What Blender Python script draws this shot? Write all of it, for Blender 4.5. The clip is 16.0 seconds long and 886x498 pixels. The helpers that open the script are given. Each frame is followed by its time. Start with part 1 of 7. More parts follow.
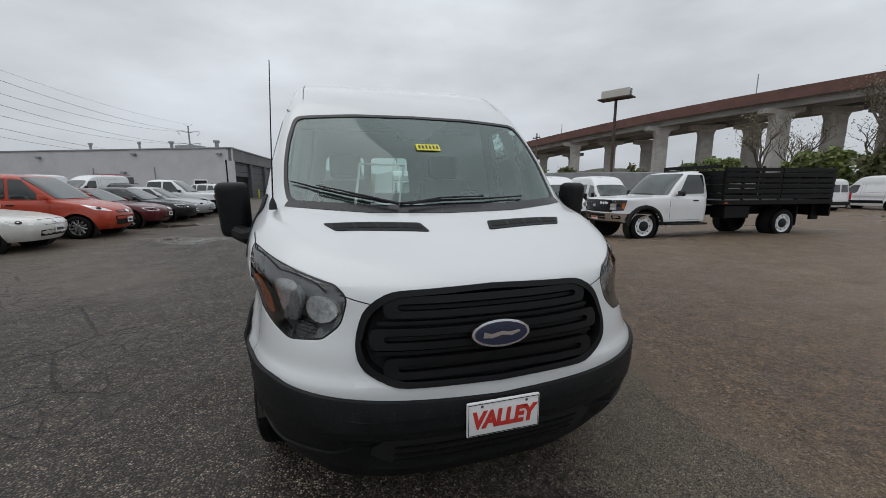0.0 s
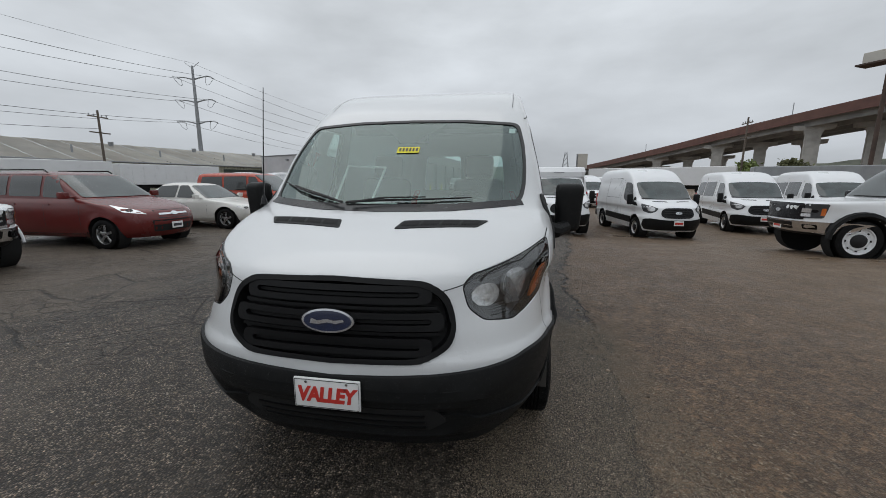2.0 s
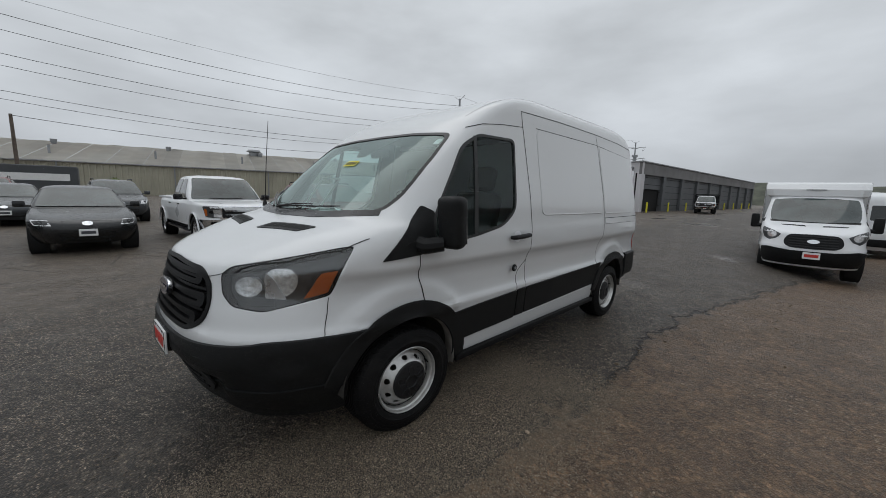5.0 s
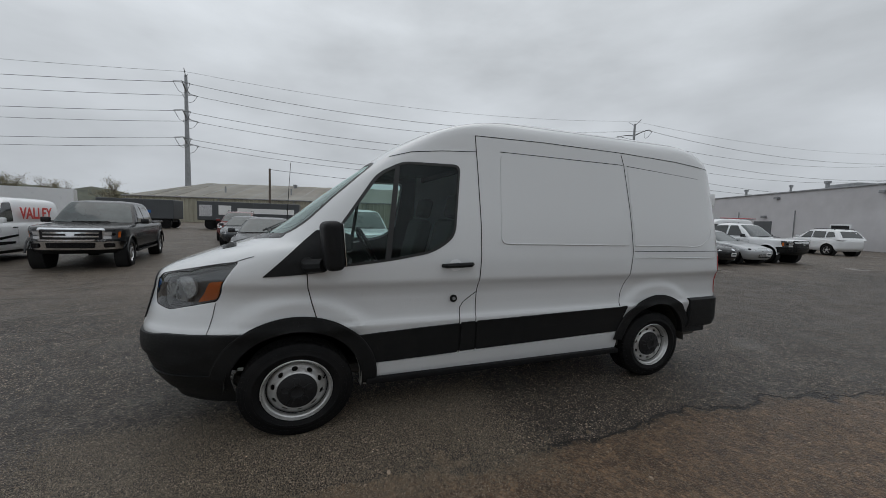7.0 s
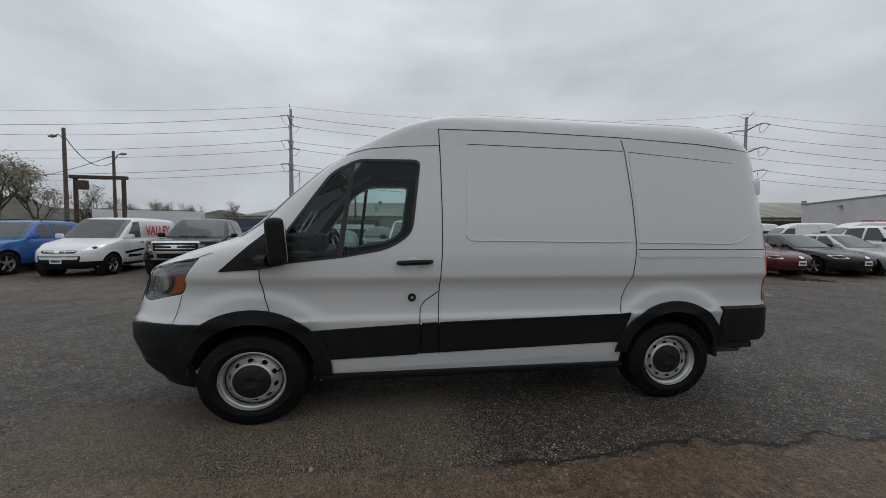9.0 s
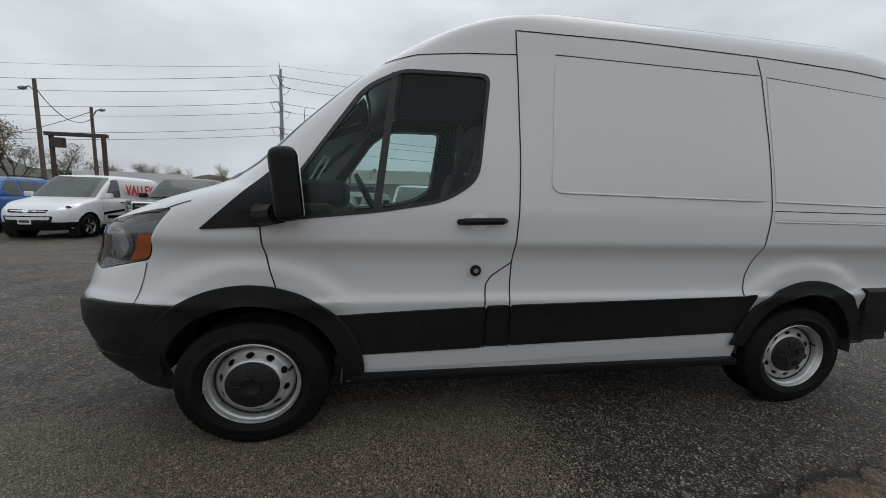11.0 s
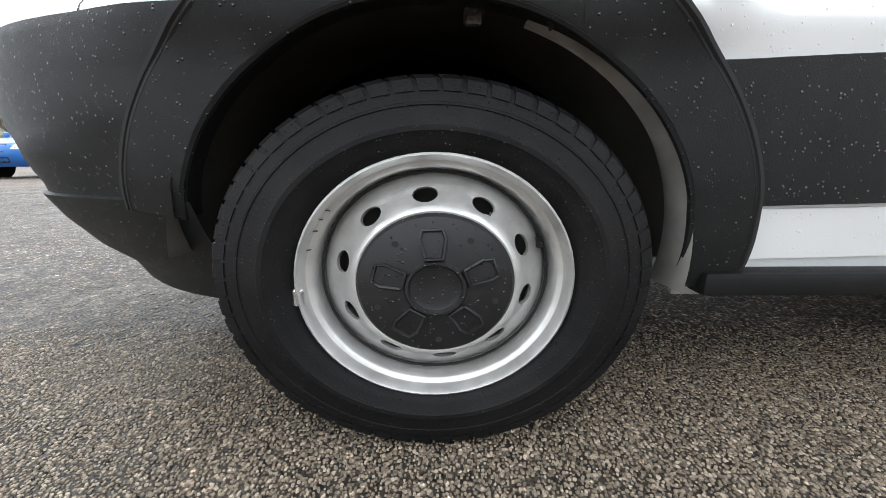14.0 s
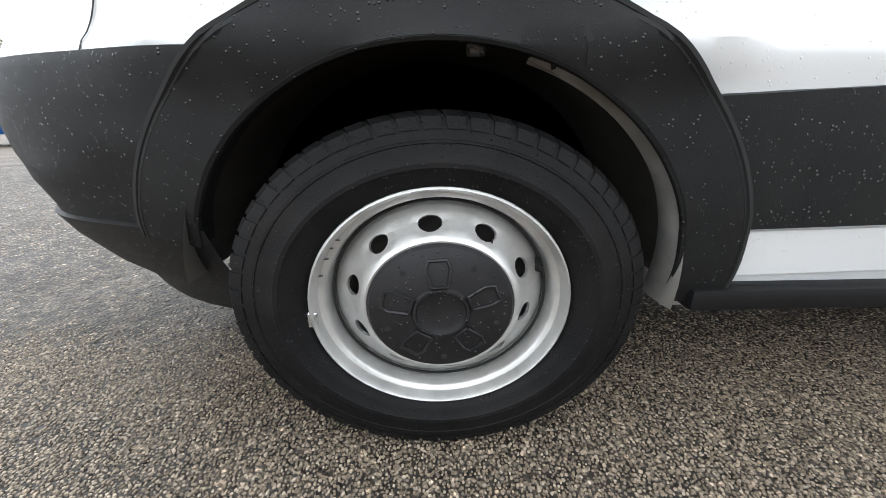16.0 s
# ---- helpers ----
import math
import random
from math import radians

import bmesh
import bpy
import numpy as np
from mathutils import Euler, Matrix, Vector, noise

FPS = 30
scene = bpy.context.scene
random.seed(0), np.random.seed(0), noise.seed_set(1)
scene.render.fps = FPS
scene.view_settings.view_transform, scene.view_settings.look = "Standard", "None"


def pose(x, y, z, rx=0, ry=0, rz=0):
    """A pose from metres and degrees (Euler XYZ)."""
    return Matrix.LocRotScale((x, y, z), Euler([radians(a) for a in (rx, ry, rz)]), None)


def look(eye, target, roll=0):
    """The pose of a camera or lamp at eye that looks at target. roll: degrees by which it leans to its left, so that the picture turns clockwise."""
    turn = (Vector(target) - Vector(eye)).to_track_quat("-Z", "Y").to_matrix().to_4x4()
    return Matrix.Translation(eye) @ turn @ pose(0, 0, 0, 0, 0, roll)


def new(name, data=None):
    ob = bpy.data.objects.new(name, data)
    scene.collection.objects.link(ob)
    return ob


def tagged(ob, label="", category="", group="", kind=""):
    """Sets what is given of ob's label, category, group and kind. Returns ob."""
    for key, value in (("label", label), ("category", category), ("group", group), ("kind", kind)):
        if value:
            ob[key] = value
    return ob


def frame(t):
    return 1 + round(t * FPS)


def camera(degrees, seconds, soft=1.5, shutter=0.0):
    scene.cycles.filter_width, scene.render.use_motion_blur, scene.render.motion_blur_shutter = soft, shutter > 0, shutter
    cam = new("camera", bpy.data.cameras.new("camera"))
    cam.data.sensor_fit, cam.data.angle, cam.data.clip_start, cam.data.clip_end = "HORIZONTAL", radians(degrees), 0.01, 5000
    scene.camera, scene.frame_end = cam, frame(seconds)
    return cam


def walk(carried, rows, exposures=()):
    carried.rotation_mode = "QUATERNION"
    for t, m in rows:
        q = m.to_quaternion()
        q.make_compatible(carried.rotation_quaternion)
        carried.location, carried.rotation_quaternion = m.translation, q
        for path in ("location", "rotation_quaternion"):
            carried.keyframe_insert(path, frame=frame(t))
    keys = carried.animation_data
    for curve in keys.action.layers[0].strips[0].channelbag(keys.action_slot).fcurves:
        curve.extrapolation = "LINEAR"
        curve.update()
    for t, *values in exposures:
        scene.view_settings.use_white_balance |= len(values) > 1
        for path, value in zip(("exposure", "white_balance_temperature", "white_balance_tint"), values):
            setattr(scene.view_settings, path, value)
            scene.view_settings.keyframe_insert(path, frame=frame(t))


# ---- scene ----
cam = camera(99.5, 16.0, 0.8)
PATH = [
    (0, (-0.576, -2.266, 1.481), (-0.030, -0.371, 1.149), -0.10),
    (0.5, (-0.278, -2.389, 1.513), (0.071, -0.452, 1.157), -0.24),
    (1, (0.042, -2.443, 1.514), (0.197, -0.481, 1.158), -0.06),
    (1.5, (0.387, -2.466, 1.511), (0.316, -0.498, 1.162), 0.09),
    (2, (0.710, -2.441, 1.513), (0.398, -0.498, 1.159), 0.19),
    (2.5, (1.024, -2.380, 1.518), (0.491, -0.486, 1.157), 0.20),
    (3, (1.365, -2.301, 1.513), (0.632, -0.477, 1.144), 0.12),
    (3.5, (1.710, -2.160, 1.505), (0.797, -0.419, 1.137), 0.09),
    (4, (2.078, -1.980, 1.501), (0.999, -0.333, 1.150), 0.18),
    (4.2, (2.197, -1.902, 1.507), (1.064, -0.290, 1.162), 0.56),
    (6.3, (3.407, -0.519, 1.542), (1.672, 0.458, 1.346), 2.55),
    (6.5, (3.491, -0.373, 1.551), (1.716, 0.529, 1.364), 2.65),
    (7, (3.644, 0.010, 1.528), (1.783, 0.727, 1.376), 1.69),
    (7.5, (3.782, 0.388, 1.519), (1.858, 0.923, 1.402), 1.05),
    (8, (3.821, 0.705, 1.504), (1.858, 1.078, 1.417), 0.57),
    (8.2, (3.823, 0.797, 1.449), (1.852, 1.129, 1.403), 0.33),
    (10.3, (3.364, 0.992, 1.410), (1.393, 1.244, 1.180), 0.93),
    (10.5, (3.247, 0.903, 1.404), (1.282, 1.182, 1.158), 1.30),
    (11, (2.915, 0.623, 1.285), (0.958, 0.954, 1.038), 1.67),
    (11.5, (2.583, 0.344, 1.170), (0.625, 0.660, 0.918), 1.79),
    (12, (2.266, 0.197, 1.076), (0.307, 0.421, 0.762), 2.33),
    (12.5, (1.939, 0.073, 0.872), (-0.002, 0.263, 0.429), 2.05),
    (13, (1.657, 0.007, 0.615), (-0.266, 0.107, 0.074), -0.01),
    (13.5, (1.600, -0.004, 0.537), (-0.343, 0.088, 0.074), 0.88),
    (14, (1.594, -0.004, 0.552), (-0.349, 0.049, 0.082), 0.21),
    (14.5, (1.606, 0.002, 0.584), (-0.332, 0.017, 0.093), -0.55),
    (15, (1.597, 0.001, 0.599), (-0.335, 0.017, 0.084), -0.66),
    (15.5, (1.595, -0.002, 0.618), (-0.326, 0.020, 0.064), -0.48),
    (16, (1.597, -0.016, 0.664), (-0.290, 0.049, 0.003), -0.18),
]
EXPOSURES = [(0.0, 0.02), (4.2, -0.1), (6.3, -0.17), (8.2, -0.2), (10.3, -0.1), (11.0, 0.0), (12.0, 0.34), (12.5, 0.7), (13.0, 1.3), (13.5, 2.0), (16.0, 2.0)]
walk(cam, [(t, look(eye, target, roll)) for t, eye, target, roll in PATH], EXPOSURES)

# ---- world, sun ----
world = bpy.data.worlds.new("overcast_sky")
scene.world = world
world.use_nodes = True
wn, wl = world.node_tree.nodes, world.node_tree.links
wn.clear()
w_out = wn.new("ShaderNodeOutputWorld")
w_bg = wn.new("ShaderNodeBackground")
w_sky = wn.new("ShaderNodeTexSky")
w_sky.sky_type, w_sky.sun_disc = "NISHITA", False
w_sky.sun_elevation, w_sky.sun_rotation = radians(70), radians(286)
w_hsv = wn.new("ShaderNodeHueSaturation")
w_hsv.inputs["Saturation"].default_value = 0.08
w_hsv.inputs["Value"].default_value = 0.09
wl.new(w_sky.outputs["Color"], w_hsv.inputs["Color"])
w_tc = wn.new("ShaderNodeTexCoord")
w_sep = wn.new("ShaderNodeSeparateXYZ")
wl.new(w_tc.outputs["Generated"], w_sep.inputs[0])
w_ramp = wn.new("ShaderNodeValToRGB")
w_ramp.color_ramp.elements[0].position, w_ramp.color_ramp.elements[0].color = 0.0, (0.480, 0.515, 0.556, 1)
w_ramp.color_ramp.elements[1].position, w_ramp.color_ramp.elements[1].color = 1.0, (0.88, 0.935, 0.995, 1)
e = w_ramp.color_ramp.elements.new(0.12); e.color = (0.558, 0.597, 0.642, 1)
e = w_ramp.color_ramp.elements.new(0.45); e.color = (0.742, 0.79, 0.838, 1)
wl.new(w_sep.outputs["Z"], w_ramp.inputs[0])
w_map = wn.new("ShaderNodeMapping")
w_map.inputs["Scale"].default_value = (1.2, 1.2, 3.2)
wl.new(w_tc.outputs["Generated"], w_map.inputs[0])
w_noise = wn.new("ShaderNodeTexNoise")
w_noise.inputs["Scale"].default_value, w_noise.inputs["Detail"].default_value = 1.7, 7.0
w_noise.inputs["Roughness"].default_value = 0.5
wl.new(w_map.outputs[0], w_noise.inputs["Vector"])
w_cr = wn.new("ShaderNodeMapRange")
w_cr.inputs["From Min"].default_value, w_cr.inputs["From Max"].default_value = 0.32, 0.68
w_cr.inputs["To Min"].default_value, w_cr.inputs["To Max"].default_value = 0.8, 1.22
wl.new(w_noise.outputs[0], w_cr.inputs[0])
w_mul = wn.new("ShaderNodeMix"); w_mul.data_type, w_mul.blend_type = "RGBA", "MULTIPLY"
w_mul.inputs[0].default_value = 1.0
wl.new(w_ramp.outputs[0], w_mul.inputs[6]); wl.new(w_cr.outputs[0], w_mul.inputs[7])
w_mix = wn.new("ShaderNodeMix"); w_mix.data_type = "RGBA"
w_mix.inputs[0].default_value = 0.9
wl.new(w_hsv.outputs[0], w_mix.inputs[6]); wl.new(w_mul.outputs[2], w_mix.inputs[7])
wl.new(w_mix.outputs[2], w_bg.inputs["Color"])
w_bg.inputs["Strength"].default_value = 1.0
wl.new(w_bg.outputs[0], w_out.inputs[0])
sun = new("sun", bpy.data.lights.new("sun", "SUN"))
sun.data.energy, sun.data.angle, sun.data.color = 0.5, radians(60), (1.0, 0.98, 0.95)
sun.matrix_world = look((-7, 2, 20), (0, 0, 0))


# ---- materials ----
def material(name, base, rough=0.5, metal=0.0, vary=0.0, scale=8.0, bump=0.0, bump_scale=60.0, coat=0.0, dirt=None, dirt_amount=0.0, spec=0.5, rand=0.0):
    m = bpy.data.materials.new(name)
    m.use_nodes = True
    n, l = m.node_tree.nodes, m.node_tree.links
    b = n["Principled BSDF"]
    b.inputs["Base Color"].default_value = (*base, 1)
    b.inputs["Roughness"].default_value = rough
    b.inputs["Metallic"].default_value = metal
    b.inputs["Coat Weight"].default_value = coat
    b.inputs["Coat Roughness"].default_value = 0.06
    b.inputs["Specular IOR Level"].default_value = spec
    tc = n.new("ShaderNodeTexCoord")
    if vary or dirt or rand:
        nz = n.new("ShaderNodeTexNoise")
        nz.inputs["Scale"].default_value, nz.inputs["Detail"].default_value = scale, 6.0
        l.new(tc.outputs["Object"], nz.inputs["Vector"])
        mix = n.new("ShaderNodeMix"); mix.data_type = "RGBA"
        low = tuple(c * (1 - vary) for c in base)
        high = tuple(min(1, c * (1 + vary)) for c in base)
        mr = n.new("ShaderNodeMapRange")
        mr.inputs["From Min"].default_value, mr.inputs["From Max"].default_value = 0.3, 0.7
        l.new(nz.outputs[0], mr.inputs[0])
        l.new(mr.outputs[0], mix.inputs[0])
        mix.inputs[6].default_value, mix.inputs[7].default_value = (*low, 1), (*high, 1)
        top = mix.outputs[2]
        if dirt:
            nd = n.new("ShaderNodeTexNoise")
            nd.inputs["Scale"].default_value, nd.inputs["Detail"].default_value = scale * 0.27, 9.0
            nd.inputs["Roughness"].default_value = 0.65
            l.new(tc.outputs["Object"], nd.inputs["Vector"])
            dr = n.new("ShaderNodeMapRange")
            dr.inputs["From Min"].default_value, dr.inputs["From Max"].default_value = 0.45, 0.7
            dr.inputs["To Max"].default_value = dirt_amount
            l.new(nd.outputs[0], dr.inputs[0])
            m2 = n.new("ShaderNodeMix"); m2.data_type = "RGBA"
            l.new(dr.outputs[0], m2.inputs[0]); l.new(top, m2.inputs[6])
            m2.inputs[7].default_value = (*dirt, 1)
            top = m2.outputs[2]
        if rand:
            oi = n.new("ShaderNodeObjectInfo")
            rr = n.new("ShaderNodeMapRange")
            rr.inputs["To Min"].default_value, rr.inputs["To Max"].default_value = 1 - rand, 1 + rand
            l.new(oi.outputs["Random"], rr.inputs[0])
            m3 = n.new("ShaderNodeMix"); m3.data_type, m3.blend_type = "RGBA", "MULTIPLY"
            m3.inputs[0].default_value = 1.0
            l.new(top, m3.inputs[6]); l.new(rr.outputs[0], m3.inputs[7])
            top = m3.outputs[2]
        l.new(top, b.inputs["Base Color"])
        ro = n.new("ShaderNodeMapRange")
        ro.inputs["To Min"].default_value, ro.inputs["To Max"].default_value = max(0, rough - 0.08), min(1, rough + 0.08)
        l.new(nz.outputs[0], ro.inputs[0]); l.new(ro.outputs[0], b.inputs["Roughness"])
    if bump:
        bz = n.new("ShaderNodeTexNoise")
        bz.inputs["Scale"].default_value, bz.inputs["Detail"].default_value = bump_scale, 5.0
        l.new(tc.outputs["Object"], bz.inputs["Vector"])
        bp = n.new("ShaderNodeBump")
        bp.inputs["Strength"].default_value, bp.inputs["Distance"].default_value = bump, 0.004
        l.new(bz.outputs[0], bp.inputs["Height"]); l.new(bp.outputs[0], b.inputs["Normal"])
    return m


def wet(m, size=0.006, strength=0.35, cover=0.35):
    """Rain drops: small round beads in the relief of a paint."""
    n, l = m.node_tree.nodes, m.node_tree.links
    b = n["Principled BSDF"]
    tc = n.new("ShaderNodeTexCoord")
    vo = n.new("ShaderNodeTexVoronoi")
    vo.inputs["Scale"].default_value = 1 / size / 1.6
    l.new(tc.outputs["Object"], vo.inputs["Vector"])
    sep = n.new("ShaderNodeSeparateColor")
    l.new(vo.outputs["Color"], sep.inputs[0])
    th = n.new("ShaderNodeMath"); th.operation = "MULTIPLY"
    l.new(sep.outputs[0], th.inputs[0]); th.inputs[1].default_value = 0.42
    mr = n.new("ShaderNodeMapRange")
    mr.interpolation_type = "SMOOTHSTEP"
    l.new(vo.outputs["Distance"], mr.inputs[0]); l.new(th.outputs[0], mr.inputs["From Max"])
    mr.inputs["To Min"].default_value, mr.inputs["To Max"].default_value = 1.0, 0.0
    gate = n.new("ShaderNodeMath"); gate.operation = "GREATER_THAN"
    l.new(sep.outputs[1], gate.inputs[0]); gate.inputs[1].default_value = 1 - cover
    mu = n.new("ShaderNodeMath"); mu.operation = "MULTIPLY"
    l.new(mr.outputs[0], mu.inputs[0]); l.new(gate.outputs[0], mu.inputs[1])
    bp = n.new("ShaderNodeBump")
    bp.inputs["Strength"].default_value, bp.inputs["Distance"].default_value = strength, size * 0.5
    l.new(mu.outputs[0], bp.inputs["Height"])
    if b.inputs["Normal"].is_linked:
        l.new(b.inputs["Normal"].links[0].from_socket, bp.inputs["Normal"])
    l.new(bp.outputs[0], b.inputs["Normal"])
    rg = n.new("ShaderNodeMapRange")
    rg.inputs["To Min"].default_value, rg.inputs["To Max"].default_value = b.inputs["Roughness"].default_value, 0.03
    if b.inputs["Roughness"].is_linked:
        l.new(b.inputs["Roughness"].links[0].from_socket, rg.inputs["To Min"])
    l.new(mu.outputs[0], rg.inputs[0]); l.new(rg.outputs[0], b.inputs["Roughness"])
    sp = n.new("ShaderNodeMapRange")
    sp.inputs["To Min"].default_value, sp.inputs["To Max"].default_value = b.inputs["Specular IOR Level"].default_value, 0.9
    l.new(mu.outputs[0], sp.inputs[0]); l.new(sp.outputs[0], b.inputs["Specular IOR Level"])
    return m


def glass(name, tint, alpha=0.3, ior=1.52, sheen=(1, 1, 1)):
    """Window glass: clear enough to see through, with a full reflection."""
    m = bpy.data.materials.new(name)
    m.use_nodes = True
    n, l = m.node_tree.nodes, m.node_tree.links
    n.clear()
    out = n.new("ShaderNodeOutputMaterial")
    tr = n.new("ShaderNodeBsdfTransparent"); tr.inputs[0].default_value = (*tint, 1)
    gl = n.new("ShaderNodeBsdfGlossy"); gl.inputs["Roughness"].default_value = 0.02
    gl.inputs["Color"].default_value = (*sheen, 1)
    fr = n.new("ShaderNodeFresnel"); fr.inputs[0].default_value = ior
    ad = n.new("ShaderNodeMath"); ad.operation = "ADD"; ad.use_clamp = True
    ad.inputs[1].default_value = alpha
    l.new(fr.outputs[0], ad.inputs[0])
    mx = n.new("ShaderNodeMixShader")
    l.new(ad.outputs[0], mx.inputs[0]); l.new(tr.outputs[0], mx.inputs[1]); l.new(gl.outputs[0], mx.inputs[2])
    l.new(mx.outputs[0], out.inputs[0])
    return m


WHITE = wet(material("white_paint", (0.635, 0.645, 0.65), 0.26, coat=0.7), 0.0038, 0.8, 0.4)
WHITE2 = material("fleet_white_paint", (0.76, 0.77, 0.78), 0.3, coat=0.5, vary=0.02, scale=2, dirt=(0.5, 0.48, 0.44), dirt_amount=0.1)
PLASTIC = wet(material("black_textured_plastic", (0.0105, 0.011, 0.0115), 0.48, vary=0.15, scale=25, bump=0.25, bump_scale=700, dirt=(0.03, 0.029, 0.026), dirt_amount=0.15, spec=0.17), 0.0046, 1.0, 0.6)
GLOSSBLACK = material("gloss_black_plastic", (0.009, 0.009, 0.01), 0.25, vary=0.1, scale=20, spec=0.35)
GRILLEBLACK = material("black_grille_plastic", (0.0065, 0.0065, 0.007), 0.5, vary=0.2, scale=30, bump=0.15, bump_scale=600, spec=0.18)
# near-black for real gaps and hollows, and for lines drawn as shade
NEAR_BLACK = material("near_black", (0.008, 0.008, 0.008), 0.9)
RUBBER = wet(material("tyre_rubber", (0.0052, 0.0052, 0.0056), 0.6, spec=0.14, vary=0.25, scale=18, bump=0.3, bump_scale=220, dirt=(0.03, 0.027, 0.024), dirt_amount=0.2), 0.0036, 1.0, 0.5)
SEAL = material("rubber_seal", (0.012, 0.012, 0.012), 0.45)
STEEL = material("silver_steel_wheel", (0.56, 0.56, 0.55), 0.40, metal=0.75, vary=0.1, scale=30, bump=0.08, bump_scale=300, dirt=(0.2, 0.17, 0.14), dirt_amount=0.3)
CAPB = wet(material("black_hub_cap", (0.010, 0.010, 0.011), 0.42, spec=0.35, vary=0.2, scale=40, bump=0.15, bump_scale=500), 0.0044, 1.0, 0.6)
CHROME = material("chrome", (0.75, 0.76, 0.78), 0.12, metal=1.0, vary=0.04, scale=8)
ALU = material("bright_alloy", (0.5, 0.5, 0.51), 0.28, metal=0.9, vary=0.08, scale=20)
ORANGE = material("amber_lens", (0.55, 0.13, 0.02), 0.15, coat=0.8, vary=0.1, scale=60)
RED = material("red_lens", (0.4, 0.01, 0.012), 0.15, coat=0.8, vary=0.1, scale=60)
LENS = material("lamp_reflector", (0.90, 0.91, 0.93), 0.2, metal=0.65, coat=0.8, vary=0.4, scale=55, bump=1.0, bump_scale=38)
HOUSING = material("dark_lamp_housing", (0.06, 0.062, 0.065), 0.35, metal=0.3, vary=0.2, scale=30)
BLUEOVAL = material("badge_blue", (0.006, 0.013, 0.045), 0.18, coat=0.9, vary=0.05, scale=20)
GLASS = glass("window_glass", (0.66, 0.78, 0.76), alpha=0.0, ior=1.36, sheen=(0.92, 1.0, 0.98))
WSGLASS = glass("windscreen_glass", (0.60, 0.74, 0.71), alpha=0.075, sheen=(0.86, 1.0, 0.97))
LAMPGLASS = glass("headlamp_cover", (0.9, 0.92, 0.92), alpha=0.05)
DARKGLASS = material("tinted_car_glass", (0.016, 0.020, 0.020), 0.05, coat=0.4, vary=0.3, scale=2.5, spec=0.7)
PALEGLASS = material("green_tinted_windscreen", (0.03, 0.043, 0.042), 0.06, coat=0.25, vary=0.5, scale=2.6, spec=0.7)
CABIN = material("dark_grey_trim", (0.018, 0.0185, 0.0195), 0.75, vary=0.15, scale=14, bump=0.2, bump_scale=250)
SEAT = material("grey_seat_cloth", (0.05, 0.05, 0.052), 0.9, vary=0.2, scale=30, bump=0.4, bump_scale=400)
LINER = material("wheel_arch_liner", (0.085, 0.08, 0.072), 0.6, vary=0.3, scale=9, bump=0.3, bump_scale=120, dirt=(0.08, 0.07, 0.055), dirt_amount=0.3)
MUD = material("galvanised_flap", (0.34, 0.33, 0.31), 0.6, vary=0.2, scale=12, dirt=(0.15, 0.13, 0.1), dirt_amount=0.6)
PLATEW = material("plate_white", (0.78, 0.78, 0.77), 0.35, vary=0.03, scale=15, dirt=(0.5, 0.48, 0.45), dirt_amount=0.2)
PLATER = material("plate_red", (0.55, 0.04, 0.03), 0.4, vary=0.06, scale=40)
YELLOW = material("yellow_sticker", (0.75, 0.68, 0.04), 0.6, vary=0.08, scale=40)
PAPER = material("paper", (0.75, 0.76, 0.77), 0.7, vary=0.05, scale=12)
INK = material("dark_ink", (0.05, 0.05, 0.06), 0.6, vary=0.1, scale=30)
CONCRETE = material("concrete", (0.46, 0.45, 0.425), 0.85, vary=0.15, scale=0.9, bump=0.3, bump_scale=8, dirt=(0.2, 0.19, 0.17), dirt_amount=0.5)
GIRDER = material("rust_red_girder", (0.13, 0.062, 0.05), 0.75, vary=0.25, scale=0.7, dirt=(0.12, 0.07, 0.05), dirt_amount=0.5)
SOFFIT = material("bridge_soffit", (0.36, 0.36, 0.355), 0.9, vary=0.2, scale=0.4, dirt=(0.1, 0.1, 0.1), dirt_amount=0.4)
BWALL = material("pale_grey_block_wall", (0.575, 0.562, 0.575), 0.85, vary=0.05, scale=0.8, bump=0.2, bump_scale=20, dirt=(0.35, 0.34, 0.34), dirt_amount=0.35)
TANROOF = material("weathered_metal_roof", (0.49, 0.47, 0.425), 0.6, vary=0.12, scale=0.35, dirt=(0.33, 0.28, 0.22), dirt_amount=0.6, rand=0.1)
SIDING = material("tan_corrugated_siding", (0.40, 0.38, 0.30), 0.7, vary=0.1, scale=0.5, dirt=(0.27, 0.25, 0.2), dirt_amount=0.5)
DKGREEN = material("dark_green_panel", (0.035, 0.05, 0.04), 0.6, vary=0.2, scale=0.6)
WOOD = material("weathered_pole_wood", (0.13, 0.105, 0.085), 0.9, vary=0.25, scale=3, bump=0.5, bump_scale=40)
GALV = material("galvanised_steel", (0.3, 0.31, 0.32), 0.55, metal=0.4, vary=0.12, scale=1.5)
CABLE = material("cable_black", (0.05, 0.052, 0.055), 0.7)
RUST = material("rusted_steel", (0.075, 0.05, 0.04), 0.8, vary=0.3, scale=1.2)
BARK = material("tree_bark", (0.11, 0.09, 0.075), 0.95, vary=0.25, scale=4, bump=0.5, bump_scale=20)
LEAF = material("spring_leaves", (0.16, 0.20, 0.065), 0.7, vary=0.45, scale=1.3, rand=0.15)
LEAF2 = material("olive_leaves", (0.12, 0.125, 0.055), 0.75, vary=0.4, scale=1.5, rand=0.15)
LEAF3 = material("budding_leaves", (0.22, 0.2, 0.12), 0.8, vary=0.35, scale=1.5)
DOORG = material("bay_door_grey", (0.1, 0.105, 0.11), 0.6, vary=0.15, scale=0.8)
BLACKSTEEL = material("black_painted_steel", (0.006, 0.006, 0.0065), 0.55, vary=0.2, scale=2, spec=0.2)


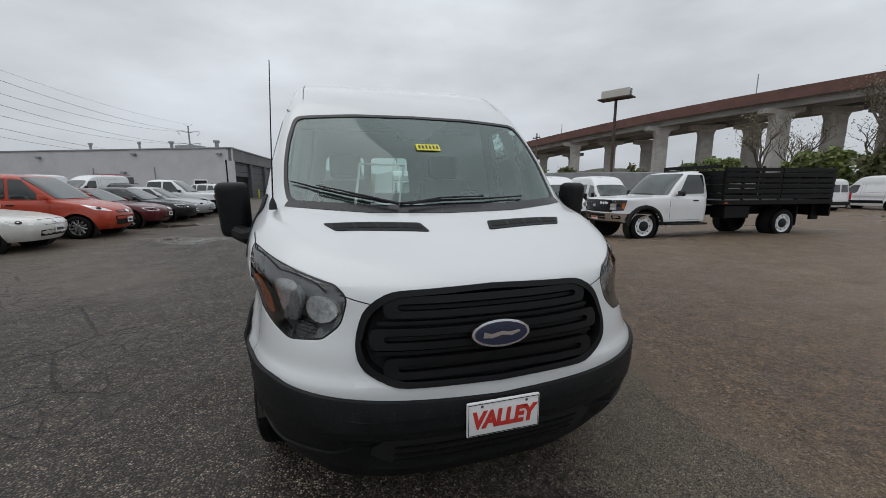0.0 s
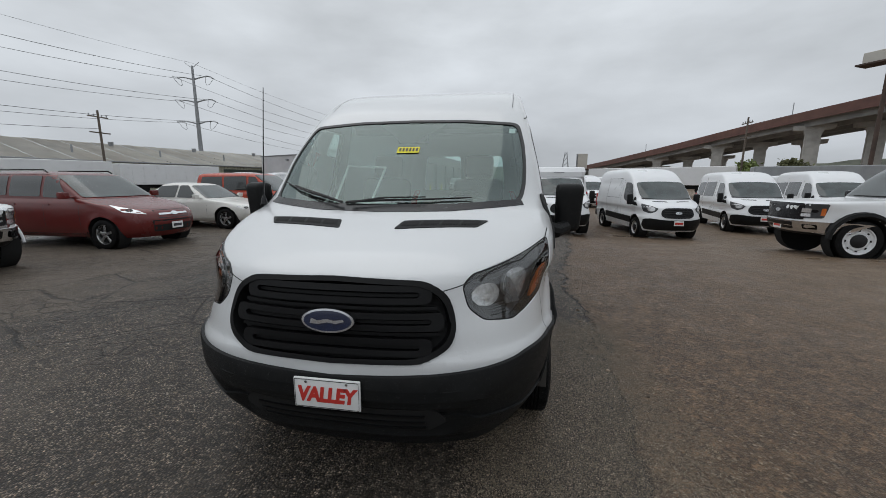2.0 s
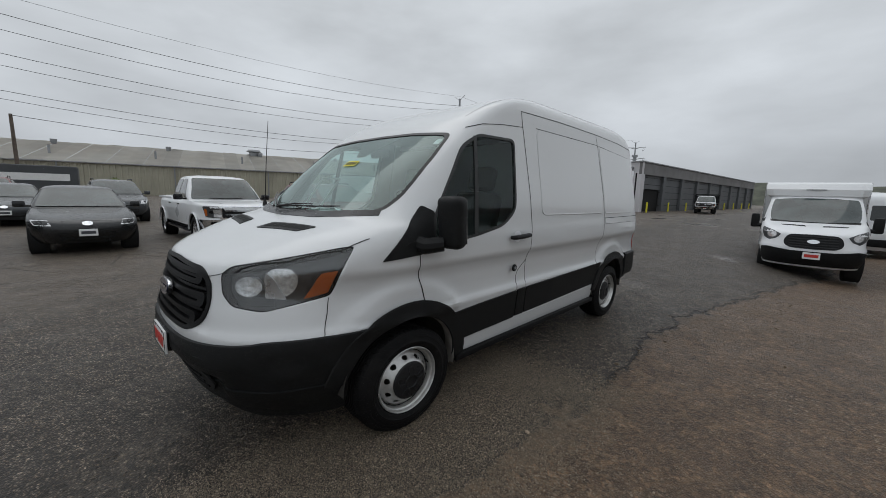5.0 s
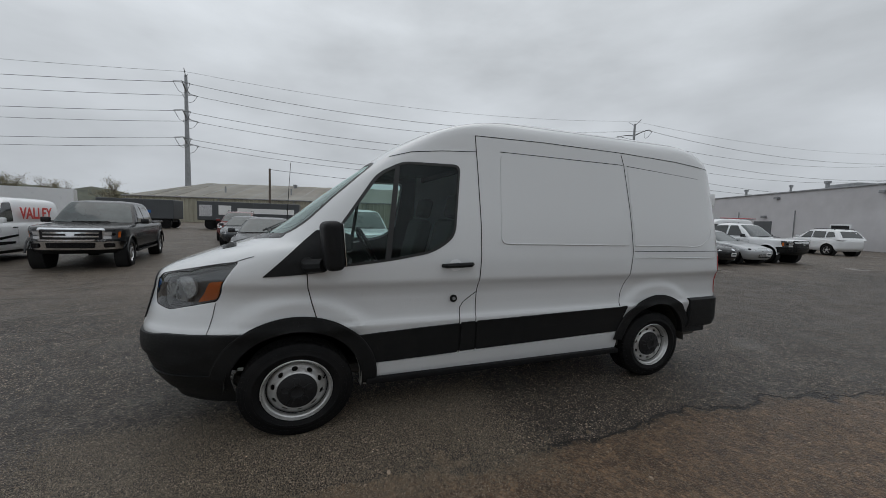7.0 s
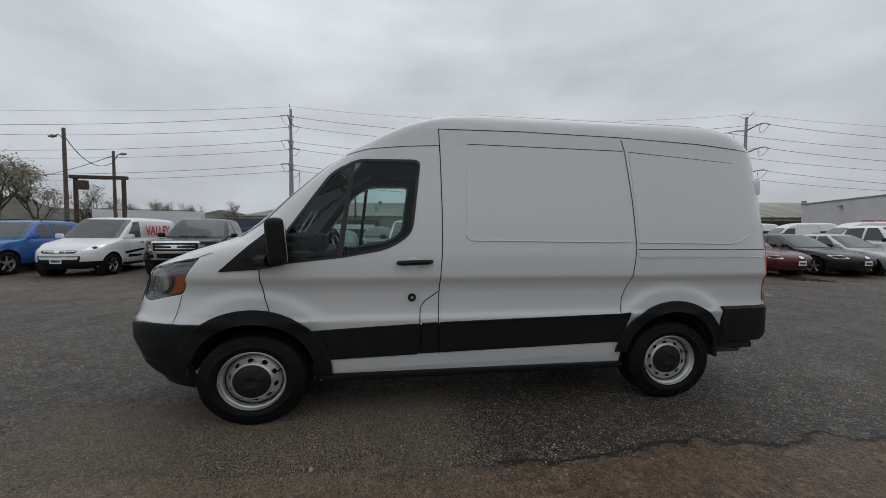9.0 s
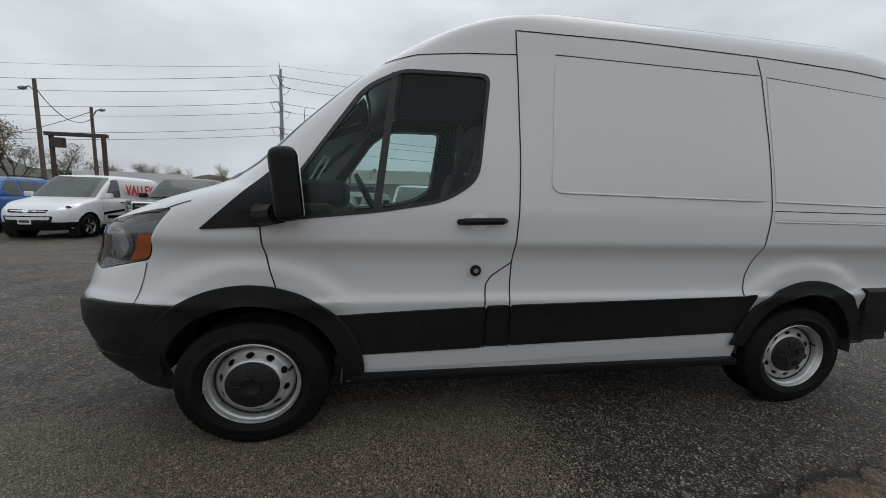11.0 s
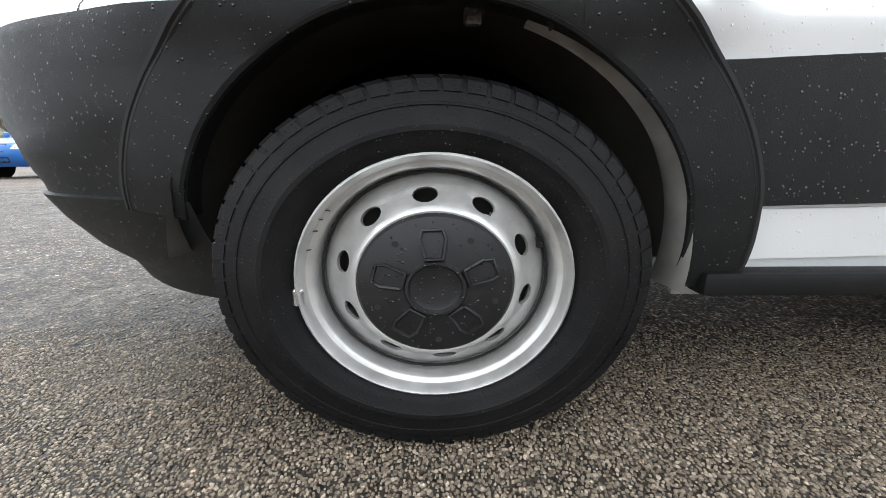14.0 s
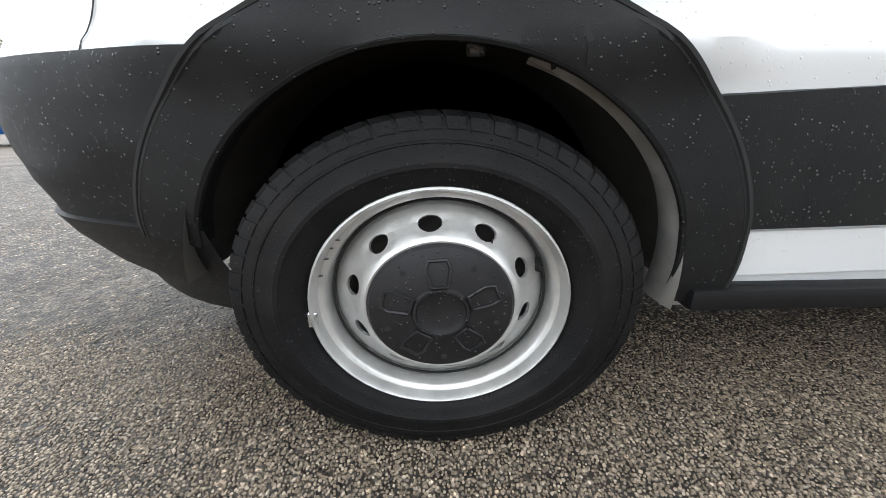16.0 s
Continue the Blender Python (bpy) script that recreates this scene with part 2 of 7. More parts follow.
# ---- mesh helpers ----
from mathutils.bvhtree import BVHTree


def finish(name, bm, mat, parent=None, label="", smooth=35, mats=()):
    me = bpy.data.meshes.new(name)
    bm.to_mesh(me)
    bm.free()
    me.materials.append(mat)
    for extra in mats:
        me.materials.append(extra)
    if smooth:
        for p in me.polygons:
            p.use_smooth = True
        me.set_sharp_from_angle(angle=radians(smooth))
    ob = new(name, me)
    if parent is not None:
        ob.parent = parent
    if label:
        ob["label"] = label
    return ob


def part(name, bm, mat, parent, label="", smooth=35):
    return finish(name, bm, mat, parent, label, smooth)


def thing(name, label, category, group="", kind=""):
    return tagged(new(name), label, category, group, kind)


def add_box(bm, lo, hi, r=0.0, seg=1, m=None):
    """A box between two corners, with its edges rounded by r."""
    v = bmesh.ops.create_cube(bm, size=1)["verts"]
    c = [(a + b) / 2 for a, b in zip(lo, hi)]
    s = [abs(b - a) for a, b in zip(lo, hi)]
    for q in v:
        q.co = Vector((c[0] + q.co.x * s[0], c[1] + q.co.y * s[1], c[2] + q.co.z * s[2]))
    if r:
        es = list({e for q in v for e in q.link_edges})
        got = bmesh.ops.bevel(bm, geom=es, offset=min(r, min(s) * 0.45), segments=seg, affect="EDGES", profile=0.6)
        v = list({q for f in got["faces"] for q in f.verts} | {q for q in v if q.is_valid})
    if m is not None:
        for q in v:
            q.co = m @ q.co
    return v


def box(lo, hi, r=0.0, seg=1, m=None):
    bm = bmesh.new()
    add_box(bm, lo, hi, r, seg, m)
    return bm


def add_tube(bm, pts, r, seg=8, cap=True):
    """A round bar along points; r may be one radius or one for each point."""
    pts = [Vector(p) for p in pts]
    rs = r if isinstance(r, (list, tuple)) else [r] * len(pts)
    rings = []
    side = None
    for i, p in enumerate(pts):
        d = (pts[min(i + 1, len(pts) - 1)] - pts[max(i - 1, 0)]).normalized()
        if side is None:
            side = d.orthogonal().normalized()
        side = (side - d * side.dot(d)).normalized()
        up = d.cross(side)
        rings.append([bm.verts.new(p + (side * math.cos(a) + up * math.sin(a)) * rs[i]) for a in (2 * math.pi * k / seg for k in range(seg))])
    for a, b in zip(rings, rings[1:]):
        for k in range(seg):
            bm.faces.new((a[k], a[(k + 1) % seg], b[(k + 1) % seg], b[k]))
    if cap:
        bm.faces.new(rings[0][::-1])
        bm.faces.new(rings[-1])
    return bm


def tube(pts, r, seg=8):
    return add_tube(bmesh.new(), pts, r, seg)


def add_lathe(bm, profile, seg=48, m=None, close=False):
    """Turns (radius, offset) pairs about the x axis."""
    rings = []
    for r, x in profile:
        rings.append([bm.verts.new((x, r * math.sin(2 * math.pi * k / seg), r * math.cos(2 * math.pi * k / seg))) for k in range(seg)])
    pairs = list(zip(rings, rings[1:])) + ([(rings[-1], rings[0])] if close else [])
    for a, b in pairs:
        for k in range(seg):
            bm.faces.new((a[k], b[k], b[(k + 1) % seg], a[(k + 1) % seg]))
    if not close:
        if profile[0][0] < 0.02:
            bm.faces.new(rings[0])
        if profile[-1][0] < 0.02:
            bm.faces.new(rings[-1][::-1])
    if m is not None:
        for ring in rings:
            for q in ring:
                q.co = m @ q.co
    return bm


def lathe(profile, seg=48, m=None, close=False):
    return add_lathe(bmesh.new(), profile, seg, m, close)


def curve_of(table):
    """A smooth function through (position, value) pairs, with no overshoot."""
    xs, ys = [p[0] for p in table], [p[1] for p in table]
    d = [(ys[i + 1] - ys[i]) / (xs[i + 1] - xs[i]) for i in range(len(xs) - 1)]
    t = [d[0]] + [0 if a * b <= 0 else 2 * a * b / (a + b) for a, b in zip(d, d[1:])] + [d[-1]]

    def value(x):
        if x <= xs[0]:
            return ys[0]
        if x >= xs[-1]:
            return ys[-1]
        i = max(k for k in range(len(xs) - 1) if xs[k] <= x)
        h = xs[i + 1] - xs[i]
        s = (x - xs[i]) / h
        return (ys[i] * (1 + 2 * s) * (1 - s) ** 2 + t[i] * h * s * (1 - s) ** 2 + ys[i + 1] * s * s * (3 - 2 * s) + t[i + 1] * h * s * s * (s - 1))

    return value


def shell(half, front, front_in, front_n, rear, rear_in, rear_n, levels, nf=26, ns=40, nr=12, bulge=None, taper=None, cap=True):
    """A vehicle's skin as a stack of level outlines: half width, front and rear ends and the roundness of the corners, all by height."""
    bm = bmesh.new()
    rings = []
    for z in levels:
        w, yf, yi, n, yr, yj, k = (f(z) for f in (half, front, front_in, front_n, rear, rear_in, rear_n))
        yj = max(yj, yi + 0.02)
        pts = []
        for i in range(nf):
            a = math.pi / 2 * i / nf
            pts.append((w * math.sin(a) ** (2 / n), yi - (yi - yf) * math.cos(a) ** (2 / n)))
        for i in range(ns):
            pts.append((w, yi + (yj - yi) * i / ns))
        for i in range(nr + 1):
            a = math.pi / 2 * i / nr
            pts.append((w * max(0, math.cos(a)) ** (2 / k), yj + (yr - yj) * math.sin(a) ** (2 / k)))
        row = []
        for x, y in pts:
            if taper:
                x *= taper(y)
            if bulge and x > 0.3:
                x += bulge(y, z)
            row.append((x, y))
        ring = [bm.verts.new((x, y, z)) for x, y in row]
        ring += [bm.verts.new((-x, y, z)) for x, y in row[-2:0:-1]]
        rings.append(ring)
    for a, b in zip(rings, rings[1:]):
        for i in range(len(a)):
            j = (i + 1) % len(a)
            bm.faces.new((a[i], a[j], b[j], b[i]))
    if cap:
        c = bm.verts.new((0, sum(q.co.y for q in rings[-1]) / len(rings[-1]), levels[-1] + 0.002))
        top = rings[-1]
        for i in range(len(top)):
            bm.faces.new((top[i], top[(i + 1) % len(top)], c))
    bmesh.ops.recalc_face_normals(bm, faces=bm.faces[:])
    return bm


SIDE_L = Matrix(((0, 0, 1, 0), (1, 0, 0, 0), (0, 1, 0, 0), (0, 0, 0, 1)))      # u = y, v = z, seen from +x
SIDE_R = Matrix(((0, 0, -1, 0), (1, 0, 0, 0), (0, 1, 0, 0), (0, 0, 0, 1)))
FRONT = Matrix(((1, 0, 0, 0), (0, 0, -1, 0), (0, 1, 0, 0), (0, 0, 0, 1)))      # u = x, v = z, seen from -y
REAR = Matrix(((1, 0, 0, 0), (0, 0, 1, 0), (0, 1, 0, 0), (0, 0, 0, 1)))
TOP = Matrix(((1, 0, 0, 0), (0, 1, 0, 0), (0, 0, 1, 0), (0, 0, 0, 1)))


def corner_frame(side, degrees):
    """A view from the front corner: u runs outwards round the nose, v up."""
    a = radians(degrees)
    w = Vector((side * math.sin(a), -math.cos(a), 0))
    u = Vector((math.cos(a), side * math.sin(a), 0))
    return Matrix(((u.x, 0, w.x, 0), (u.y, 0, w.y, 0), (0, 1, 0, 0), (0, 0, 0, 1)))


def rounded(pts, r, seg=4):
    """An outline with its corners rounded by r (one for all, or one each)."""
    out = []
    n = len(pts)
    for i, p in enumerate(pts):
        rr = r[i] if isinstance(r, (list, tuple)) else r
        p, a, b = Vector(p), Vector(pts[i - 1]), Vector(pts[(i + 1) % n])
        if rr <= 0:
            out.append((p.x, p.y))
            continue
        la, lb = (a - p).length, (b - p).length
        k = min(rr, la * 0.48, lb * 0.48)
        q0, q1 = p + (a - p) / la * k, p + (b - p) / lb * k
        for s in range(seg + 1):
            t = s / seg
            c = q0 * (1 - t) ** 2 + p * 2 * t * (1 - t) + q1 * t * t
            out.append((c.x, c.y))
    return out


def ellipse(cx, cy, a, b, seg=24, turn=0.0):
    c, s = math.cos(turn), math.sin(turn)
    return [(cx + a * math.cos(t) * c - b * math.sin(t) * s, cy + a * math.cos(t) * s + b * math.sin(t) * c) for t in (2 * math.pi * k / seg for k in range(seg))]


def inside(p, poly):
    x, y = p
    hit = False
    for (x0, y0), (x1, y1) in zip(poly, poly[1:] + poly[:1]):
        if (y0 > y) != (y1 > y) and x < (x1 - x0) * (y - y0) / (y1 - y0) + x0:
            hit = not hit
    return hit


def cut(bm, frame_m, poly, facing=0.05, depth=None, keep=False):
    """Cuts an outline, seen along the frame's w axis, through a skin, and takes out what lies inside."""
    inv = frame_m.inverted()
    w = frame_m.to_3x3() @ Vector((0, 0, 1))
    us, vs = [p[0] for p in poly], [p[1] for p in poly]
    faces = []
    for f in bm.faces:
        if f.normal.dot(w) < facing:
            continue
        q = [inv @ v.co for v in f.verts]
        if depth and not any(depth[0] < c.z < depth[1] for c in q):
            continue
        if max(c.x for c in q) > min(us) and min(c.x for c in q) < max(us) and max(c.y for c in q) > min(vs) and min(c.y for c in q) < max(vs):
            faces.append(f)
    geom = faces + list({e for f in faces for e in f.edges}) + list({v for f in faces for v in f.verts})
    for (u0, v0), (u1, v1) in zip(poly, poly[1:] + poly[:1]):
        no = frame_m.to_3x3() @ Vector((v1 - v0, u0 - u1, 0))
        if no.length < 1e-7:
            continue
        got = bmesh.ops.bisect_plane(bm, geom=geom, dist=1e-5, plane_co=frame_m @ Vector((u0, v0, 0)), plane_no=no.normalized())
        geom = got["geom"]
    dead = []
    for f in geom:
        if isinstance(f, bmesh.types.BMFace) and f.is_valid:
            c = inv @ f.calc_center_median()
            if inside((c.x, c.y), poly):
                dead.append(f)
    if keep:
        return dead
    bmesh.ops.delete(bm, geom=dead, context="FACES")
    return bm


def patch(tree, frame_m, poly, offset=0.003, thick=0.0, grid=0.05, far=6.0, hole=None, straight=False):
    """A piece laid on a skin: an outline seen along the frame's w axis, offset from the skin and given a thickness inwards."""
    bm = bmesh.new()
    bm.faces.new([bm.verts.new((u, v, 0)) for u, v in poly])
    if hole:
        cut2d(bm, hole)
    for k in (0, 1):
        lo, hi = min(p[k] for p in poly), max(p[k] for p in poly)
        n = max(1, int((hi - lo) / grid))
        for i in range(1, n):
            co = [0, 0, 0]
            co[k] = lo + (hi - lo) * i / n
            no = [0, 0, 0]
            no[k] = 1
            bmesh.ops.bisect_plane(bm, geom=bm.verts[:] + bm.edges[:] + bm.faces[:], dist=1e-6, plane_co=co, plane_no=no)
    w = (frame_m.to_3x3() @ Vector((0, 0, 1))).normalized()
    norms = {}
    last = None
    for v in bm.verts:
        start = frame_m @ Vector((v.co.x, v.co.y, 0)) + w * far
        hit, no, _, _ = tree.ray_cast(start, -w)
        if hit is None:
            hit, no, _, _ = tree.find_nearest(frame_m @ Vector((v.co.x, v.co.y, 0)) if last is None else last)
        last = hit
        v.co = hit + (w if straight else no) * offset
        norms[v] = no
    if thick:
        front = bm.faces[:]
        got = bmesh.ops.extrude_face_region(bm, geom=front)
        moved = [q for q in got["geom"] if isinstance(q, bmesh.types.BMVert)]
        bm.verts.index_update()
        bm.normal_update()
        for q in moved:
            no = w if straight else tree.find_nearest(q.co)[1]
            q.co -= no * thick
    bmesh.ops.recalc_face_normals(bm, faces=bm.faces[:])
    w_sum = sum((f.normal * f.calc_area() for f in bm.faces), Vector())
    if not thick and w_sum.dot(w) < 0:
        bmesh.ops.reverse_faces(bm, faces=bm.faces[:])
    return bm


def cut2d(bm, hole):
    for (u0, v0), (u1, v1) in zip(hole, hole[1:] + hole[:1]):
        no = Vector((v1 - v0, u0 - u1, 0))
        if no.length > 1e-7:
            bmesh.ops.bisect_plane(bm, geom=bm.verts[:] + bm.edges[:] + bm.faces[:], dist=1e-6, plane_co=(u0, v0, 0), plane_no=no.normalized())
    dead = [f for f in bm.faces if inside(tuple(f.calc_center_median()[:2]), hole)]
    bmesh.ops.delete(bm, geom=dead, context="FACES")


def ribbon(tree, frame_m, pts, width=0.006, offset=0.0015, step=0.03, far=6.0):
    """A thin line along a skin, such as the gap between two panels."""
    bm = bmesh.new()
    w = (frame_m.to_3x3() @ Vector((0, 0, 1))).normalized()
    dense = []
    for a, b in zip(pts, pts[1:]):
        a, b = Vector(a), Vector(b)
        n = max(1, int((b - a).length / step))
        dense += [a + (b - a) * i / n for i in range(n)]
    dense.append(Vector(pts[-1]))
    rows = []
    for i, p in enumerate(dense):
        d = (dense[min(i + 1, len(dense) - 1)] - dense[max(i - 1, 0)]).normalized()
        s = Vector((-d.y, d.x)) * width / 2
        row = []
        for q in (p - s, p + s):
            hit, no, _, _ = tree.ray_cast(frame_m @ Vector((q.x, q.y, 0)) + w * far, -w)
            if hit is None:
                row = None
                break
            row.append(bm.verts.new(hit + no * offset))
        rows.append(row)
    for a, b in zip(rows, rows[1:]):
        if a and b:
            bm.faces.new((a[0], a[1], b[1], b[0]))
    return bm


def skin_tree(bm):
    return BVHTree.FromBMesh(bm)


def mirror_u(poly):
    return [(-u, v) for u, v in poly][::-1]


# ---- ground ----
def land(x, y):
    """The lot's height: level round the van, falling a little towards the vans to the north-east."""
    t = min(1.0, max(0.0, (y - 4.6) / 8)) 
    u = min(1.0, max(0.0, (x - .6) / 3.2))
    near = min(1.0, max(0.0, (x + 6) / 2.5))
    return .03 * near - .48 * t * t * (3 - 2 * t) * u * u * (3 - 2 * u)


def ground_material():
    m = bpy.data.materials.new("wet_asphalt_and_gravel")
    m.use_nodes = True
    n, l = m.node_tree.nodes, m.node_tree.links
    b = n["Principled BSDF"]
    tc = n.new("ShaderNodeTexCoord")

    def noise_of(scale, detail=6.0, rough=0.6):
        q = n.new("ShaderNodeTexNoise")
        q.inputs["Scale"].default_value, q.inputs["Detail"].default_value, q.inputs["Roughness"].default_value = scale, detail, rough
        l.new(tc.outputs["Object"], q.inputs["Vector"])
        return q.outputs[0]

    def ranged(src, a, c, lo=0.0, hi=1.0):
        q = n.new("ShaderNodeMapRange")
        for key, value in (("From Min", a), ("From Max", c), ("To Min", lo), ("To Max", hi)):
            q.inputs[key].default_value = value
        l.new(src, q.inputs[0])
        return q.outputs[0]

    def mixed(fac, a, c, mode="MIX"):
        q = n.new("ShaderNodeMix")
        q.data_type, q.blend_type = "RGBA", mode
        for sock, value in ((q.inputs[0], fac), (q.inputs[6], a), (q.inputs[7], c)):
            if isinstance(value, (int, float)):
                sock.default_value = value
            elif isinstance(value, tuple):
                sock.default_value = (*value, 1)
            else:
                l.new(value, sock)
        return q.outputs[2]

    def calc(op, a, c):
        q = n.new("ShaderNodeMath")
        q.operation = op
        for sock, value in ((q.inputs[0], a), (q.inputs[1], c)):
            if isinstance(value, (int, float)):
                sock.default_value = value
            else:
                l.new(value, sock)
        return q.outputs[0]

    # stones in the asphalt
    vo = n.new("ShaderNodeTexVoronoi")
    vo.inputs["Scale"].default_value = 82
    l.new(tc.outputs["Object"], vo.inputs["Vector"])
    sep = n.new("ShaderNodeSeparateColor")
    l.new(vo.outputs["Color"], sep.inputs[0])
    bright = ranged(sep.outputs[0], 0.1, 1.0, 0.0, 1.0)
    bright = calc("ADD", calc("MULTIPLY", calc("POWER", bright, 1.5), 0.9), 0.1)
    edge = ranged(vo.outputs["Distance"], 0.28, 0.58, 1.0, 0.0)
    stone = calc("MULTIPLY", bright, edge)
    asphalt = mixed(stone, (0.022, 0.0195, 0.017), (0.40, 0.35, 0.295))
    tint = mixed(sep.outputs[1], (0.92, 0.95, 1.0), (1.15, 1.0, 0.84))
    asphalt = mixed(0.6, asphalt, tint, "MULTIPLY")
    asphalt = mixed(ranged(noise_of(0.9, 8, 0.7), 0.5, 0.75, 0.0, 0.5), asphalt, (0.075, 0.06, 0.046))
    asphalt = mixed(ranged(noise_of(0.23, 5), 0.50, 0.66, 0.0, 0.5), asphalt, (0.036, 0.031, 0.026))
    asphalt = mixed(ranged(noise_of(0.38, 7, 0.65), 0.55, 0.72, 0.0, 0.55), asphalt, (0.10, 0.086, 0.07))
    clump = n.new("ShaderNodeTexVoronoi")
    clump.inputs["Scale"].default_value = 31
    l.new(tc.outputs["Object"], clump.inputs["Vector"])
    csep = n.new("ShaderNodeSeparateColor")
    l.new(clump.outputs["Color"], csep.inputs[0])
    chip = n.new("ShaderNodeTexVoronoi")
    chip.inputs["Scale"].default_value = 62
    l.new(tc.outputs["Object"], chip.inputs["Vector"])
    chsep = n.new("ShaderNodeSeparateColor")
    l.new(chip.outputs["Color"], chsep.inputs[0])
    patchy = calc("MULTIPLY", ranged(csep.outputs[0], 0.0, 1.0, 0.5, 1.55), ranged(noise_of(7.0, 8, 0.75), 0.3, 0.7, 0.68, 1.32))
    patchy = calc("MULTIPLY", patchy, ranged(calc("POWER", chsep.outputs[0], 2.0), 0.0, 1.0, 0.62, 1.75))
    asphalt = mixed(1.0, asphalt, patchy, "MULTIPLY")
    # drier, browner ground under the parked rows
    west = n.new("ShaderNodeSeparateXYZ")
    l.new(tc.outputs["Object"], west.inputs[0])
    dry = calc("ADD", west.outputs[0], ranged(noise_of(0.3, 7, 0.65), 0.3, 0.7, -2.5, 2.5))
    asphalt = mixed(ranged(dry, -5.5, -3.0, 0.5, 0.0), asphalt, mixed(ranged(noise_of(3.0, 9, 0.7), 0.3, 0.7), (0.10, 0.082, 0.064), (0.22, 0.185, 0.15)))
    # trodden dirt with gravel
    vo2 = n.new("ShaderNodeTexVoronoi")
    vo2.inputs["Scale"].default_value = 34
    l.new(tc.outputs["Object"], vo2.inputs["Vector"])
    sep2 = n.new("ShaderNodeSeparateColor")
    l.new(vo2.outputs["Color"], sep2.inputs[0])
    peb = calc("MULTIPLY", ranged(sep2.outputs[0], 0.55, 1.0), ranged(vo2.outputs["Distance"], 0.18, 0.5, 1.0, 0.0))
    peb = calc("MULTIPLY", peb, ranged(noise_of(0.7, 5), 0.45, 0.62))
    dirt = mixed(ranged(noise_of(6.0, 10, 0.7), 0.3, 0.72), (0.05, 0.031, 0.019), (0.165, 0.108, 0.066))
    dirt = mixed(ranged(noise_of(1.1, 6), 0.5, 0.7, 0.0, 0.7), dirt, (0.068, 0.045, 0.029))
    dirt = mixed(0.8, dirt, patchy, "MULTIPLY")
    dirt = mixed(peb, dirt, (0.38, 0.31, 0.24))
    dirt = mixed(calc("MULTIPLY", stone, 0.8), dirt, (0.26, 0.215, 0.17))
    # the asphalt's broken edge runs beside the van
    xyz = n.new("ShaderNodeSeparateXYZ")
    l.new(tc.outputs["Object"], xyz.inputs[0])
    wob = ranged(noise_of(0.8, 8, 0.65), 0.3, 0.7, -0.25, 0.25)
    bend = calc("MULTIPLY", calc("MAXIMUM", calc("SUBTRACT", xyz.outputs[1], 2.5), 0.0), 0.16)
    line = calc("SUBTRACT", calc("ADD", xyz.outputs[0], wob), calc("ADD", 1.62, bend))
    side = ranged(line, -0.05, 0.06)
    col = mixed(side, asphalt, dirt)
    col = mixed(calc("MULTIPLY", side, ranged(xyz.outputs[0], 3.2, 6.5, 0.0, 0.55)), col, mixed(ranged(noise_of(2.2, 9, 0.7), 0.3, 0.7), (0.13, 0.096, 0.066), (0.30, 0.235, 0.175)))
    col = mixed(1.0, col, (1.05, 1.0, 0.94), "MULTIPLY")
    # a crack along the broken edge, and old crazing in the lot
    gap = calc("ABSOLUTE", calc("ADD", line, 0.03), 0.0)
    crack = ranged(gap, 0.008, 0.032, 1.0, 0.0)
    crack = calc("MULTIPLY", crack, ranged(noise_of(2.3, 4), 0.3, 0.4))
    vo3 = n.new("ShaderNodeTexVoronoi")
    vo3.feature = "DISTANCE_TO_EDGE"
    vo3.inputs["Scale"].default_value = 0.8
    warp = n.new("ShaderNodeMix"); warp.data_type = "VECTOR"
    warp.inputs[0].default_value = 0.12
    l.new(tc.outputs["Object"], warp.inputs[4])
    nzv = n.new("ShaderNodeTexNoise"); nzv.inputs["Scale"].default_value, nzv.inputs["Detail"].default_value = 2.5, 6
    l.new(tc.outputs["Object"], nzv.inputs["Vector"])
    l.new(nzv.outputs["Color"], warp.inputs[5])
    l.new(warp.outputs[1], vo3.inputs["Vector"])
    craze = calc("MULTIPLY", ranged(vo3.outputs["Distance"], 0.003, 0.016, 1.0, 0.0), ranged(noise_of(0.31, 4), 0.47, 0.55))
    vo4 = n.new("ShaderNodeTexVoronoi")
    vo4.feature = "DISTANCE_TO_EDGE"
    vo4.inputs["Scale"].default_value = 5.5
    l.new(warp.outputs[1], vo4.inputs["Vector"])
    fine_craze = calc("MULTIPLY", ranged(vo4.outputs["Distance"], 0.01, 0.06, 1.0, 0.0), ranged(noise_of(0.45, 4), 0.5, 0.58))
    craze = calc("MAXIMUM", craze, calc("MULTIPLY", fine_craze, 0.85))
    craze = calc("MULTIPLY", craze, ranged(xyz.outputs[0], -2.6, -1.5, 1.0, 0.0))
    cracks = calc("MAXIMUM", crack, calc("MULTIPLY", craze, 0.8))
    col = mixed(cracks, col, (0.018, 0.016, 0.014))
    l.new(col, b.inputs["Base Color"])
    puddle = ranged(noise_of(0.26, 3, 0.45), 0.60, 0.66)
    far_wet = calc("MULTIPLY", puddle, ranged(xyz.outputs[1], 3.0, 8.0))
    rough = calc("SUBTRACT", 0.58, calc("MULTIPLY", far_wet, 0.44))
    rough = calc("SUBTRACT", rough, ranged(noise_of(1.7, 4), 0.4, 0.7, 0.0, 0.12))
    l.new(rough, b.inputs["Roughness"])
    b.inputs["Specular IOR Level"].default_value = 0.4
    height = calc("ADD", calc("MULTIPLY", edge, calc("ADD", sep.outputs[2], 0.3)), calc("MULTIPLY", peb, 2.0))
    height = calc("SUBTRACT", height, calc("MULTIPLY", cracks, 3.0))
    height = calc("MULTIPLY", height, calc("SUBTRACT", 1.0, far_wet))
    bp = n.new("ShaderNodeBump")
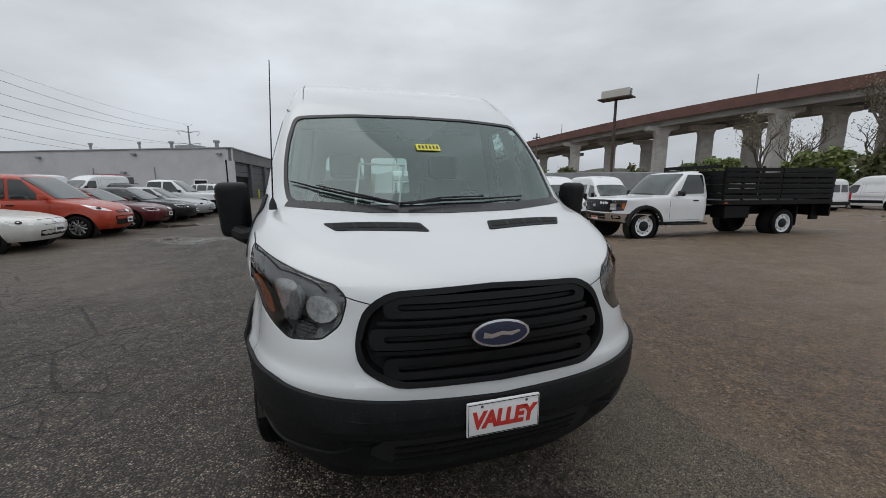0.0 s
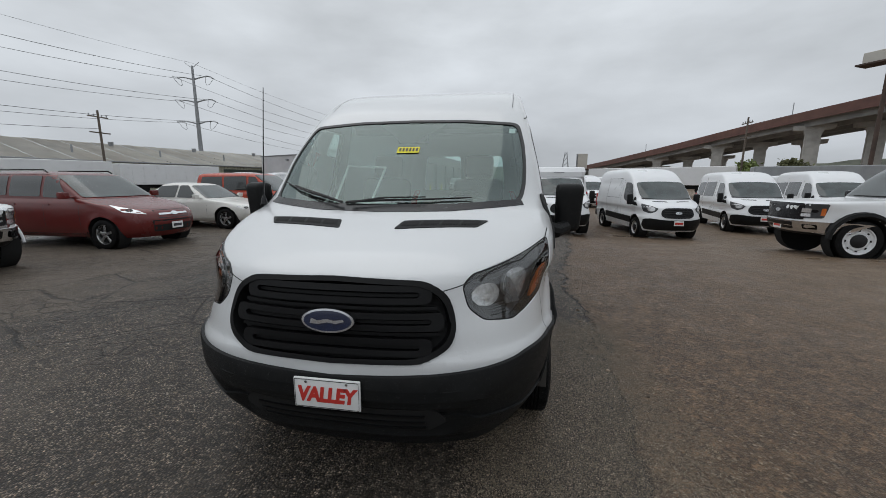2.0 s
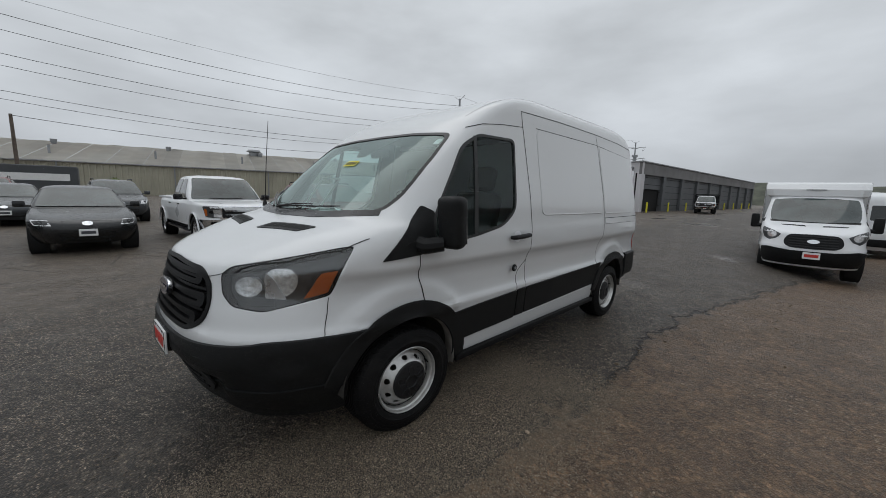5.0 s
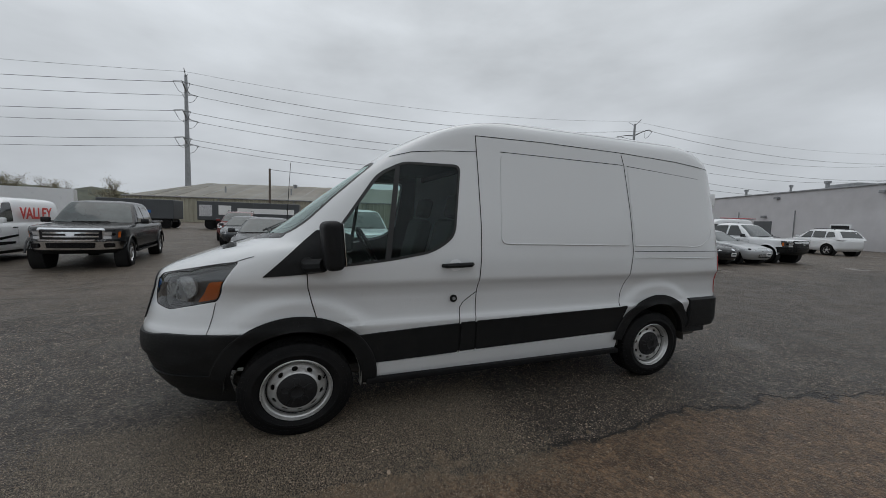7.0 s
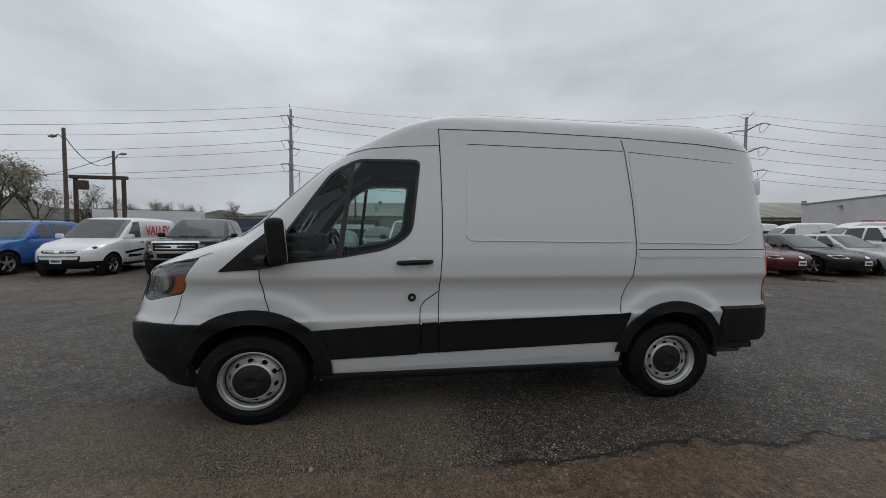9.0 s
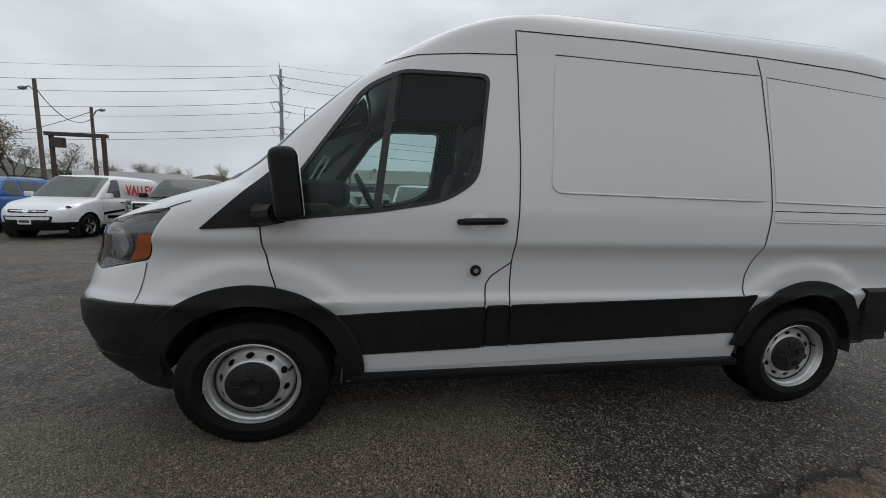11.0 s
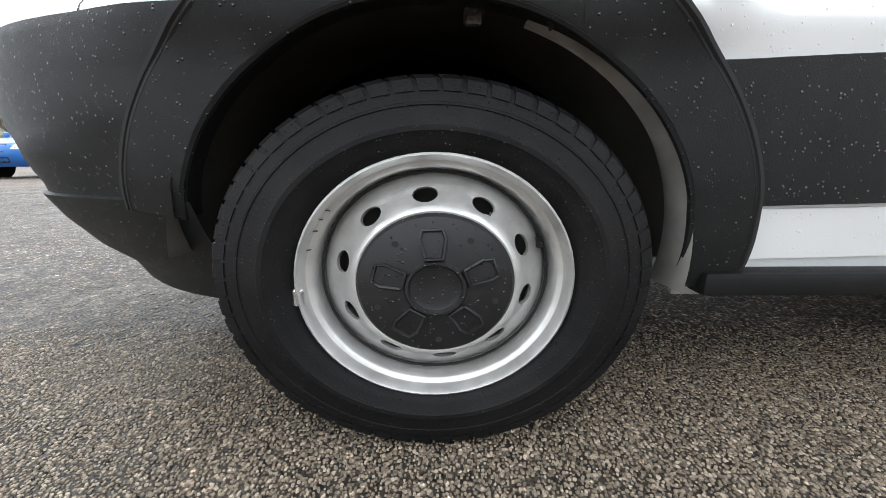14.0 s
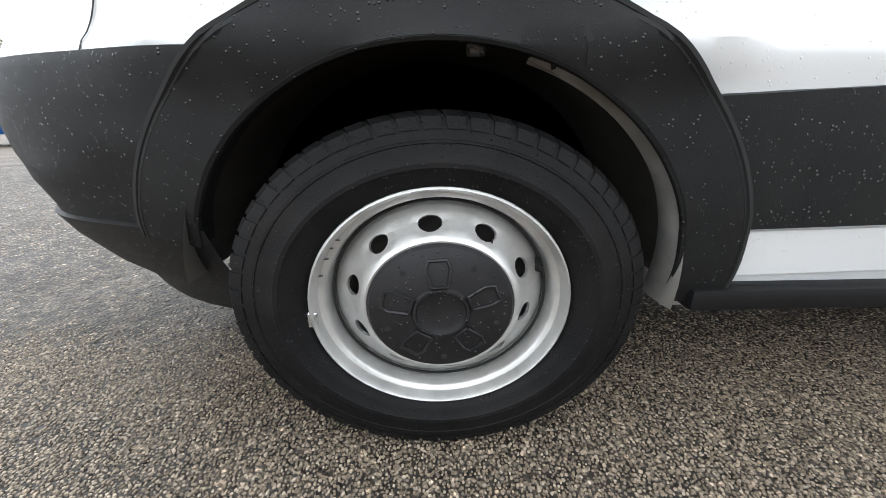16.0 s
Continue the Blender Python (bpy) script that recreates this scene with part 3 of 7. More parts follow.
    bp.inputs["Strength"].default_value, bp.inputs["Distance"].default_value = 1.0, 0.012
    l.new(height, bp.inputs["Height"]); l.new(bp.outputs[0], b.inputs["Normal"])
    return m


GROUND = ground_material()
bm = bmesh.new()
xs = [-2500, -600, -200, -90, -50, -25, -12, -6, -3] + [0.5 * i for i in range(44)] + [24, 30, 45, 90, 200, 600, 2500]
ys = [-2500, -600, -200, -90, -50, -25, -14, -9, -6] + [-4 + 0.7 * i for i in range(36)] + [24, 30, 45, 90, 200, 600, 2500]
grid = [[bm.verts.new((x, y, land(x, y))) for x in xs] for y in ys]
for a, b in zip(grid, grid[1:]):
    for i in range(len(a) - 1):
        bm.faces.new((a[i], a[i + 1], b[i + 1], b[i]))
ground = tagged(finish("ground", bm, GROUND, smooth=60), "wet worn asphalt lot breaking into brown gravel dirt", "ground", kind="structure")


# ---- the white cargo van ----
VAN_HALF = [(.30, .925), (.36, .945), (.40, .956), (.47, .968), (.50, .975), (.70, .992), (.765, 1.004), (.80, .984), (.89, .976), (.96, .978), (1.025, .994), (1.085, 1.022), (1.2, 1.019), (1.35, 1.0), (1.5, .978), (1.75, .932), (1.95, .895)]
VAN_ROOF_HALF = [(2.1, .868), (2.2, .853), (2.28, .832), (2.34, .795), (2.39, .72), (2.42, .62), (2.44, .45), (2.452, .18)]
VAN_FRONT = [(.30, -.90), (.36, -.95), (.45, -1.0), (.55, -1.035), (.65, -1.05), (.75, -1.05), (.80, -1.035), (.93, -1.02), (1.05, -.99), (1.11, -.955), (1.14, -.91), (1.18, -.82), (1.22, -.71), (1.26, -.60), (1.30, -.47), (1.33, -.375), (1.345, -.325), (1.37, -.27), (1.73, .21), (1.985, .555)]
VAN_ROOF_FRONT = [(2.05, .64), (2.15, .81), (2.25, 1.03), (2.32, 1.24), (2.38, 1.50), (2.42, 1.78), (2.44, 2.0), (2.452, 2.4)]
VAN_IN = [(.30, .1), (1.05, .1), (1.14, .1), (1.3, .25), (1.35, .4), (1.73, .75), (1.985, 1.1), (2.15, 1.5), (2.25, 1.7), (2.452, 2.6)]
VAN_N = [(.30, 2.9), (.7, 3.15), (.85, 2.95), (.95, 2.7), (1.05, 2.6), (1.14, 2.7), (1.3, 3.2), (1.37, 3.2), (1.7, 4.6), (1.95, 7.0), (2.1, 8.0), (2.3, 10.0), (2.4, 8.0), (2.452, 4.0)]
VAN_REAR = [(.30, 4.30), (.5, 4.40), (.8, 4.42), (1.2, 4.38), (2.0, 4.335), (2.2, 4.30), (2.28, 4.26), (2.34, 4.18), (2.39, 4.02), (2.42, 3.75), (2.452, 3.2)]


def van_skin(raise_roof=0.0, nf=32, ns=104, nr=14, step=0.028, length=0.0, flare=True):
    up = lambda tab: [(z + (raise_roof if z > 2.0 else 0), v) for z, v in tab]
    half = curve_of(VAN_HALF + ([(2.0 + raise_roof, .885)] if raise_roof else []) + up(VAN_ROOF_HALF))
    front = curve_of(VAN_FRONT + [(z + raise_roof * min(1, (z - 1.985) / 0.3), v) for z, v in VAN_ROOF_FRONT])
    f_in, f_n = curve_of(up(VAN_IN)), curve_of(up(VAN_N))
    rear = curve_of([(z, v + length) for z, v in up(VAN_REAR)])
    r_in = lambda z: rear(z) - 0.5
    r_n = curve_of([(.3, 4.5), (2.1, 4.5), (2.3 + raise_roof, 3.0), (2.452 + raise_roof, 2.2)])

    def bulge(y, z):
        out = 0.0
        if flare:
            for cy, top in ((0.0, 0.028), (3.30 + length, 0.024)):
                d = math.hypot(y - cy, (z - 0.36) * 1.0)
                if z > 0.70:
                    out += top * min(1, (z - 0.70) / 0.12) * max(0.0, min(1.0, (0.665 - d) / 0.075)) ** 1.3
        return out

    taper = lambda y: 1 - 0.035 * max(0, (y - 2.8) / 1.6) ** 2
    zs, z = [], 0.30
    while z < 2.448 + raise_roof:
        zs.append(z)
        if 1.08 < z < 1.36:
            z += step * 0.5
        elif 0.68 < z < 1.1:
            z += step * 0.7
        elif z > 2.2 + raise_roof:
            z += step * 0.55
        else:
            z += step
    zs.append(2.452 + raise_roof)
    return shell(half, front, f_in, f_n, rear, r_in, r_n, zs, nf, ns, nr, bulge, taper)


# outlines, all seen square on: windscreen and grille by x and z, sides by y and z
WINDSCREEN = rounded([(-.81, 1.395), (-.4, 1.372), (0, 1.366), (.4, 1.372), (.81, 1.395), (.838, 1.5), (.843, 1.62), (.835, 1.76), (.80, 1.935), (.4, 1.968), (0, 1.975), (-.4, 1.968), (-.80, 1.935), (-.835, 1.76), (-.843, 1.62), (-.838, 1.5)], [.05, 0, 0, 0, .05, .03, .03, .03, .05, 0, 0, 0, .05, .03, .03, .03])
GRILLE = rounded([(-.40, 1.092), (0, 1.104), (.40, 1.092), (.490, 1.036), (.527, .91), (.507, .832), (.405, .768), (0, .757), (-.405, .768), (-.507, .832), (-.527, .91), (-.490, 1.036)], [.05, 0, .05, .05, .05, .04, .06, 0, .06, .04, .05, .05], 3)
DOOR_GLASS = rounded([(.188, 1.19), (.62, 1.238), (.955, 1.297), (1.118, 1.41), (1.183, 1.953), (.735, 1.943), (.548, 1.846), (.205, 1.35)], [.05, .05, .1, .06, .05, .06, .08, .06])
DOOR_GLASS_EDGE = rounded([(.172, 1.176), (.62, 1.225), (.958, 1.284), (1.131, 1.402), (1.197, 1.967), (.731, 1.957), (.538, 1.858), (.182, 1.343)], [.03, .05, .12, .08, .06, .06, .08, .04])
TRIANGLE = rounded([(-.21, 1.128), (.06, 1.145), (.176, 1.168), (.186, 1.345), (.215, 1.40), (.13, 1.44)], [.01, 0, 0, .02, .02, .02])
WHEELS = (0.0, 3.30)
WHEEL_Z = 0.352


def arch(cy, r, base=0.31, seg=20, cz=0.39, squash=1.0):
    """An arch outline by y and z over the wheel at cy."""
    pts = [(cy + r * math.cos(math.pi * k / seg), cz + r * squash * math.sin(math.pi * k / seg)) for k in range(seg + 1)]
    return pts + [(cy - r, base), (cy + r, base)]


def wheel_tyre(R=0.354, seg=72, x_in=-0.13, x_out=0.105):
    """A tyre with rounded walls, ribs and a shoulder of tread blocks, turned about x; x points outwards."""
    bm = bmesh.new()
    w = x_out
    prof = [(0.215, w - 0.03), (0.222, w - 0.014), (0.230, w - 0.006), (0.238, w + 0.001), (0.246, w + 0.006), (0.262, w + 0.009), (0.264, w + 0.011), (0.272, w + 0.011), (0.274, w + 0.009), (0.29, w + 0.006), (0.303, w + 0.002), (0.304, w + 0.0035), (0.308, w + 0.0028), (0.309, w + 0.001), (0.318, w - 0.0015), (0.328, w - 0.006), (0.338, w - 0.011), (R - 0.006, w - 0.018), (R, w - 0.036)]
    for k in range(1, 7):
        x = (w - 0.045) - k * (w - 0.045 - (x_in + 0.045)) / 7
        prof += [(R + 0.001, x + 0.006), (R - 0.008, x + 0.003), (R - 0.008, x - 0.003), (R + 0.001, x - 0.006)]
    prof += [(R, x_in + 0.045), (R - 0.02, x_in + 0.012), (0.29, x_in), (0.24, x_in + 0.01), (0.21, x_in + 0.03)]
    add_lathe(bm, prof, seg)
    return bm


def tread_block_bm(R=0.354, count=60, x_out=0.105):
    """The shoulder lugs with the slots between them."""
    bm = bmesh.new()
    for k in range(count):
        a0 = 2 * math.pi * (k + 0.10) / count
        a1 = 2 * math.pi * (k + 0.88) / count
        vs = []
        for a in (a0, a1):
            sk = 0.018
            for r, x, d in ((R + 0.003, x_out - 0.06, -sk), (R + 0.002, x_out - 0.028, 0), (R - 0.008, x_out - 0.011, 0.3 * sk), (R - 0.028, x_out - 0.003, 0.5 * sk), (R - 0.03, x_out - 0.03, 0.5 * sk), (R - 0.012, x_out - 0.06, -sk)):
                aa = a + d / R
                vs.append(bm.verts.new((x, r * math.sin(aa), r * math.cos(aa))))
        n = 6
        for i in range(n):
            j = (i + 1) % n
            bm.faces.new((vs[i], vs[j], vs[n + j], vs[n + i]))
        bm.faces.new(vs[:n][::-1]); bm.faces.new(vs[n:])
    bmesh.ops.recalc_face_normals(bm, faces=bm.faces[:])
    return bm


def steel_wheel(parent, x0=0.86, cy=0.0, side=1, dish=0.0, fine=True):
    """A silver pressed-steel wheel with oval holes, black cap and tyre, under a parent. x0: the tyre's middle."""
    seg = 72 if fine else 28
    hub = new("wheel")
    hub.parent = parent
    hub.matrix_basis = Matrix.Translation((side * x0, cy, WHEEL_Z)) @ (Matrix.Rotation(math.pi, 4, "Z") if side < 0 else Matrix()) @ Matrix.Diagonal((1, 1.02, .925, 1))
    t = part("tyre", wheel_tyre(seg=seg), RUBBER, hub, "black rubber van tyre with worn tread")
    t.matrix_basis = Matrix.Diagonal((1, 1.03, .985, 1))
    if fine:
        part("tread", tread_block_bm(), RUBBER, t)
    rim = lathe([(0.2235, 0.078), (0.2275, 0.095), (0.2262, 0.102), (0.2225, 0.1045), (0.2192, 0.100), (0.2165, 0.089), (0.2135, 0.083), (0.2065, 0.080), (0.2030, 0.076), (0.2012, 0.066), (0.1995, 0.045), (0.195, 0.034), (0.19, -0.06), (0.2, -0.1), (0.21, -0.11)], seg)
    part("rim", rim, STEEL, hub, "silver steel rim with scratches")
    d = dish
    bm = lathe([(0.194, 0.030), (0.189, 0.046), (0.183, 0.053), (0.172, 0.060 + d * 0.2), (0.160, 0.066 + d * 0.4), (0.148, 0.076 + d * 0.7), (0.138, 0.088 + d), (0.130, 0.094 + d), (0.118, 0.092 + d), (0.100, 0.085 + d), (0.06, 0.08 + d)], 90 if fine else 40)
    if fine:
        for k in range(10):
            a = radians(36 * k - 6)
            # u = y, v = z, seen along +x
            cut(bm, SIDE_L, ellipse(0.156 * math.sin(a), 0.156 * math.cos(a), 0.021, 0.0125, 14, -a), facing=-2)
        bmesh.ops.solidify(bm, geom=bm.faces[:], thickness=0.006)
        bmesh.ops.recalc_face_normals(bm, faces=bm.faces[:])
    part("wheel_disc", bm, STEEL, hub, "silver disc with ten oval holes")
    if not fine:
        for k in range(10):
            a = radians(36 * k - 6)
            hb = bmesh.new()
            ring = [hb.verts.new((0.073 + d * 0.6, y, z)) for y, z in ellipse(0.156 * math.sin(a), 0.156 * math.cos(a), 0.021, 0.0125, 10, -a)]
            hb.faces.new(ring)
            part("hole", hb, NEAR_BLACK, hub, smooth=0)
    cap = lathe([(0.127, 0.084 + d), (0.127, 0.096 + d), (0.122, 0.103 + d), (0.09, 0.112 + d), (0.05, 0.116 + d), (0.047, 0.121 + d), (0.043, 0.121 + d), (0.04, 0.115 + d), (0.034, 0.113 + d), (0.0, 0.114 + d)], 56 if fine else 24)
    c = part("hub_cap", cap, CAPB, hub, "black plastic centre cap")
    if fine:
        for k in range(5):
            a = 2 * math.pi * k / 5 - 0.05
            rot = Matrix.Rotation(-a, 4, "X")
            pts = [(0.052, -0.014), (0.052, 0.014), (0.085, 0.02), (0.1, 0.015), (0.1, -0.015), (0.085, -0.02)]
            ring = [rot @ Vector((0.117 + d - (r - 0.05) * 0.16, y, r)) for r, y in pts]
            part("lug_cover", tube([p + Vector((.0015, 0, 0)) for p in ring + ring[:1]], 0.0036, 6), CAPB, c)
        for k in range(5):
            a = 2 * math.pi * (k + .5) / 5 - 0.05
            part("cap_dimple", tube([(0.106 + d, .098 * math.sin(a), .098 * math.cos(a)), (0.1115 + d, .098 * math.sin(a), .098 * math.cos(a))], .0055, 8), NEAR_BLACK, c)
        for r_, n_, h_, gap_ in ((.2795, 26, .009, 7), (.298, 34, .0045, 9)):
            for k in range(n_):
                if k % gap_ in (0, 1):
                    continue
                a0 = 2 * math.pi * k / n_ + (.3 if r_ > .29 else 0)
                lo_, hi_ = a0, a0 + 2 * math.pi / n_ * (.35 + .35 * ((k * 7) % 5) / 5)
                bar = bmesh.new()
                ring_ = []
                for q in range(4):
                    a = lo_ + (hi_ - lo_) * q / 3
                    for rr in (r_ - h_ / 2, r_ + h_ / 2):
                        for x in (.100, .1155 - (rr - .262) * .22):
                            ring_.append(bar.verts.new((x, rr * math.sin(a), rr * math.cos(a))))
                for q in range(3):
                    b0, b1 = ring_[4 * q:4 * q + 4], ring_[4 * q + 4:4 * q + 8]
                    bar.faces.new((b0[1], b0[3], b1[3], b1[1]))
                    bar.faces.new((b0[0], b0[1], b1[1], b1[0]))
                    bar.faces.new((b0[3], b0[2], b1[2], b1[3]))
                bar.faces.new((ring_[0], ring_[2], ring_[3], ring_[1])); bar.faces.new((ring_[12], ring_[13], ring_[15], ring_[14]))
                bmesh.ops.recalc_face_normals(bar, faces=bar.faces[:])
                part("raised_bar", bar, RUBBER, t)
        groove = [(.050, .1945 * math.sin(2 * math.pi * k / 64), .1945 * math.cos(2 * math.pi * k / 64)) for k in range(65)]
        part("rim_groove", tube(groove, .0028, 5), NEAR_BLACK, hub)
        for a_, r_, w_ in ((-1.13, .213, .010), (-1.02, .2135, .008), (-.93, .214, .012), (-1.30, .2125, .009), (.62, .150, .007)):
            mk = box((.0, -.0012, -w_ / 2), (.003, .0012, w_ / 2), 0, 1, Matrix.Translation((.0835 if r_ > .2 else .079 + d * .7, r_ * math.sin(a_), r_ * math.cos(a_))) @ Matrix.Rotation(-a_ + .5, 4, "X"))
            part("scuff", mk, INK, hub, smooth=0)
        part("valve_stem", tube([(0.05, 0.178, 0.07), (0.075, 0.172, 0.068), (0.09, 0.168, 0.066)], [0.006, 0.005, 0.006], 8), RUBBER, hub)
        w = bmesh.new()
        add_box(w, (0.092, -0.232, -0.045), (0.101, -0.214, -0.012), 0.003)
        part("wheel_weight", w, ALU, hub)
    part("back_plate", lathe([(0.2, -0.03), (0.1, -0.02), (0.0, -0.02)], 32), LINER, hub)
    return hub


def arch_liner(cy, side, r=0.447, x_in=0.60, x_out=.975):
    """The dark inner arch over a wheel."""
    bm = bmesh.new()
    seg = 48
    rows = []
    for x in (x_out, x_out - 0.05, x_out - 0.2, x_in):
        row = []
        for k in range(seg + 1):
            a = math.pi * (-0.02 + 1.02 * k / seg)
            rr = r + 0.0
            row.append(bm.verts.new((side * x, cy + rr * math.cos(a), 0.385 + rr * .905 * math.sin(a))))
        rows.append(row)
    for a, b in zip(rows, rows[1:]):
        for k in range(seg):
            bm.faces.new((a[k], a[k + 1], b[k + 1], b[k]))
    bm.faces.new(rows[-1])
    bmesh.ops.solidify(bm, geom=bm.faces[:], thickness=0.004)
    return bm


def build_van():
    van = thing("cargo_van", "white mid-roof cargo van with rain drops, standing on wet asphalt", "van")
    bm = van_skin()
    tree = skin_tree(bm)
    # openings
    cut(bm, FRONT, WINDSCREEN, facing=0.2)
    cut(bm, FRONT, GRILLE, facing=0.2)
    for fr in (SIDE_L, SIDE_R):
        cut(bm, fr, DOOR_GLASS, facing=0.2)
        for cy in WHEELS:
            cut(bm, fr, arch(cy, 0.452, base=.25, squash=.90), facing=0.05)
    cut(bm, REAR, rounded([(.06, 1.36), (.72, 1.36), (.66, 1.95), (.06, 1.95)], .06), facing=0.2)
    cut(bm, REAR, rounded([(-.72, 1.36), (-.06, 1.36), (-.06, 1.95), (-.66, 1.95)], .06), facing=0.2)
    lamp_frames = {1: corner_frame(1, 48), -1: corner_frame(-1, 48)}
    lamps = {}
    for s in (1, -1):
        fr = lamp_frames[s]
        u = lambda x, y: (x * math.cos(radians(48)) + s * y * math.sin(radians(48))) if s > 0 else (x * math.cos(radians(48)) - y * math.sin(radians(48)))
        raw = [(.55, -.90, 1.075), (.565, -.895, .975), (.62, -.86, .918), (.76, -.77, .897), (.935, -.50, .965), (.945, -.345, 1.225), (.905, -.43, 1.215), (.72, -.70, 1.155), (.59, -.86, 1.118)]
        pts = []
        for x, y, z in raw:
            p = fr.inverted() @ Vector((s * x, y, z))
            pts.append((p.x, p.y))
        if s < 0:
            pts = pts[::-1]
        lamps[s] = rounded(pts, .025, 3)
        cut(bm, fr, lamps[s], facing=0.15, depth=(0.3, 5))
    bmesh.ops.delete(bm, geom=[f for f in bm.faces if f.calc_center_median().z < .66 and f.calc_center_median().y < -.42], context="FACES")
    bmesh.ops.delete(bm, geom=[f for f in bm.faces if f.calc_center_median().z < .53 and f.calc_center_median().y > 3.7], context="FACES")
    body = part("body", bm, WHITE, van, "white painted steel body", smooth=40)
    th = body.modifiers.new("thickness", "SOLIDIFY")
    th.thickness, th.offset = 0.012, -1
    part("floor_pan", box((-.78, -.42, .33), (.78, 4.2, .40), .02), LINER, van)

    # windscreen with its black band
    def shrink(poly, d):
        c = Vector((sum(p[0] for p in poly) / len(poly), sum(p[1] for p in poly) / len(poly)))
        out = []
        for p in poly:
            v = Vector(p) - c
            sx = (abs(v.x) - d) / abs(v.x) if abs(v.x) > max(d, 1e-6) else (0.5 if d > 0 else 1)
            sz = (abs(v.y) - d) / abs(v.y) if abs(v.y) > max(d, 1e-6) else (0.5 if d > 0 else 1)
            out.append((c.x + v.x * sx, c.y + v.y * sz))
        return out

    ws = part("windscreen", patch(tree, FRONT, shrink(WINDSCREEN, -0.006), -0.004, 0, 0.06), WSGLASS, van, "clear laminated windscreen reflecting the sky")
    ws.visible_shadow = False
    part("windscreen_seal", patch(tree, FRONT, shrink(WINDSCREEN, -0.008), 0.001, 0.006, 0.05, hole=shrink(WINDSCREEN, 0.011)), SEAL, van)
    part("sensor_shade", patch(tree, FRONT, rounded([(-.27, 1.955), (-.12, 1.86), (-.05, 1.80), (.05, 1.80), (.12, 1.86), (.27, 1.955)], .02), -0.012, 0.004, 0.06), NEAR_BLACK, van, "black shaded band round the mirror base")
    part("cowl", patch(tree, FRONT, [(-.83, 1.375), (-.4, 1.345), (0, 1.338), (.4, 1.345), (.83, 1.375), (.81, 1.408), (.4, 1.382), (0, 1.374), (-.4, 1.382), (-.81, 1.408)], 0.003, 0.004, 0.05), GLOSSBLACK, van, "black cowl under the windscreen")
    # stickers and papers at the glass
    def ws_at(x, z, off):
        hit, no, _, _ = tree.ray_cast((x, -6, z), (0, 1, 0))
        return hit + no * off, no

    for line in (((-.80, 1.50), (-.66, 1.462), (-.50, 1.425), (-.30, 1.385)), ((.52, 1.41), (.25, 1.398), (0, 1.392), (-.24, 1.378))):
        blade = part("wiper", tube([ws_at(x, z, .012)[0] for x, z in line], [.004, .006, .007, .008], 6), GLOSSBLACK, van, "black wiper lying on the glass")
        part("wiper_arm", tube([ws_at(x, z, .03)[0] for x, z in (line[1], line[2], (line[3][0] + .05, 1.362))], [.004, .005, .009], 6), GLOSSBLACK, blade)
    part("sticker", patch(tree, FRONT, [(-.045, 1.708), (.115, 1.708), (.115, 1.752), (-.045, 1.752)], 0.002, 0, 0.05), YELLOW, van, "yellow stock sticker with dark marks")
    for i in range(6):
        x = -.03 + i * .024
        part("mark", patch(tree, FRONT, [(x, 1.718), (x + .014, 1.718), (x + .014, 1.742), (x, 1.742)], 0.004, 0, 0.05), INK, van)
    part("inspection_sticker", patch(tree, FRONT, [(.735, 1.865), (.78, 1.865), (.78, 1.905), (.735, 1.905)], -0.008, 0, 0.05), PAPER, van)
    # hood gap, vents
    for s in (1, -1):
        vent = [(s * .15, -.572), (s * .575, -.50), (s * .632, -.405), (s * .178, -.468)]
        if s < 0:
            vent = vent[::-1]
        v = part("hood_vent", patch(tree, TOP, rounded(vent, .012, 2), 0.004, 0.01, 0.05), PLASTIC, van, "black hood vent with slots")
        for k in range(4):
            a, b = 0.05 + k * 0.235, 0.05 + k * 0.235 + 0.20
            q = lambda t, w: (s * (.15 + (.445 * t) + .02 * w), -.566 + .07 * t + .094 * w)
            slot = [q(a, .25), q(b, .25), q(b, .8), q(a, .8)]
            if s < 0:
                slot = slot[::-1]
            part("slot", patch(tree, TOP, slot, 0.006, 0, 0.05), NEAR_BLACK, v, smooth=0)
    hood_pts = [(-.955, -.26), (-.925, -.42), (-.80, -.66), (-.62, -.85)]
    part("hood_gap", ribbon(tree, TOP, [(-u, v) for u, v in hood_pts], 0.004, .002, .012), NEAR_BLACK, van, smooth=0)
    part("hood_gap", ribbon(tree, TOP, hood_pts, 0.004, .002, .012), NEAR_BLACK, van, smooth=0)
    for s in (1, -1):
        part("hood_gap", ribbon(tree, FRONT, [(s * .575, 1.085), (s * .52, 1.068), (s * .455, 1.052)], 0.004), NEAR_BLACK, van, smooth=0)
        # dark grey ribbon stands for the thin shadow in the white roof ditch
        part("roof_ditch_shadow", ribbon(tree, TOP, [(s * .755, .74), (s * .762, .95), (s * .765, 1.4), (s * .765, 2.2), (s * .76, 3.2), (s * .74, 4.0)], 0.006, .001), HOUSING, van, smooth=0)
    # grille: frame, bars and badge
    g = part("grille_back", patch(tree, FRONT, shrink(GRILLE, -0.005), -0.05, 0.01, 0.06), NEAR_BLACK, van, "black grille")
    part("grille_frame", patch(tree, FRONT, shrink(GRILLE, -0.004), 0.008, 0.06, 0.05, hole=shrink(GRILLE, 0.015)), GRILLEBLACK, van, "matt black grille surround")
    for zc, hw in ((1.042, .415), (.932, .47), (.828, .425)):
        loop = rounded([(-hw, zc - .037), (hw, zc - .037), (hw + .012, zc), (hw, zc + .037), (-hw, zc + .037), (-hw - .012, zc)], [.025, .025, .02, .025, .025, .02], 3)
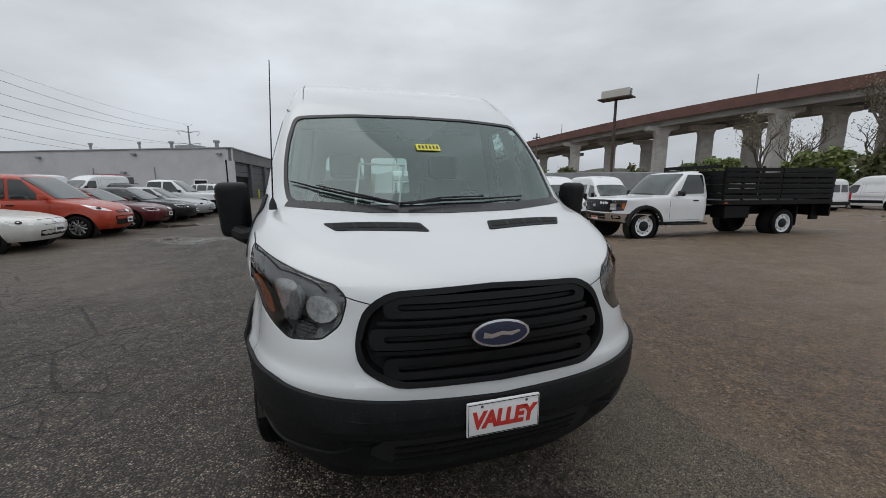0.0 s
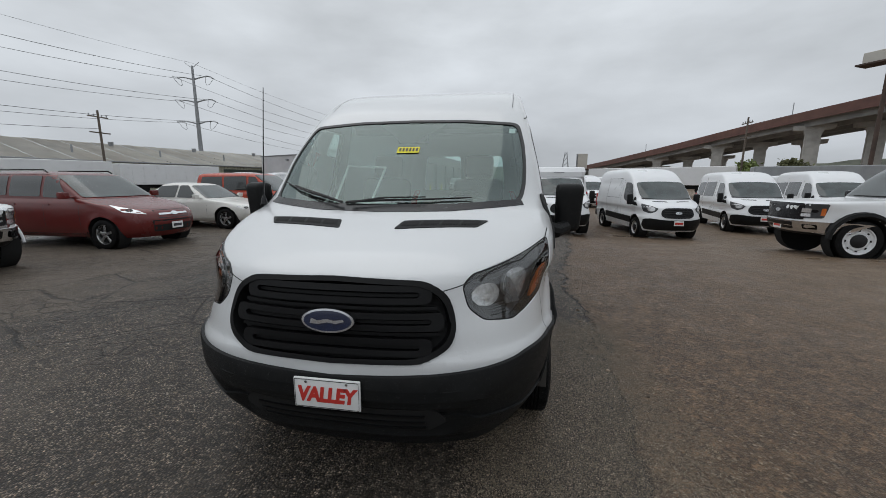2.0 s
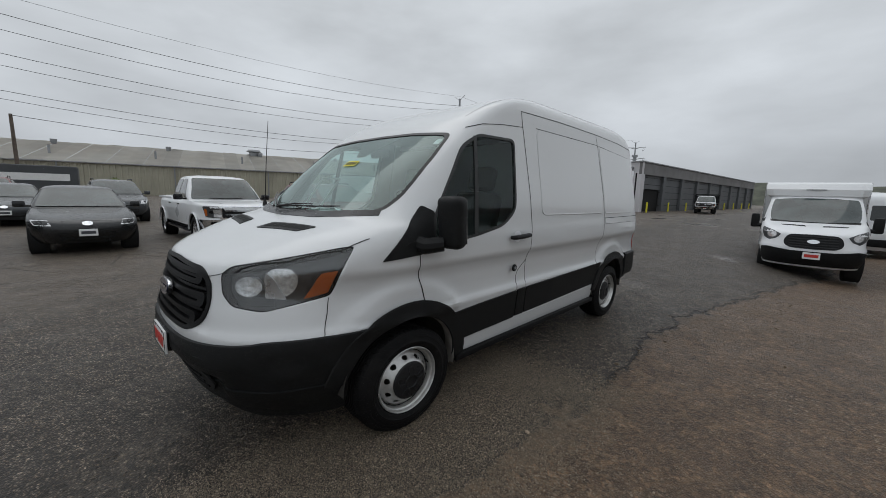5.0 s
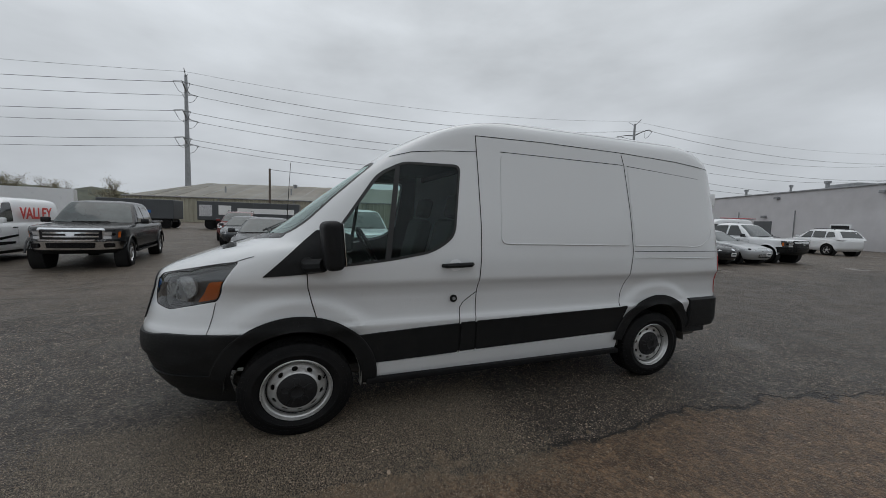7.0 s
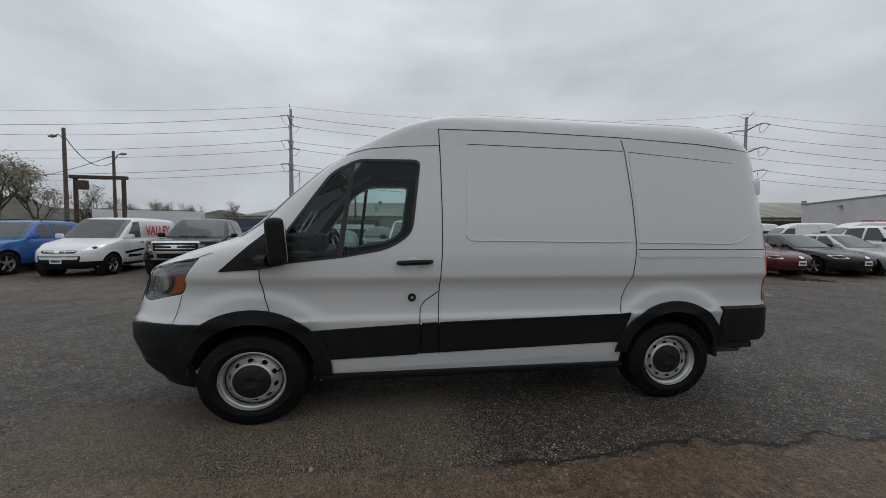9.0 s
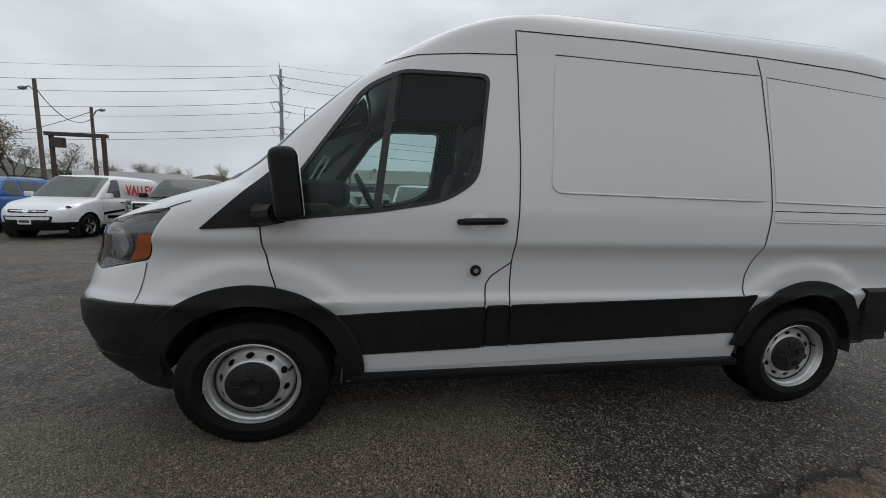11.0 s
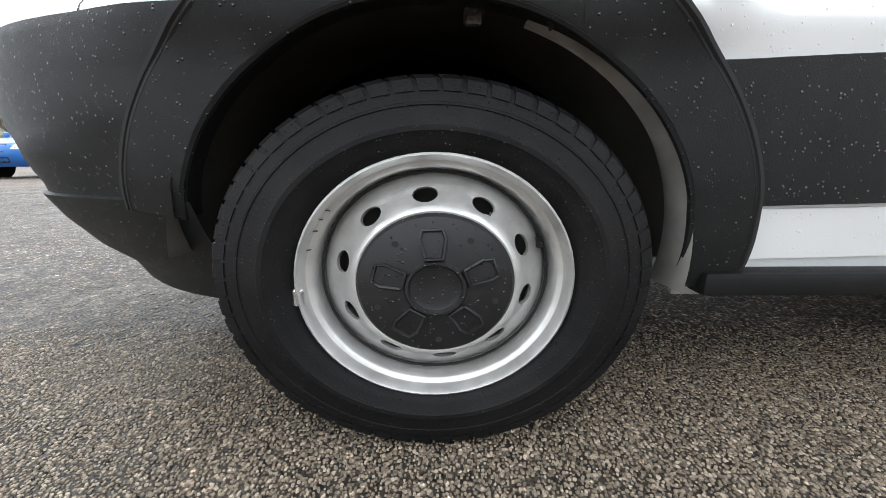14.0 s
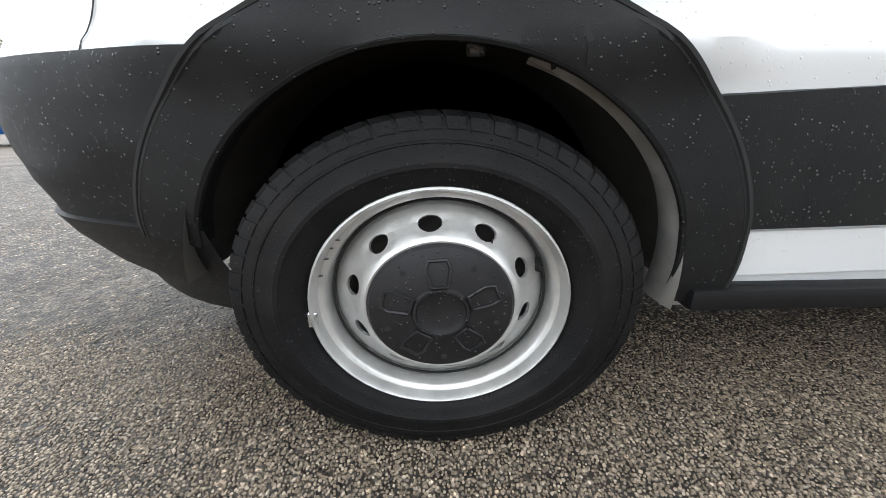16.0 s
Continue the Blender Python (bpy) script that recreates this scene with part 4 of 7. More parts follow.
        hole = rounded([(-hw + .05, zc - .012), (hw - .05, zc - .012), (hw - .04, zc), (hw - .05, zc + .012), (-hw + .05, zc + .012), (-hw + .04, zc)], .008, 2)
        part("grille_bar", patch(tree, FRONT, loop, 0.004, 0.035, 0.06, hole=hole), GRILLEBLACK, van)
    for zc, hw in ((1.042, .40), (.987, .45), (.932, .45), (.880, .46), (.828, .40)):
        part("grille_slat", patch(tree, FRONT, [(-hw, zc - .007), (hw, zc - .007), (hw, zc + .007), (-hw, zc + .007)], -0.014, 0.02, 0.08), GRILLEBLACK, van)
    badge = part("badge", patch(tree, FRONT, ellipse(0, .935, .115, .048, 32), 0.034, 0.022, 0.03), CHROME, van, "oval badge with a bright rim")
    part("badge_face", patch(tree, FRONT, ellipse(0, .935, .105, .040, 32), 0.037, 0.004, 0.03), BLUEOVAL, badge, "dark blue oval")
    part("badge_script", patch(tree, FRONT, [(-.075, .925), (-.04, .922), (.0, .93), (.04, .926), (.075, .935), (.07, .944), (.03, .938), (.0, .944), (-.04, .936), (-.07, .945)], 0.040, 0, 0.03), CHROME, badge)
    # bumper

    def nose(a, z):
        """A place on the nose by its share of the way from one side to the other, and its height."""
        ang = (a - 0.5) * math.pi
        d = Vector((math.sin(ang), -math.cos(ang) * 1.1, 0)).normalized()
        hit, no, _, _ = tree.ray_cast(Vector((0, 0.0, z)) + d * 5, -d)
        return hit, no

    bb = bmesh.new()
    prof = [(.775, .000), (.772, .014), (.755, .020), (.70, .022), (.65, .024), (.60, .024), (.585, .019), (.55, .018), (.50, .010), (.484, .012), (.48, .022), (.43, .016), (.36, .004), (.31, -.012), (.262, -.03)]
    top_of = lambda a: .762 - .062 * max(0, 1 - abs(a - .5) / .27) ** 0.6
    rows = []
    def reach(z):
        """The share of the way round at which the bumper ends: under the arch trim, with a longer lower lip."""
        if z < .482:
            return .882
        y_end = .53 * math.sqrt(max(0, 1 - ((z - .385) / .4717) ** 2)) - .03
        return .5 + math.atan(1.1 * .985 / y_end) / math.pi
    for k in range(61):
        row = []
        for z, o in prof:
            a = .5 + (reach(z) - .5) * (k / 30 - 1)
            zz = z
            if z > .69:
                zz = z + (top_of(a) - .775)
            hit, no = nose(a, max(zz, .305))
            hit.z = zz
            o2 = o
            mid = abs(a - .5)
            if .36 < z < .59 and mid < .19 + (z - .36) * .12:
                o2 = o - .05 * min(1, (.19 + (z - .36) * .12 - mid) / .025) * (1 if z < .53 else 0.35)
            elif z < .59:
                o2 = o + .012 * max(0, 1 - abs(mid - .25 - (z - .36) * .2) / .05)
            row.append(bb.verts.new(hit + Vector((no.x, no.y, 0)).normalized() * o2))
        rows.append(row)
    for a, b in zip(rows, rows[1:]):
        for i in range(len(prof) - 1):
            bb.faces.new((a[i], b[i], b[i + 1], a[i + 1]))
    bmesh.ops.recalc_face_normals(bb, faces=bb.faces[:])
    intake = rounded([(-.40, .375), (.40, .375), (.50, .455), (.44, .535), (-.44, .535), (-.50, .455)], .03, 3)
    part("lower_intake", patch(tree, FRONT, intake, -0.012, 0.012, 0.06), NEAR_BLACK, van, "black lower air intake")
    for z in (.405, .445, .485):
        part("intake_bar", patch(tree, FRONT, [(-.40, z), (.40, z), (.40, z + .012), (-.40, z + .012)], -0.006, 0.012, 0.06), GRILLEBLACK, van)
    part("front_bumper", bb, PLASTIC, van, "black textured plastic bumper", smooth=28)
    # licence plate carrier and plate
    hit, no = nose(.5, .62)
    fw = hit.y - .045
    part("plate_holder", box((-.145, fw + .012, .575), (.145, fw + .05, .69), .008), GLOSSBLACK, van)
    plate = part("front_plate", box((-.148, fw - .001, .562), (.148, fw + .012, .698), .006, 2), PLATEW, van, "white dealer plate with red slanted capitals")
    part("plate_edge", tube([(-.142, fw - .002, .568), (.142, fw - .002, .568), (.142, fw - .002, .692), (-.142, fw - .002, .692), (-.142, fw - .002, .568)], .0016, 4), NEAR_BLACK, plate)
    fc = bpy.data.curves.new("lettering", "FONT")
    fc.body, fc.size, fc.extrude, fc.offset, fc.shear = "VALLEY", .092, .0012, .0042, 0.16
    fc.align_x, fc.align_y = "CENTER", "CENTER"
    fc.space_character = 0.94
    txt = new("lettering", fc)
    txt.parent = plate
    txt.matrix_basis = Matrix.Translation((-.004, fw - .003, .625)) @ Matrix.Rotation(math.pi / 2, 4, "X") @ Matrix.Diagonal((.86, .98, 1, 1))
    fc.materials.append(PLATER)
    for x in (-.09, .09):
        part("plate_screw", tube([(x, fw - .004, .682), (x, fw + .004, .682)], .006, 8), CHROME, plate)
    # head lamps
    for s in (1, -1):
        fr = lamp_frames[s]
        lamp = new("headlamp")
        lamp.parent = van
        lamp["label"] = "clear headlamp with black housing and amber corner"
        part("housing", patch(tree, fr, lamps[s], -0.06, 0.01, 0.05), HOUSING, lamp)
        rim_poly = lamps[s]
        part("lamp_rim", patch(tree, fr, rim_poly, 0.000, 0.07, 0.06, hole=shrink(rim_poly, 0.005)), GLOSSBLACK, lamp)

        def at(x, y, z):
            p = fr.inverted() @ Vector((s * x, y, z))
            return (p.x, p.y)

        c1 = at(.79, -.71, 1.05)
        c2 = at(.665, -.825, 1.02)
        bowl = part("reflector", patch(tree, fr, ellipse(c1[0] + (.012 if s > 0 else -.012), c1[1], .088, .082, 22), -0.03, 0.02, 0.025), LENS, lamp, "bright faceted reflector")
        part("reflector", patch(tree, fr, ellipse(c2[0], c2[1] - .004, .078, .048, 20), -0.04, 0.02, 0.025), LENS, lamp)
        part("bulb_shield", patch(tree, fr, rounded([at(.745, -.76, .965), at(.82, -.68, .955), at(.775, -.73, 1.06), at(.745, -.755, 1.10)] if s > 0 else [at(.745, -.76, .965), at(.82, -.68, .955), at(.775, -.73, 1.06), at(.745, -.755, 1.10)][::-1], .012), -0.022, 0.012, 0.04), ALU, lamp)
        amber = [at(.875, -.62, .955), at(.930, -.51, .978), at(.940, -.44, 1.10), at(.908, -.515, 1.09)]
        if s < 0:
            amber = amber[::-1]
        part("side_marker", patch(tree, fr, rounded(amber, .01, 2), -0.012, 0.012, 0.04), ORANGE, lamp, "amber side marker")
        for k in range(5):
            z = .925 + k * .011
            part("lamp_rib", patch(tree, fr, [at(.66 + .01 * k, -.80, z), at(.76, -.72, z), at(.76, -.72, z + .004), at(.66 + .01 * k, -.80, z + .004)] if s > 0 else [at(.66 + .01 * k, -.80, z), at(.76, -.72, z), at(.76, -.72, z + .004), at(.66 + .01 * k, -.80, z + .004)][::-1], -0.05, 0.006, 0.06), NEAR_BLACK, lamp)
        cov = part("lens", patch(tree, fr, shrink(lamps[s], 0.004), -0.001, 0, 0.05), LAMPGLASS, lamp, "clear plastic lens")
        cov.visible_shadow = False

    # sides
    for s, fr in ((1, SIDE_L), (-1, SIDE_R)):
        door = new("front_door")
        door.parent = van
        gl = part("door_glass", patch(tree, fr, shrink(DOOR_GLASS, -0.006), -0.007, 0, 0.08), GLASS, door, "clear side glass")
        gl.visible_shadow = False
        part("window_seal", patch(tree, fr, DOOR_GLASS_EDGE, 0.0025, 0.008, 0.07, hole=shrink(DOOR_GLASS, 0.006)), SEAL, door, "black rubber window surround")
        part("door_lining", patch(tree, fr, [(.10, .92), (1.36, .92), (1.36, 2.12), (.80, 2.10), (.52, 1.93), (.10, 1.40)], -0.028, 0.004, 0.07, hole=DOOR_GLASS_EDGE), CABIN, door, "dark grey door lining")
        part("quarter_bar", patch(tree, fr, [(.585, 1.24), (.625, 1.245), (.71, 1.935), (.675, 1.935)], 0.001, 0.012, 0.08), SEAL, door)
        part("corner_trim", patch(tree, fr, TRIANGLE, 0.009, 0.012, 0.035), PLASTIC, van, "black corner trim")
        part("corner_rib", patch(tree, fr, [(-.05, 1.21), (.12, 1.235), (.12, 1.25), (-.02, 1.225)], 0.014, 0.006, 0.05), PLASTIC, van)
        seam_or_shade = lambda pts, wd=0.007: part("panel_gap_or_shade", ribbon(tree, fr, pts, wd, 0.002, 0.012), NEAR_BLACK, van, smooth=0)
        seam_or_shade([(.06, 1.145), (.066, 1.05), (.09, .95), (.125, .83), (.165, .73)])
        seam_or_shade([(1.335, 2.215), (1.345, 2.0), (1.355, 1.5), (1.35, 1.25), (1.335, 1.05), (1.33, .95), (1.325, .76), (1.335, .40)])
        seam_or_shade([(1.335, .975), (1.22, .895), (1.19, .85), (1.185, .76), (1.195, .40)])
        seam_or_shade([(.64, 1.99), (.80, 2.035), (1.05, 2.065), (1.34, 2.085)], 0.005)
        seam_or_shade([(2.87, 2.20), (2.90, 2.09), (2.93, 1.7), (2.94, 1.30), (2.90, 1.05), (2.84, .9), (2.82, .76)])
        seam_or_shade([(1.335, 2.215), (2.0, 2.225), (2.86, 2.215), (3.6, 2.19), (4.12, 2.15)], 0.006)
        seam_or_shade([(-.545, .735), (-.525, .80), (-.505, .87), (-.49, .955)], 0.004)
        # pressed panels
        def rounded_line(pts, r=0.07):
            out = [pts[0]]
            for a, p, b in zip(pts, pts[1:], pts[2:]):
                a, p, b = Vector(a), Vector(p), Vector(b)
                q0, q1 = p + (a - p).normalized() * r, p + (b - p).normalized() * r
                for k in range(6):
                    t = k / 5
                    c = q0 * (1 - t) ** 2 + p * 2 * t * (1 - t) + q1 * t * t
                    out.append((c.x, c.y))
            out.append(pts[-1])
            return out
        part("side_panel", patch(tree, fr, rounded([(1.53, 1.355), (2.90, 1.345), (2.885, 2.095), (1.56, 2.10)], [.07, .01, .01, .08], 5), 0.004, 0.004, 0.1), WHITE, van, "pressed white panel", smooth=30)
        part("side_panel", patch(tree, fr, rounded([(2.965, 1.345), (3.87, 1.335), (4.07, 1.44), (3.99, 2.03), (2.935, 2.09)], [.01, .06, .08, .07, .01], 5), 0.004, 0.004, 0.1), WHITE, van, "pressed white panel", smooth=30)
        def edge_bead(pts, r=.0065):
            line = rounded_line(pts)
            path = []
            for (u0, v0), (u1, v1) in zip(line, line[1:]):
                n = max(1, int(math.hypot(u1 - u0, v1 - v0) / .06))
                for k in range(n):
                    u, v = u0 + (u1 - u0) * k / n, v0 + (v1 - v0) * k / n
                    hit, no, _, _ = tree.ray_cast(fr @ Vector((u, v, 4)), fr.to_3x3() @ Vector((0, 0, -1)))
                    if hit:
                        path.append(hit + no * .001)
            return part("pressed_edge", tube(path, r, 6), WHITE, van, smooth=60)
        edge_bead([(1.55, 1.6), (1.53, 1.355), (2.90, 1.345)])
        edge_bead([(2.965, 1.345), (3.87, 1.335), (4.07, 1.44), (4.045, 1.6)])
        edge_bead([(2.965, 1.225), (4.2, 1.222)], .006)
        # dark ribbons painted for the shade along the pressed panels' upper edges
        seam_or_shade([(1.56, 2.104), (2.885, 2.10)], 0.006)
        seam_or_shade([(2.935, 2.094), (3.93, 2.035)], 0.006)
        part("slide_rail", patch(tree, fr, [(2.955, 1.235), (4.2, 1.235), (4.2, 1.285), (2.955, 1.285)], 0.004, 0.01, 0.1), WHITE, van, smooth=30)
        seam_or_shade([(2.955, 1.288), (4.2, 1.288)], 0.006)
        # black mouldings along the sides and round the arches
        mold = lambda pts, name="side_moulding", off=0.012: part(name, patch(tree, fr, pts, off, 0.02, 0.09), PLASTIC, van, "black plastic side moulding")
        part("moulding_base", patch(tree, fr, [(.52, .484), (2.83, .54), (2.86, .758), (1.3, .725), (.42, .69)], 0.005, 0.008, 0.09), GRILLEBLACK, van)
        mold(rounded([(.505, .478), (1.18, .495), (1.185, .73), (.80, .715), (.385, .695)], [.008, .008, .008, 0, .008], 2))
        mold(rounded([(1.20, .50), (1.325, .502), (1.32, .738), (1.20, .735)], .008, 2))
        mold(rounded([(1.34, .502), (2.85, .535), (2.90, .775), (2.82, .768), (1.335, .738)], [.012, .012, .012, 0, .012], 2))
        for cy, ri, ro in ((0.0, .434, .53), (3.30, .42, .505)):
            span = [math.pi * ((-.045 if cy == 0 else .055) + (.99 if cy == 0 else .90) * k / 72) for k in range(73)]
            o = [(cy + ro * math.cos(a), .385 + ro * math.sin(a) * (.875 if cy == 0 else .92)) for a in span]
            i = [(cy + ri * math.cos(a), .385 + ri * math.sin(a) * (.88 if cy == 0 else .94)) for a in span]
            ring = o + i[::-1]
            am = part("wheel_arch_trim", patch(tree, fr, ring, 0.028, 0.06, 0.03, straight=True), PLASTIC, van, "black wheel arch trim")
            def along(poly, off):
                path = []
                for u, v in poly:
                    hit, no, _, _ = tree.ray_cast(fr @ Vector((u, v, 4)), fr.to_3x3() @ Vector((0, 0, -1)))
                    if hit:
                        path.append(hit + Vector((s * off, 0, 0)))
                return path
            part("trim_lip", tube(along(i, .020), .0075, 8), PLASTIC, am)
            part("trim_edge", tube(along(o, .0205), .0078, 8), PLASTIC, am)
            part("trim_groove", tube(along([(cy + (u - cy) * 1.018, .385 + (v - .385) * 1.018) for u, v in o], .0225), .0065, 6), NEAR_BLACK, am)
            part("arch_liner", arch_liner(cy, s), LINER, van)
            if cy == 0:
                part("arch_gap", ribbon(tree, fr, [(.185, .795), (.20, .765), (.205, .745)], 0.008, 0.0275), NEAR_BLACK, am, smooth=0)
                part("liner_bracket", box((min(s * .80, s * .82), -.385, .455), (max(s * .80, s * .82), -.345, .475), .003), PLATEW, van)
                part("liner_clip", box((min(s * .93, s * .95), .045, .755), (max(s * .93, s * .95), .075, .78), .004), ALU, van)
                fl = bmesh.new()
                rows2 = []
                for k in range(24):
                    wide = .012 + .09 * (1 - k / 23)
                    a = math.pi * (-.05 + .45 * k / 23)
                    rr = .434
                    rows2.append([fl.verts.new((s * x, cy + rr * math.cos(a) * q, .385 + rr * math.sin(a) * q * .88)) for x, q in ((.99, 1), (.975, .985), (.99 - wide * .6, .975), (.99 - wide, 1.0))])
                for a, b in zip(rows2, rows2[1:]):
                    for k in range(3):
                        fl.faces.new((a[k], a[k + 1], b[k + 1], b[k]))
                bmesh.ops.solidify(fl, geom=fl.faces[:], thickness=0.004)
                part("arch_flange", fl, MUD, van, "grey flange inside the wheel arch")
        part("sill", patch(tree, fr, [(.50, .378), (2.79, .43), (2.82, .515), (.485, .470)], 0.006, 0.01, 0.1), WHITE, van, "white sill panel")
        part("step_bar", box((min(s * .93, s * .985), .47, .315), (max(s * .93, s * .985), 2.86, .36), .012, 2), GRILLEBLACK, van, "black sill step")
        # handle, lock
        hd = part("door_handle", tube([(s * 1.028, 1.02, 1.188), (s * 1.062, 1.045, 1.19), (s * 1.068, 1.15, 1.194), (s * 1.062, 1.245, 1.197), (s * 1.03, 1.27, 1.197)], [.014, .018, .019, .018, .014], 8), PLASTIC, door, "black pull handle")
        part("handle_cup", patch(tree, fr, ellipse(1.13, 1.19, .055, .045, 20), 0.0015, 0, 0.03), WHITE2, door)
        part("lock_plate", lathe([(.03, .0), (.03, .008), (.026, .012), (.0, .013)], 20, Matrix.Translation((s * 1.002, 1.125, .93)) @ (Matrix() if s > 0 else Matrix.Rotation(math.pi, 4, "Z"))), PLASTIC, door)
        part("lock_cylinder", lathe([(.013, .013), (.012, .019), (.0, .019)], 12, Matrix.Translation((s * 1.002, 1.125, .93)) @ (Matrix() if s > 0 else Matrix.Rotation(math.pi, 4, "Z"))), GALV, door)
        # mirror
        mir = new("door_mirror")
        mir.parent = van
        mir["label"] = "tall black door mirror"
        mb = bmesh.new()
        add_box(mb, (-.088, -.07, -.16), (.088, .045, .16), .052, 5)
        for v in mb.verts:
            k = (v.co.z + .165) / .33
            v.co.x *= .88 + .14 * k
            if v.co.y < 0:
                v.co.y *= .75 + .35 * math.cos(v.co.x * 9)
        mm = Matrix.Translation((s * 1.14, .225, 1.345)) @ Matrix.Rotation(radians(12 * s), 4, "Z") @ Matrix.Rotation(radians(5), 4, "X")
        for v in mb.verts:
            v.co = mm @ v.co
        part("mirror_housing", mb, PLASTIC, mir)
        part("mirror_arm", tube([(s * .985, .06, 1.215), (s * 1.05, .075, 1.20), (s * 1.12, .16, 1.215)], [.055, .05, .045], 10), PLASTIC, mir)
        part("mirror_glass", box((-.068, .0445, -.14), (.068, .050, .14), .02, 2, mm), CHROME, mir)
        # tail lamp
        part("tail_lamp", patch(tree, fr, rounded([(4.215, .83), (4.30, .83), (4.315, 1.36), (4.265, 1.36), (4.22, 1.2)], .02, 2), 0.006, 0.02, 0.06), RED, van, "tall red tail lamp")
    rb = bmesh.new()
    plan = rounded([(-1.014, 3.765), (1.014, 3.765), (.985, 4.31), (-.985, 4.31)], [.01, .01, .2, .2], 8)
    low_ring = [rb.verts.new((x * .985, y - .02, .50)) for x, y in plan]
    mid_ring = [rb.verts.new((x, y, .56)) for x, y in plan]
    top_ring = [rb.verts.new((x, y, .785)) for x, y in plan]
    lip_ring = [rb.verts.new((x * .985, y - .012, .803)) for x, y in plan]
    for a, b in ((low_ring, mid_ring), (mid_ring, top_ring), (top_ring, lip_ring)):
        for i in range(len(plan)):
            j = (i + 1) % len(plan)
            rb.faces.new((a[i], a[j], b[j], b[i]))
    rb.faces.new(lip_ring); rb.faces.new(low_ring[::-1])
    bmesh.ops.recalc_face_normals(rb, faces=rb.faces[:])
    part("rear_bumper", rb, PLASTIC, van)
    for poly in ([(.06, 1.36), (.72, 1.36), (.66, 1.95), (.06, 1.95)], [(-.72, 1.36), (-.06, 1.36), (-.06, 1.95), (-.66, 1.95)]):
        q = part("rear_glass", patch(tree, REAR, rounded(poly, .06), -0.006, 0, 0.1), GLASS, van)
        q.visible_shadow = False
    part("rear_hinge", box((.80, 4.08, 1.77), (.868, 4.225, 1.90), .012, 2), WHITE2, van)
    # wheels
    for cy in WHEELS:
        for s in (1, -1):
            steel_wheel(van, 0.905 if cy == 0 else 0.875, cy, s, 0.012 if cy == 0 else -0.03, fine=(s > 0))
    # aerial on the passenger side
    part("aerial_base", lathe([(.022, 0), (.018, .03), (.006, .06), (0, .06)], 12, Matrix.Translation((-.885, -.12, 1.36)) @ Matrix.Rotation(-math.pi / 2, 4, "Y")), GLOSSBLACK, van)
    part("aerial", tube([(-.885, -.12, 1.38), (-.872, -.10, 1.75), (-.858, -.075, 2.11)], [.0045, .0035, .0025], 6), GLOSSBLACK, van, "long whip aerial")
    # cabin
    part("dashboard", box((-.90, -.12, .95), (.90, .38, 1.26), .08, 3), CABIN, van, "dark dashboard")
    part("dash_cowl", box((-.88, -.22, 1.20), (.88, .22, 1.32), .05, 3), CABIN, van)
    part("instrument_hood", box((.22, .12, 1.24), (.62, .42, 1.40), .06, 3), CABIN, van)
    sw = bmesh.new()
    mw = Matrix.Translation((.42, .56, 1.27)) @ Matrix.Rotation(radians(28), 4, "X")
    ring = [mw @ Vector((.19 * math.cos(a), 0, .19 * math.sin(a))) for a in (2 * math.pi * k / 28 for k in range(29))]
    add_tube(sw, ring, .016, 8)
    for a in (0.1, math.pi - 0.1, -math.pi / 2):
        add_tube(sw, [mw @ Vector((0, 0.02, 0)), mw @ Vector((.185 * math.cos(a), 0, .185 * math.sin(a)))], .016, 6)
    part("steering_wheel", sw, GLOSSBLACK, van)
    for x in (.46, -.46):
        seat = new("seat")
        seat.parent = van
        part("seat_base", box((x - .25, .62, .78), (x + .25, 1.15, .98), .07, 3), SEAT, seat)
        part("seat_back", box((x - .24, -.08, 0), (x + .24, .08, .62), .07, 3, Matrix.Translation((0, 1.16, .93)) @ Matrix.Rotation(radians(-14), 4, "X")), SEAT, seat)
        part("headrest", box((x - .14, -.05, .64), (x + .14, .06, .86), .05, 3, Matrix.Translation((0, 1.16, .93)) @ Matrix.Rotation(radians(-14), 4, "X")), SEAT, seat)
    part("cabin_mirror", box((-.12, .50, 1.80), (.12, .53, 1.87), .015, 2), GLOSSBLACK, van)
    part("bulkhead", box((-.84, 1.42, 1.98), (.84, 1.45, 2.25), .01), CABIN, van)
    part("cargo_lining", box((-.88, 1.45, .40), (.88, 4.2, .46), .01), CABIN, van)
    part("headliner", box((-.78, .75, 2.03), (.78, 1.6, 2.06), .01), CABIN, van)
    return van


cargo_van = build_van()
# four thin white bars standing behind the windscreen
sign = thing("white_outline", "thin white four-sided outline behind the windscreen", "frame")
part("outline_bar", tube([(-.46, .02, 1.335), (-.41, .20, 1.62), (-.13, .20, 1.61), (-.20, .02, 1.335), (-.46, .02, 1.335)], .009, 6), PLATEW, sign)
papers = tagged(finish("paper_sheet", box((-.17, -.10, -.002), (.17, .10, .002), 0, 1, Matrix.Translation((-.20, .02, 1.348)) @ Matrix.Rotation(radians(12), 4, "X") @ Matrix.Rotation(radians(-8), 4, "Z")), PAPER), "loose white papers lying on the dashboard", "paper")


# ---- parked vehicles ----
PAINTS = {}


def paint(name, rgb, rough=0.25, metal=0.0):
    if name not in PAINTS:
        PAINTS[name] = material(name, rgb, rough, metal, vary=0.06, scale=2.5, coat=0.2, dirt=tuple(0.7 * c + 0.015 for c in rgb), dirt_amount=0.25)
    return PAINTS[name]


SHARED = {}


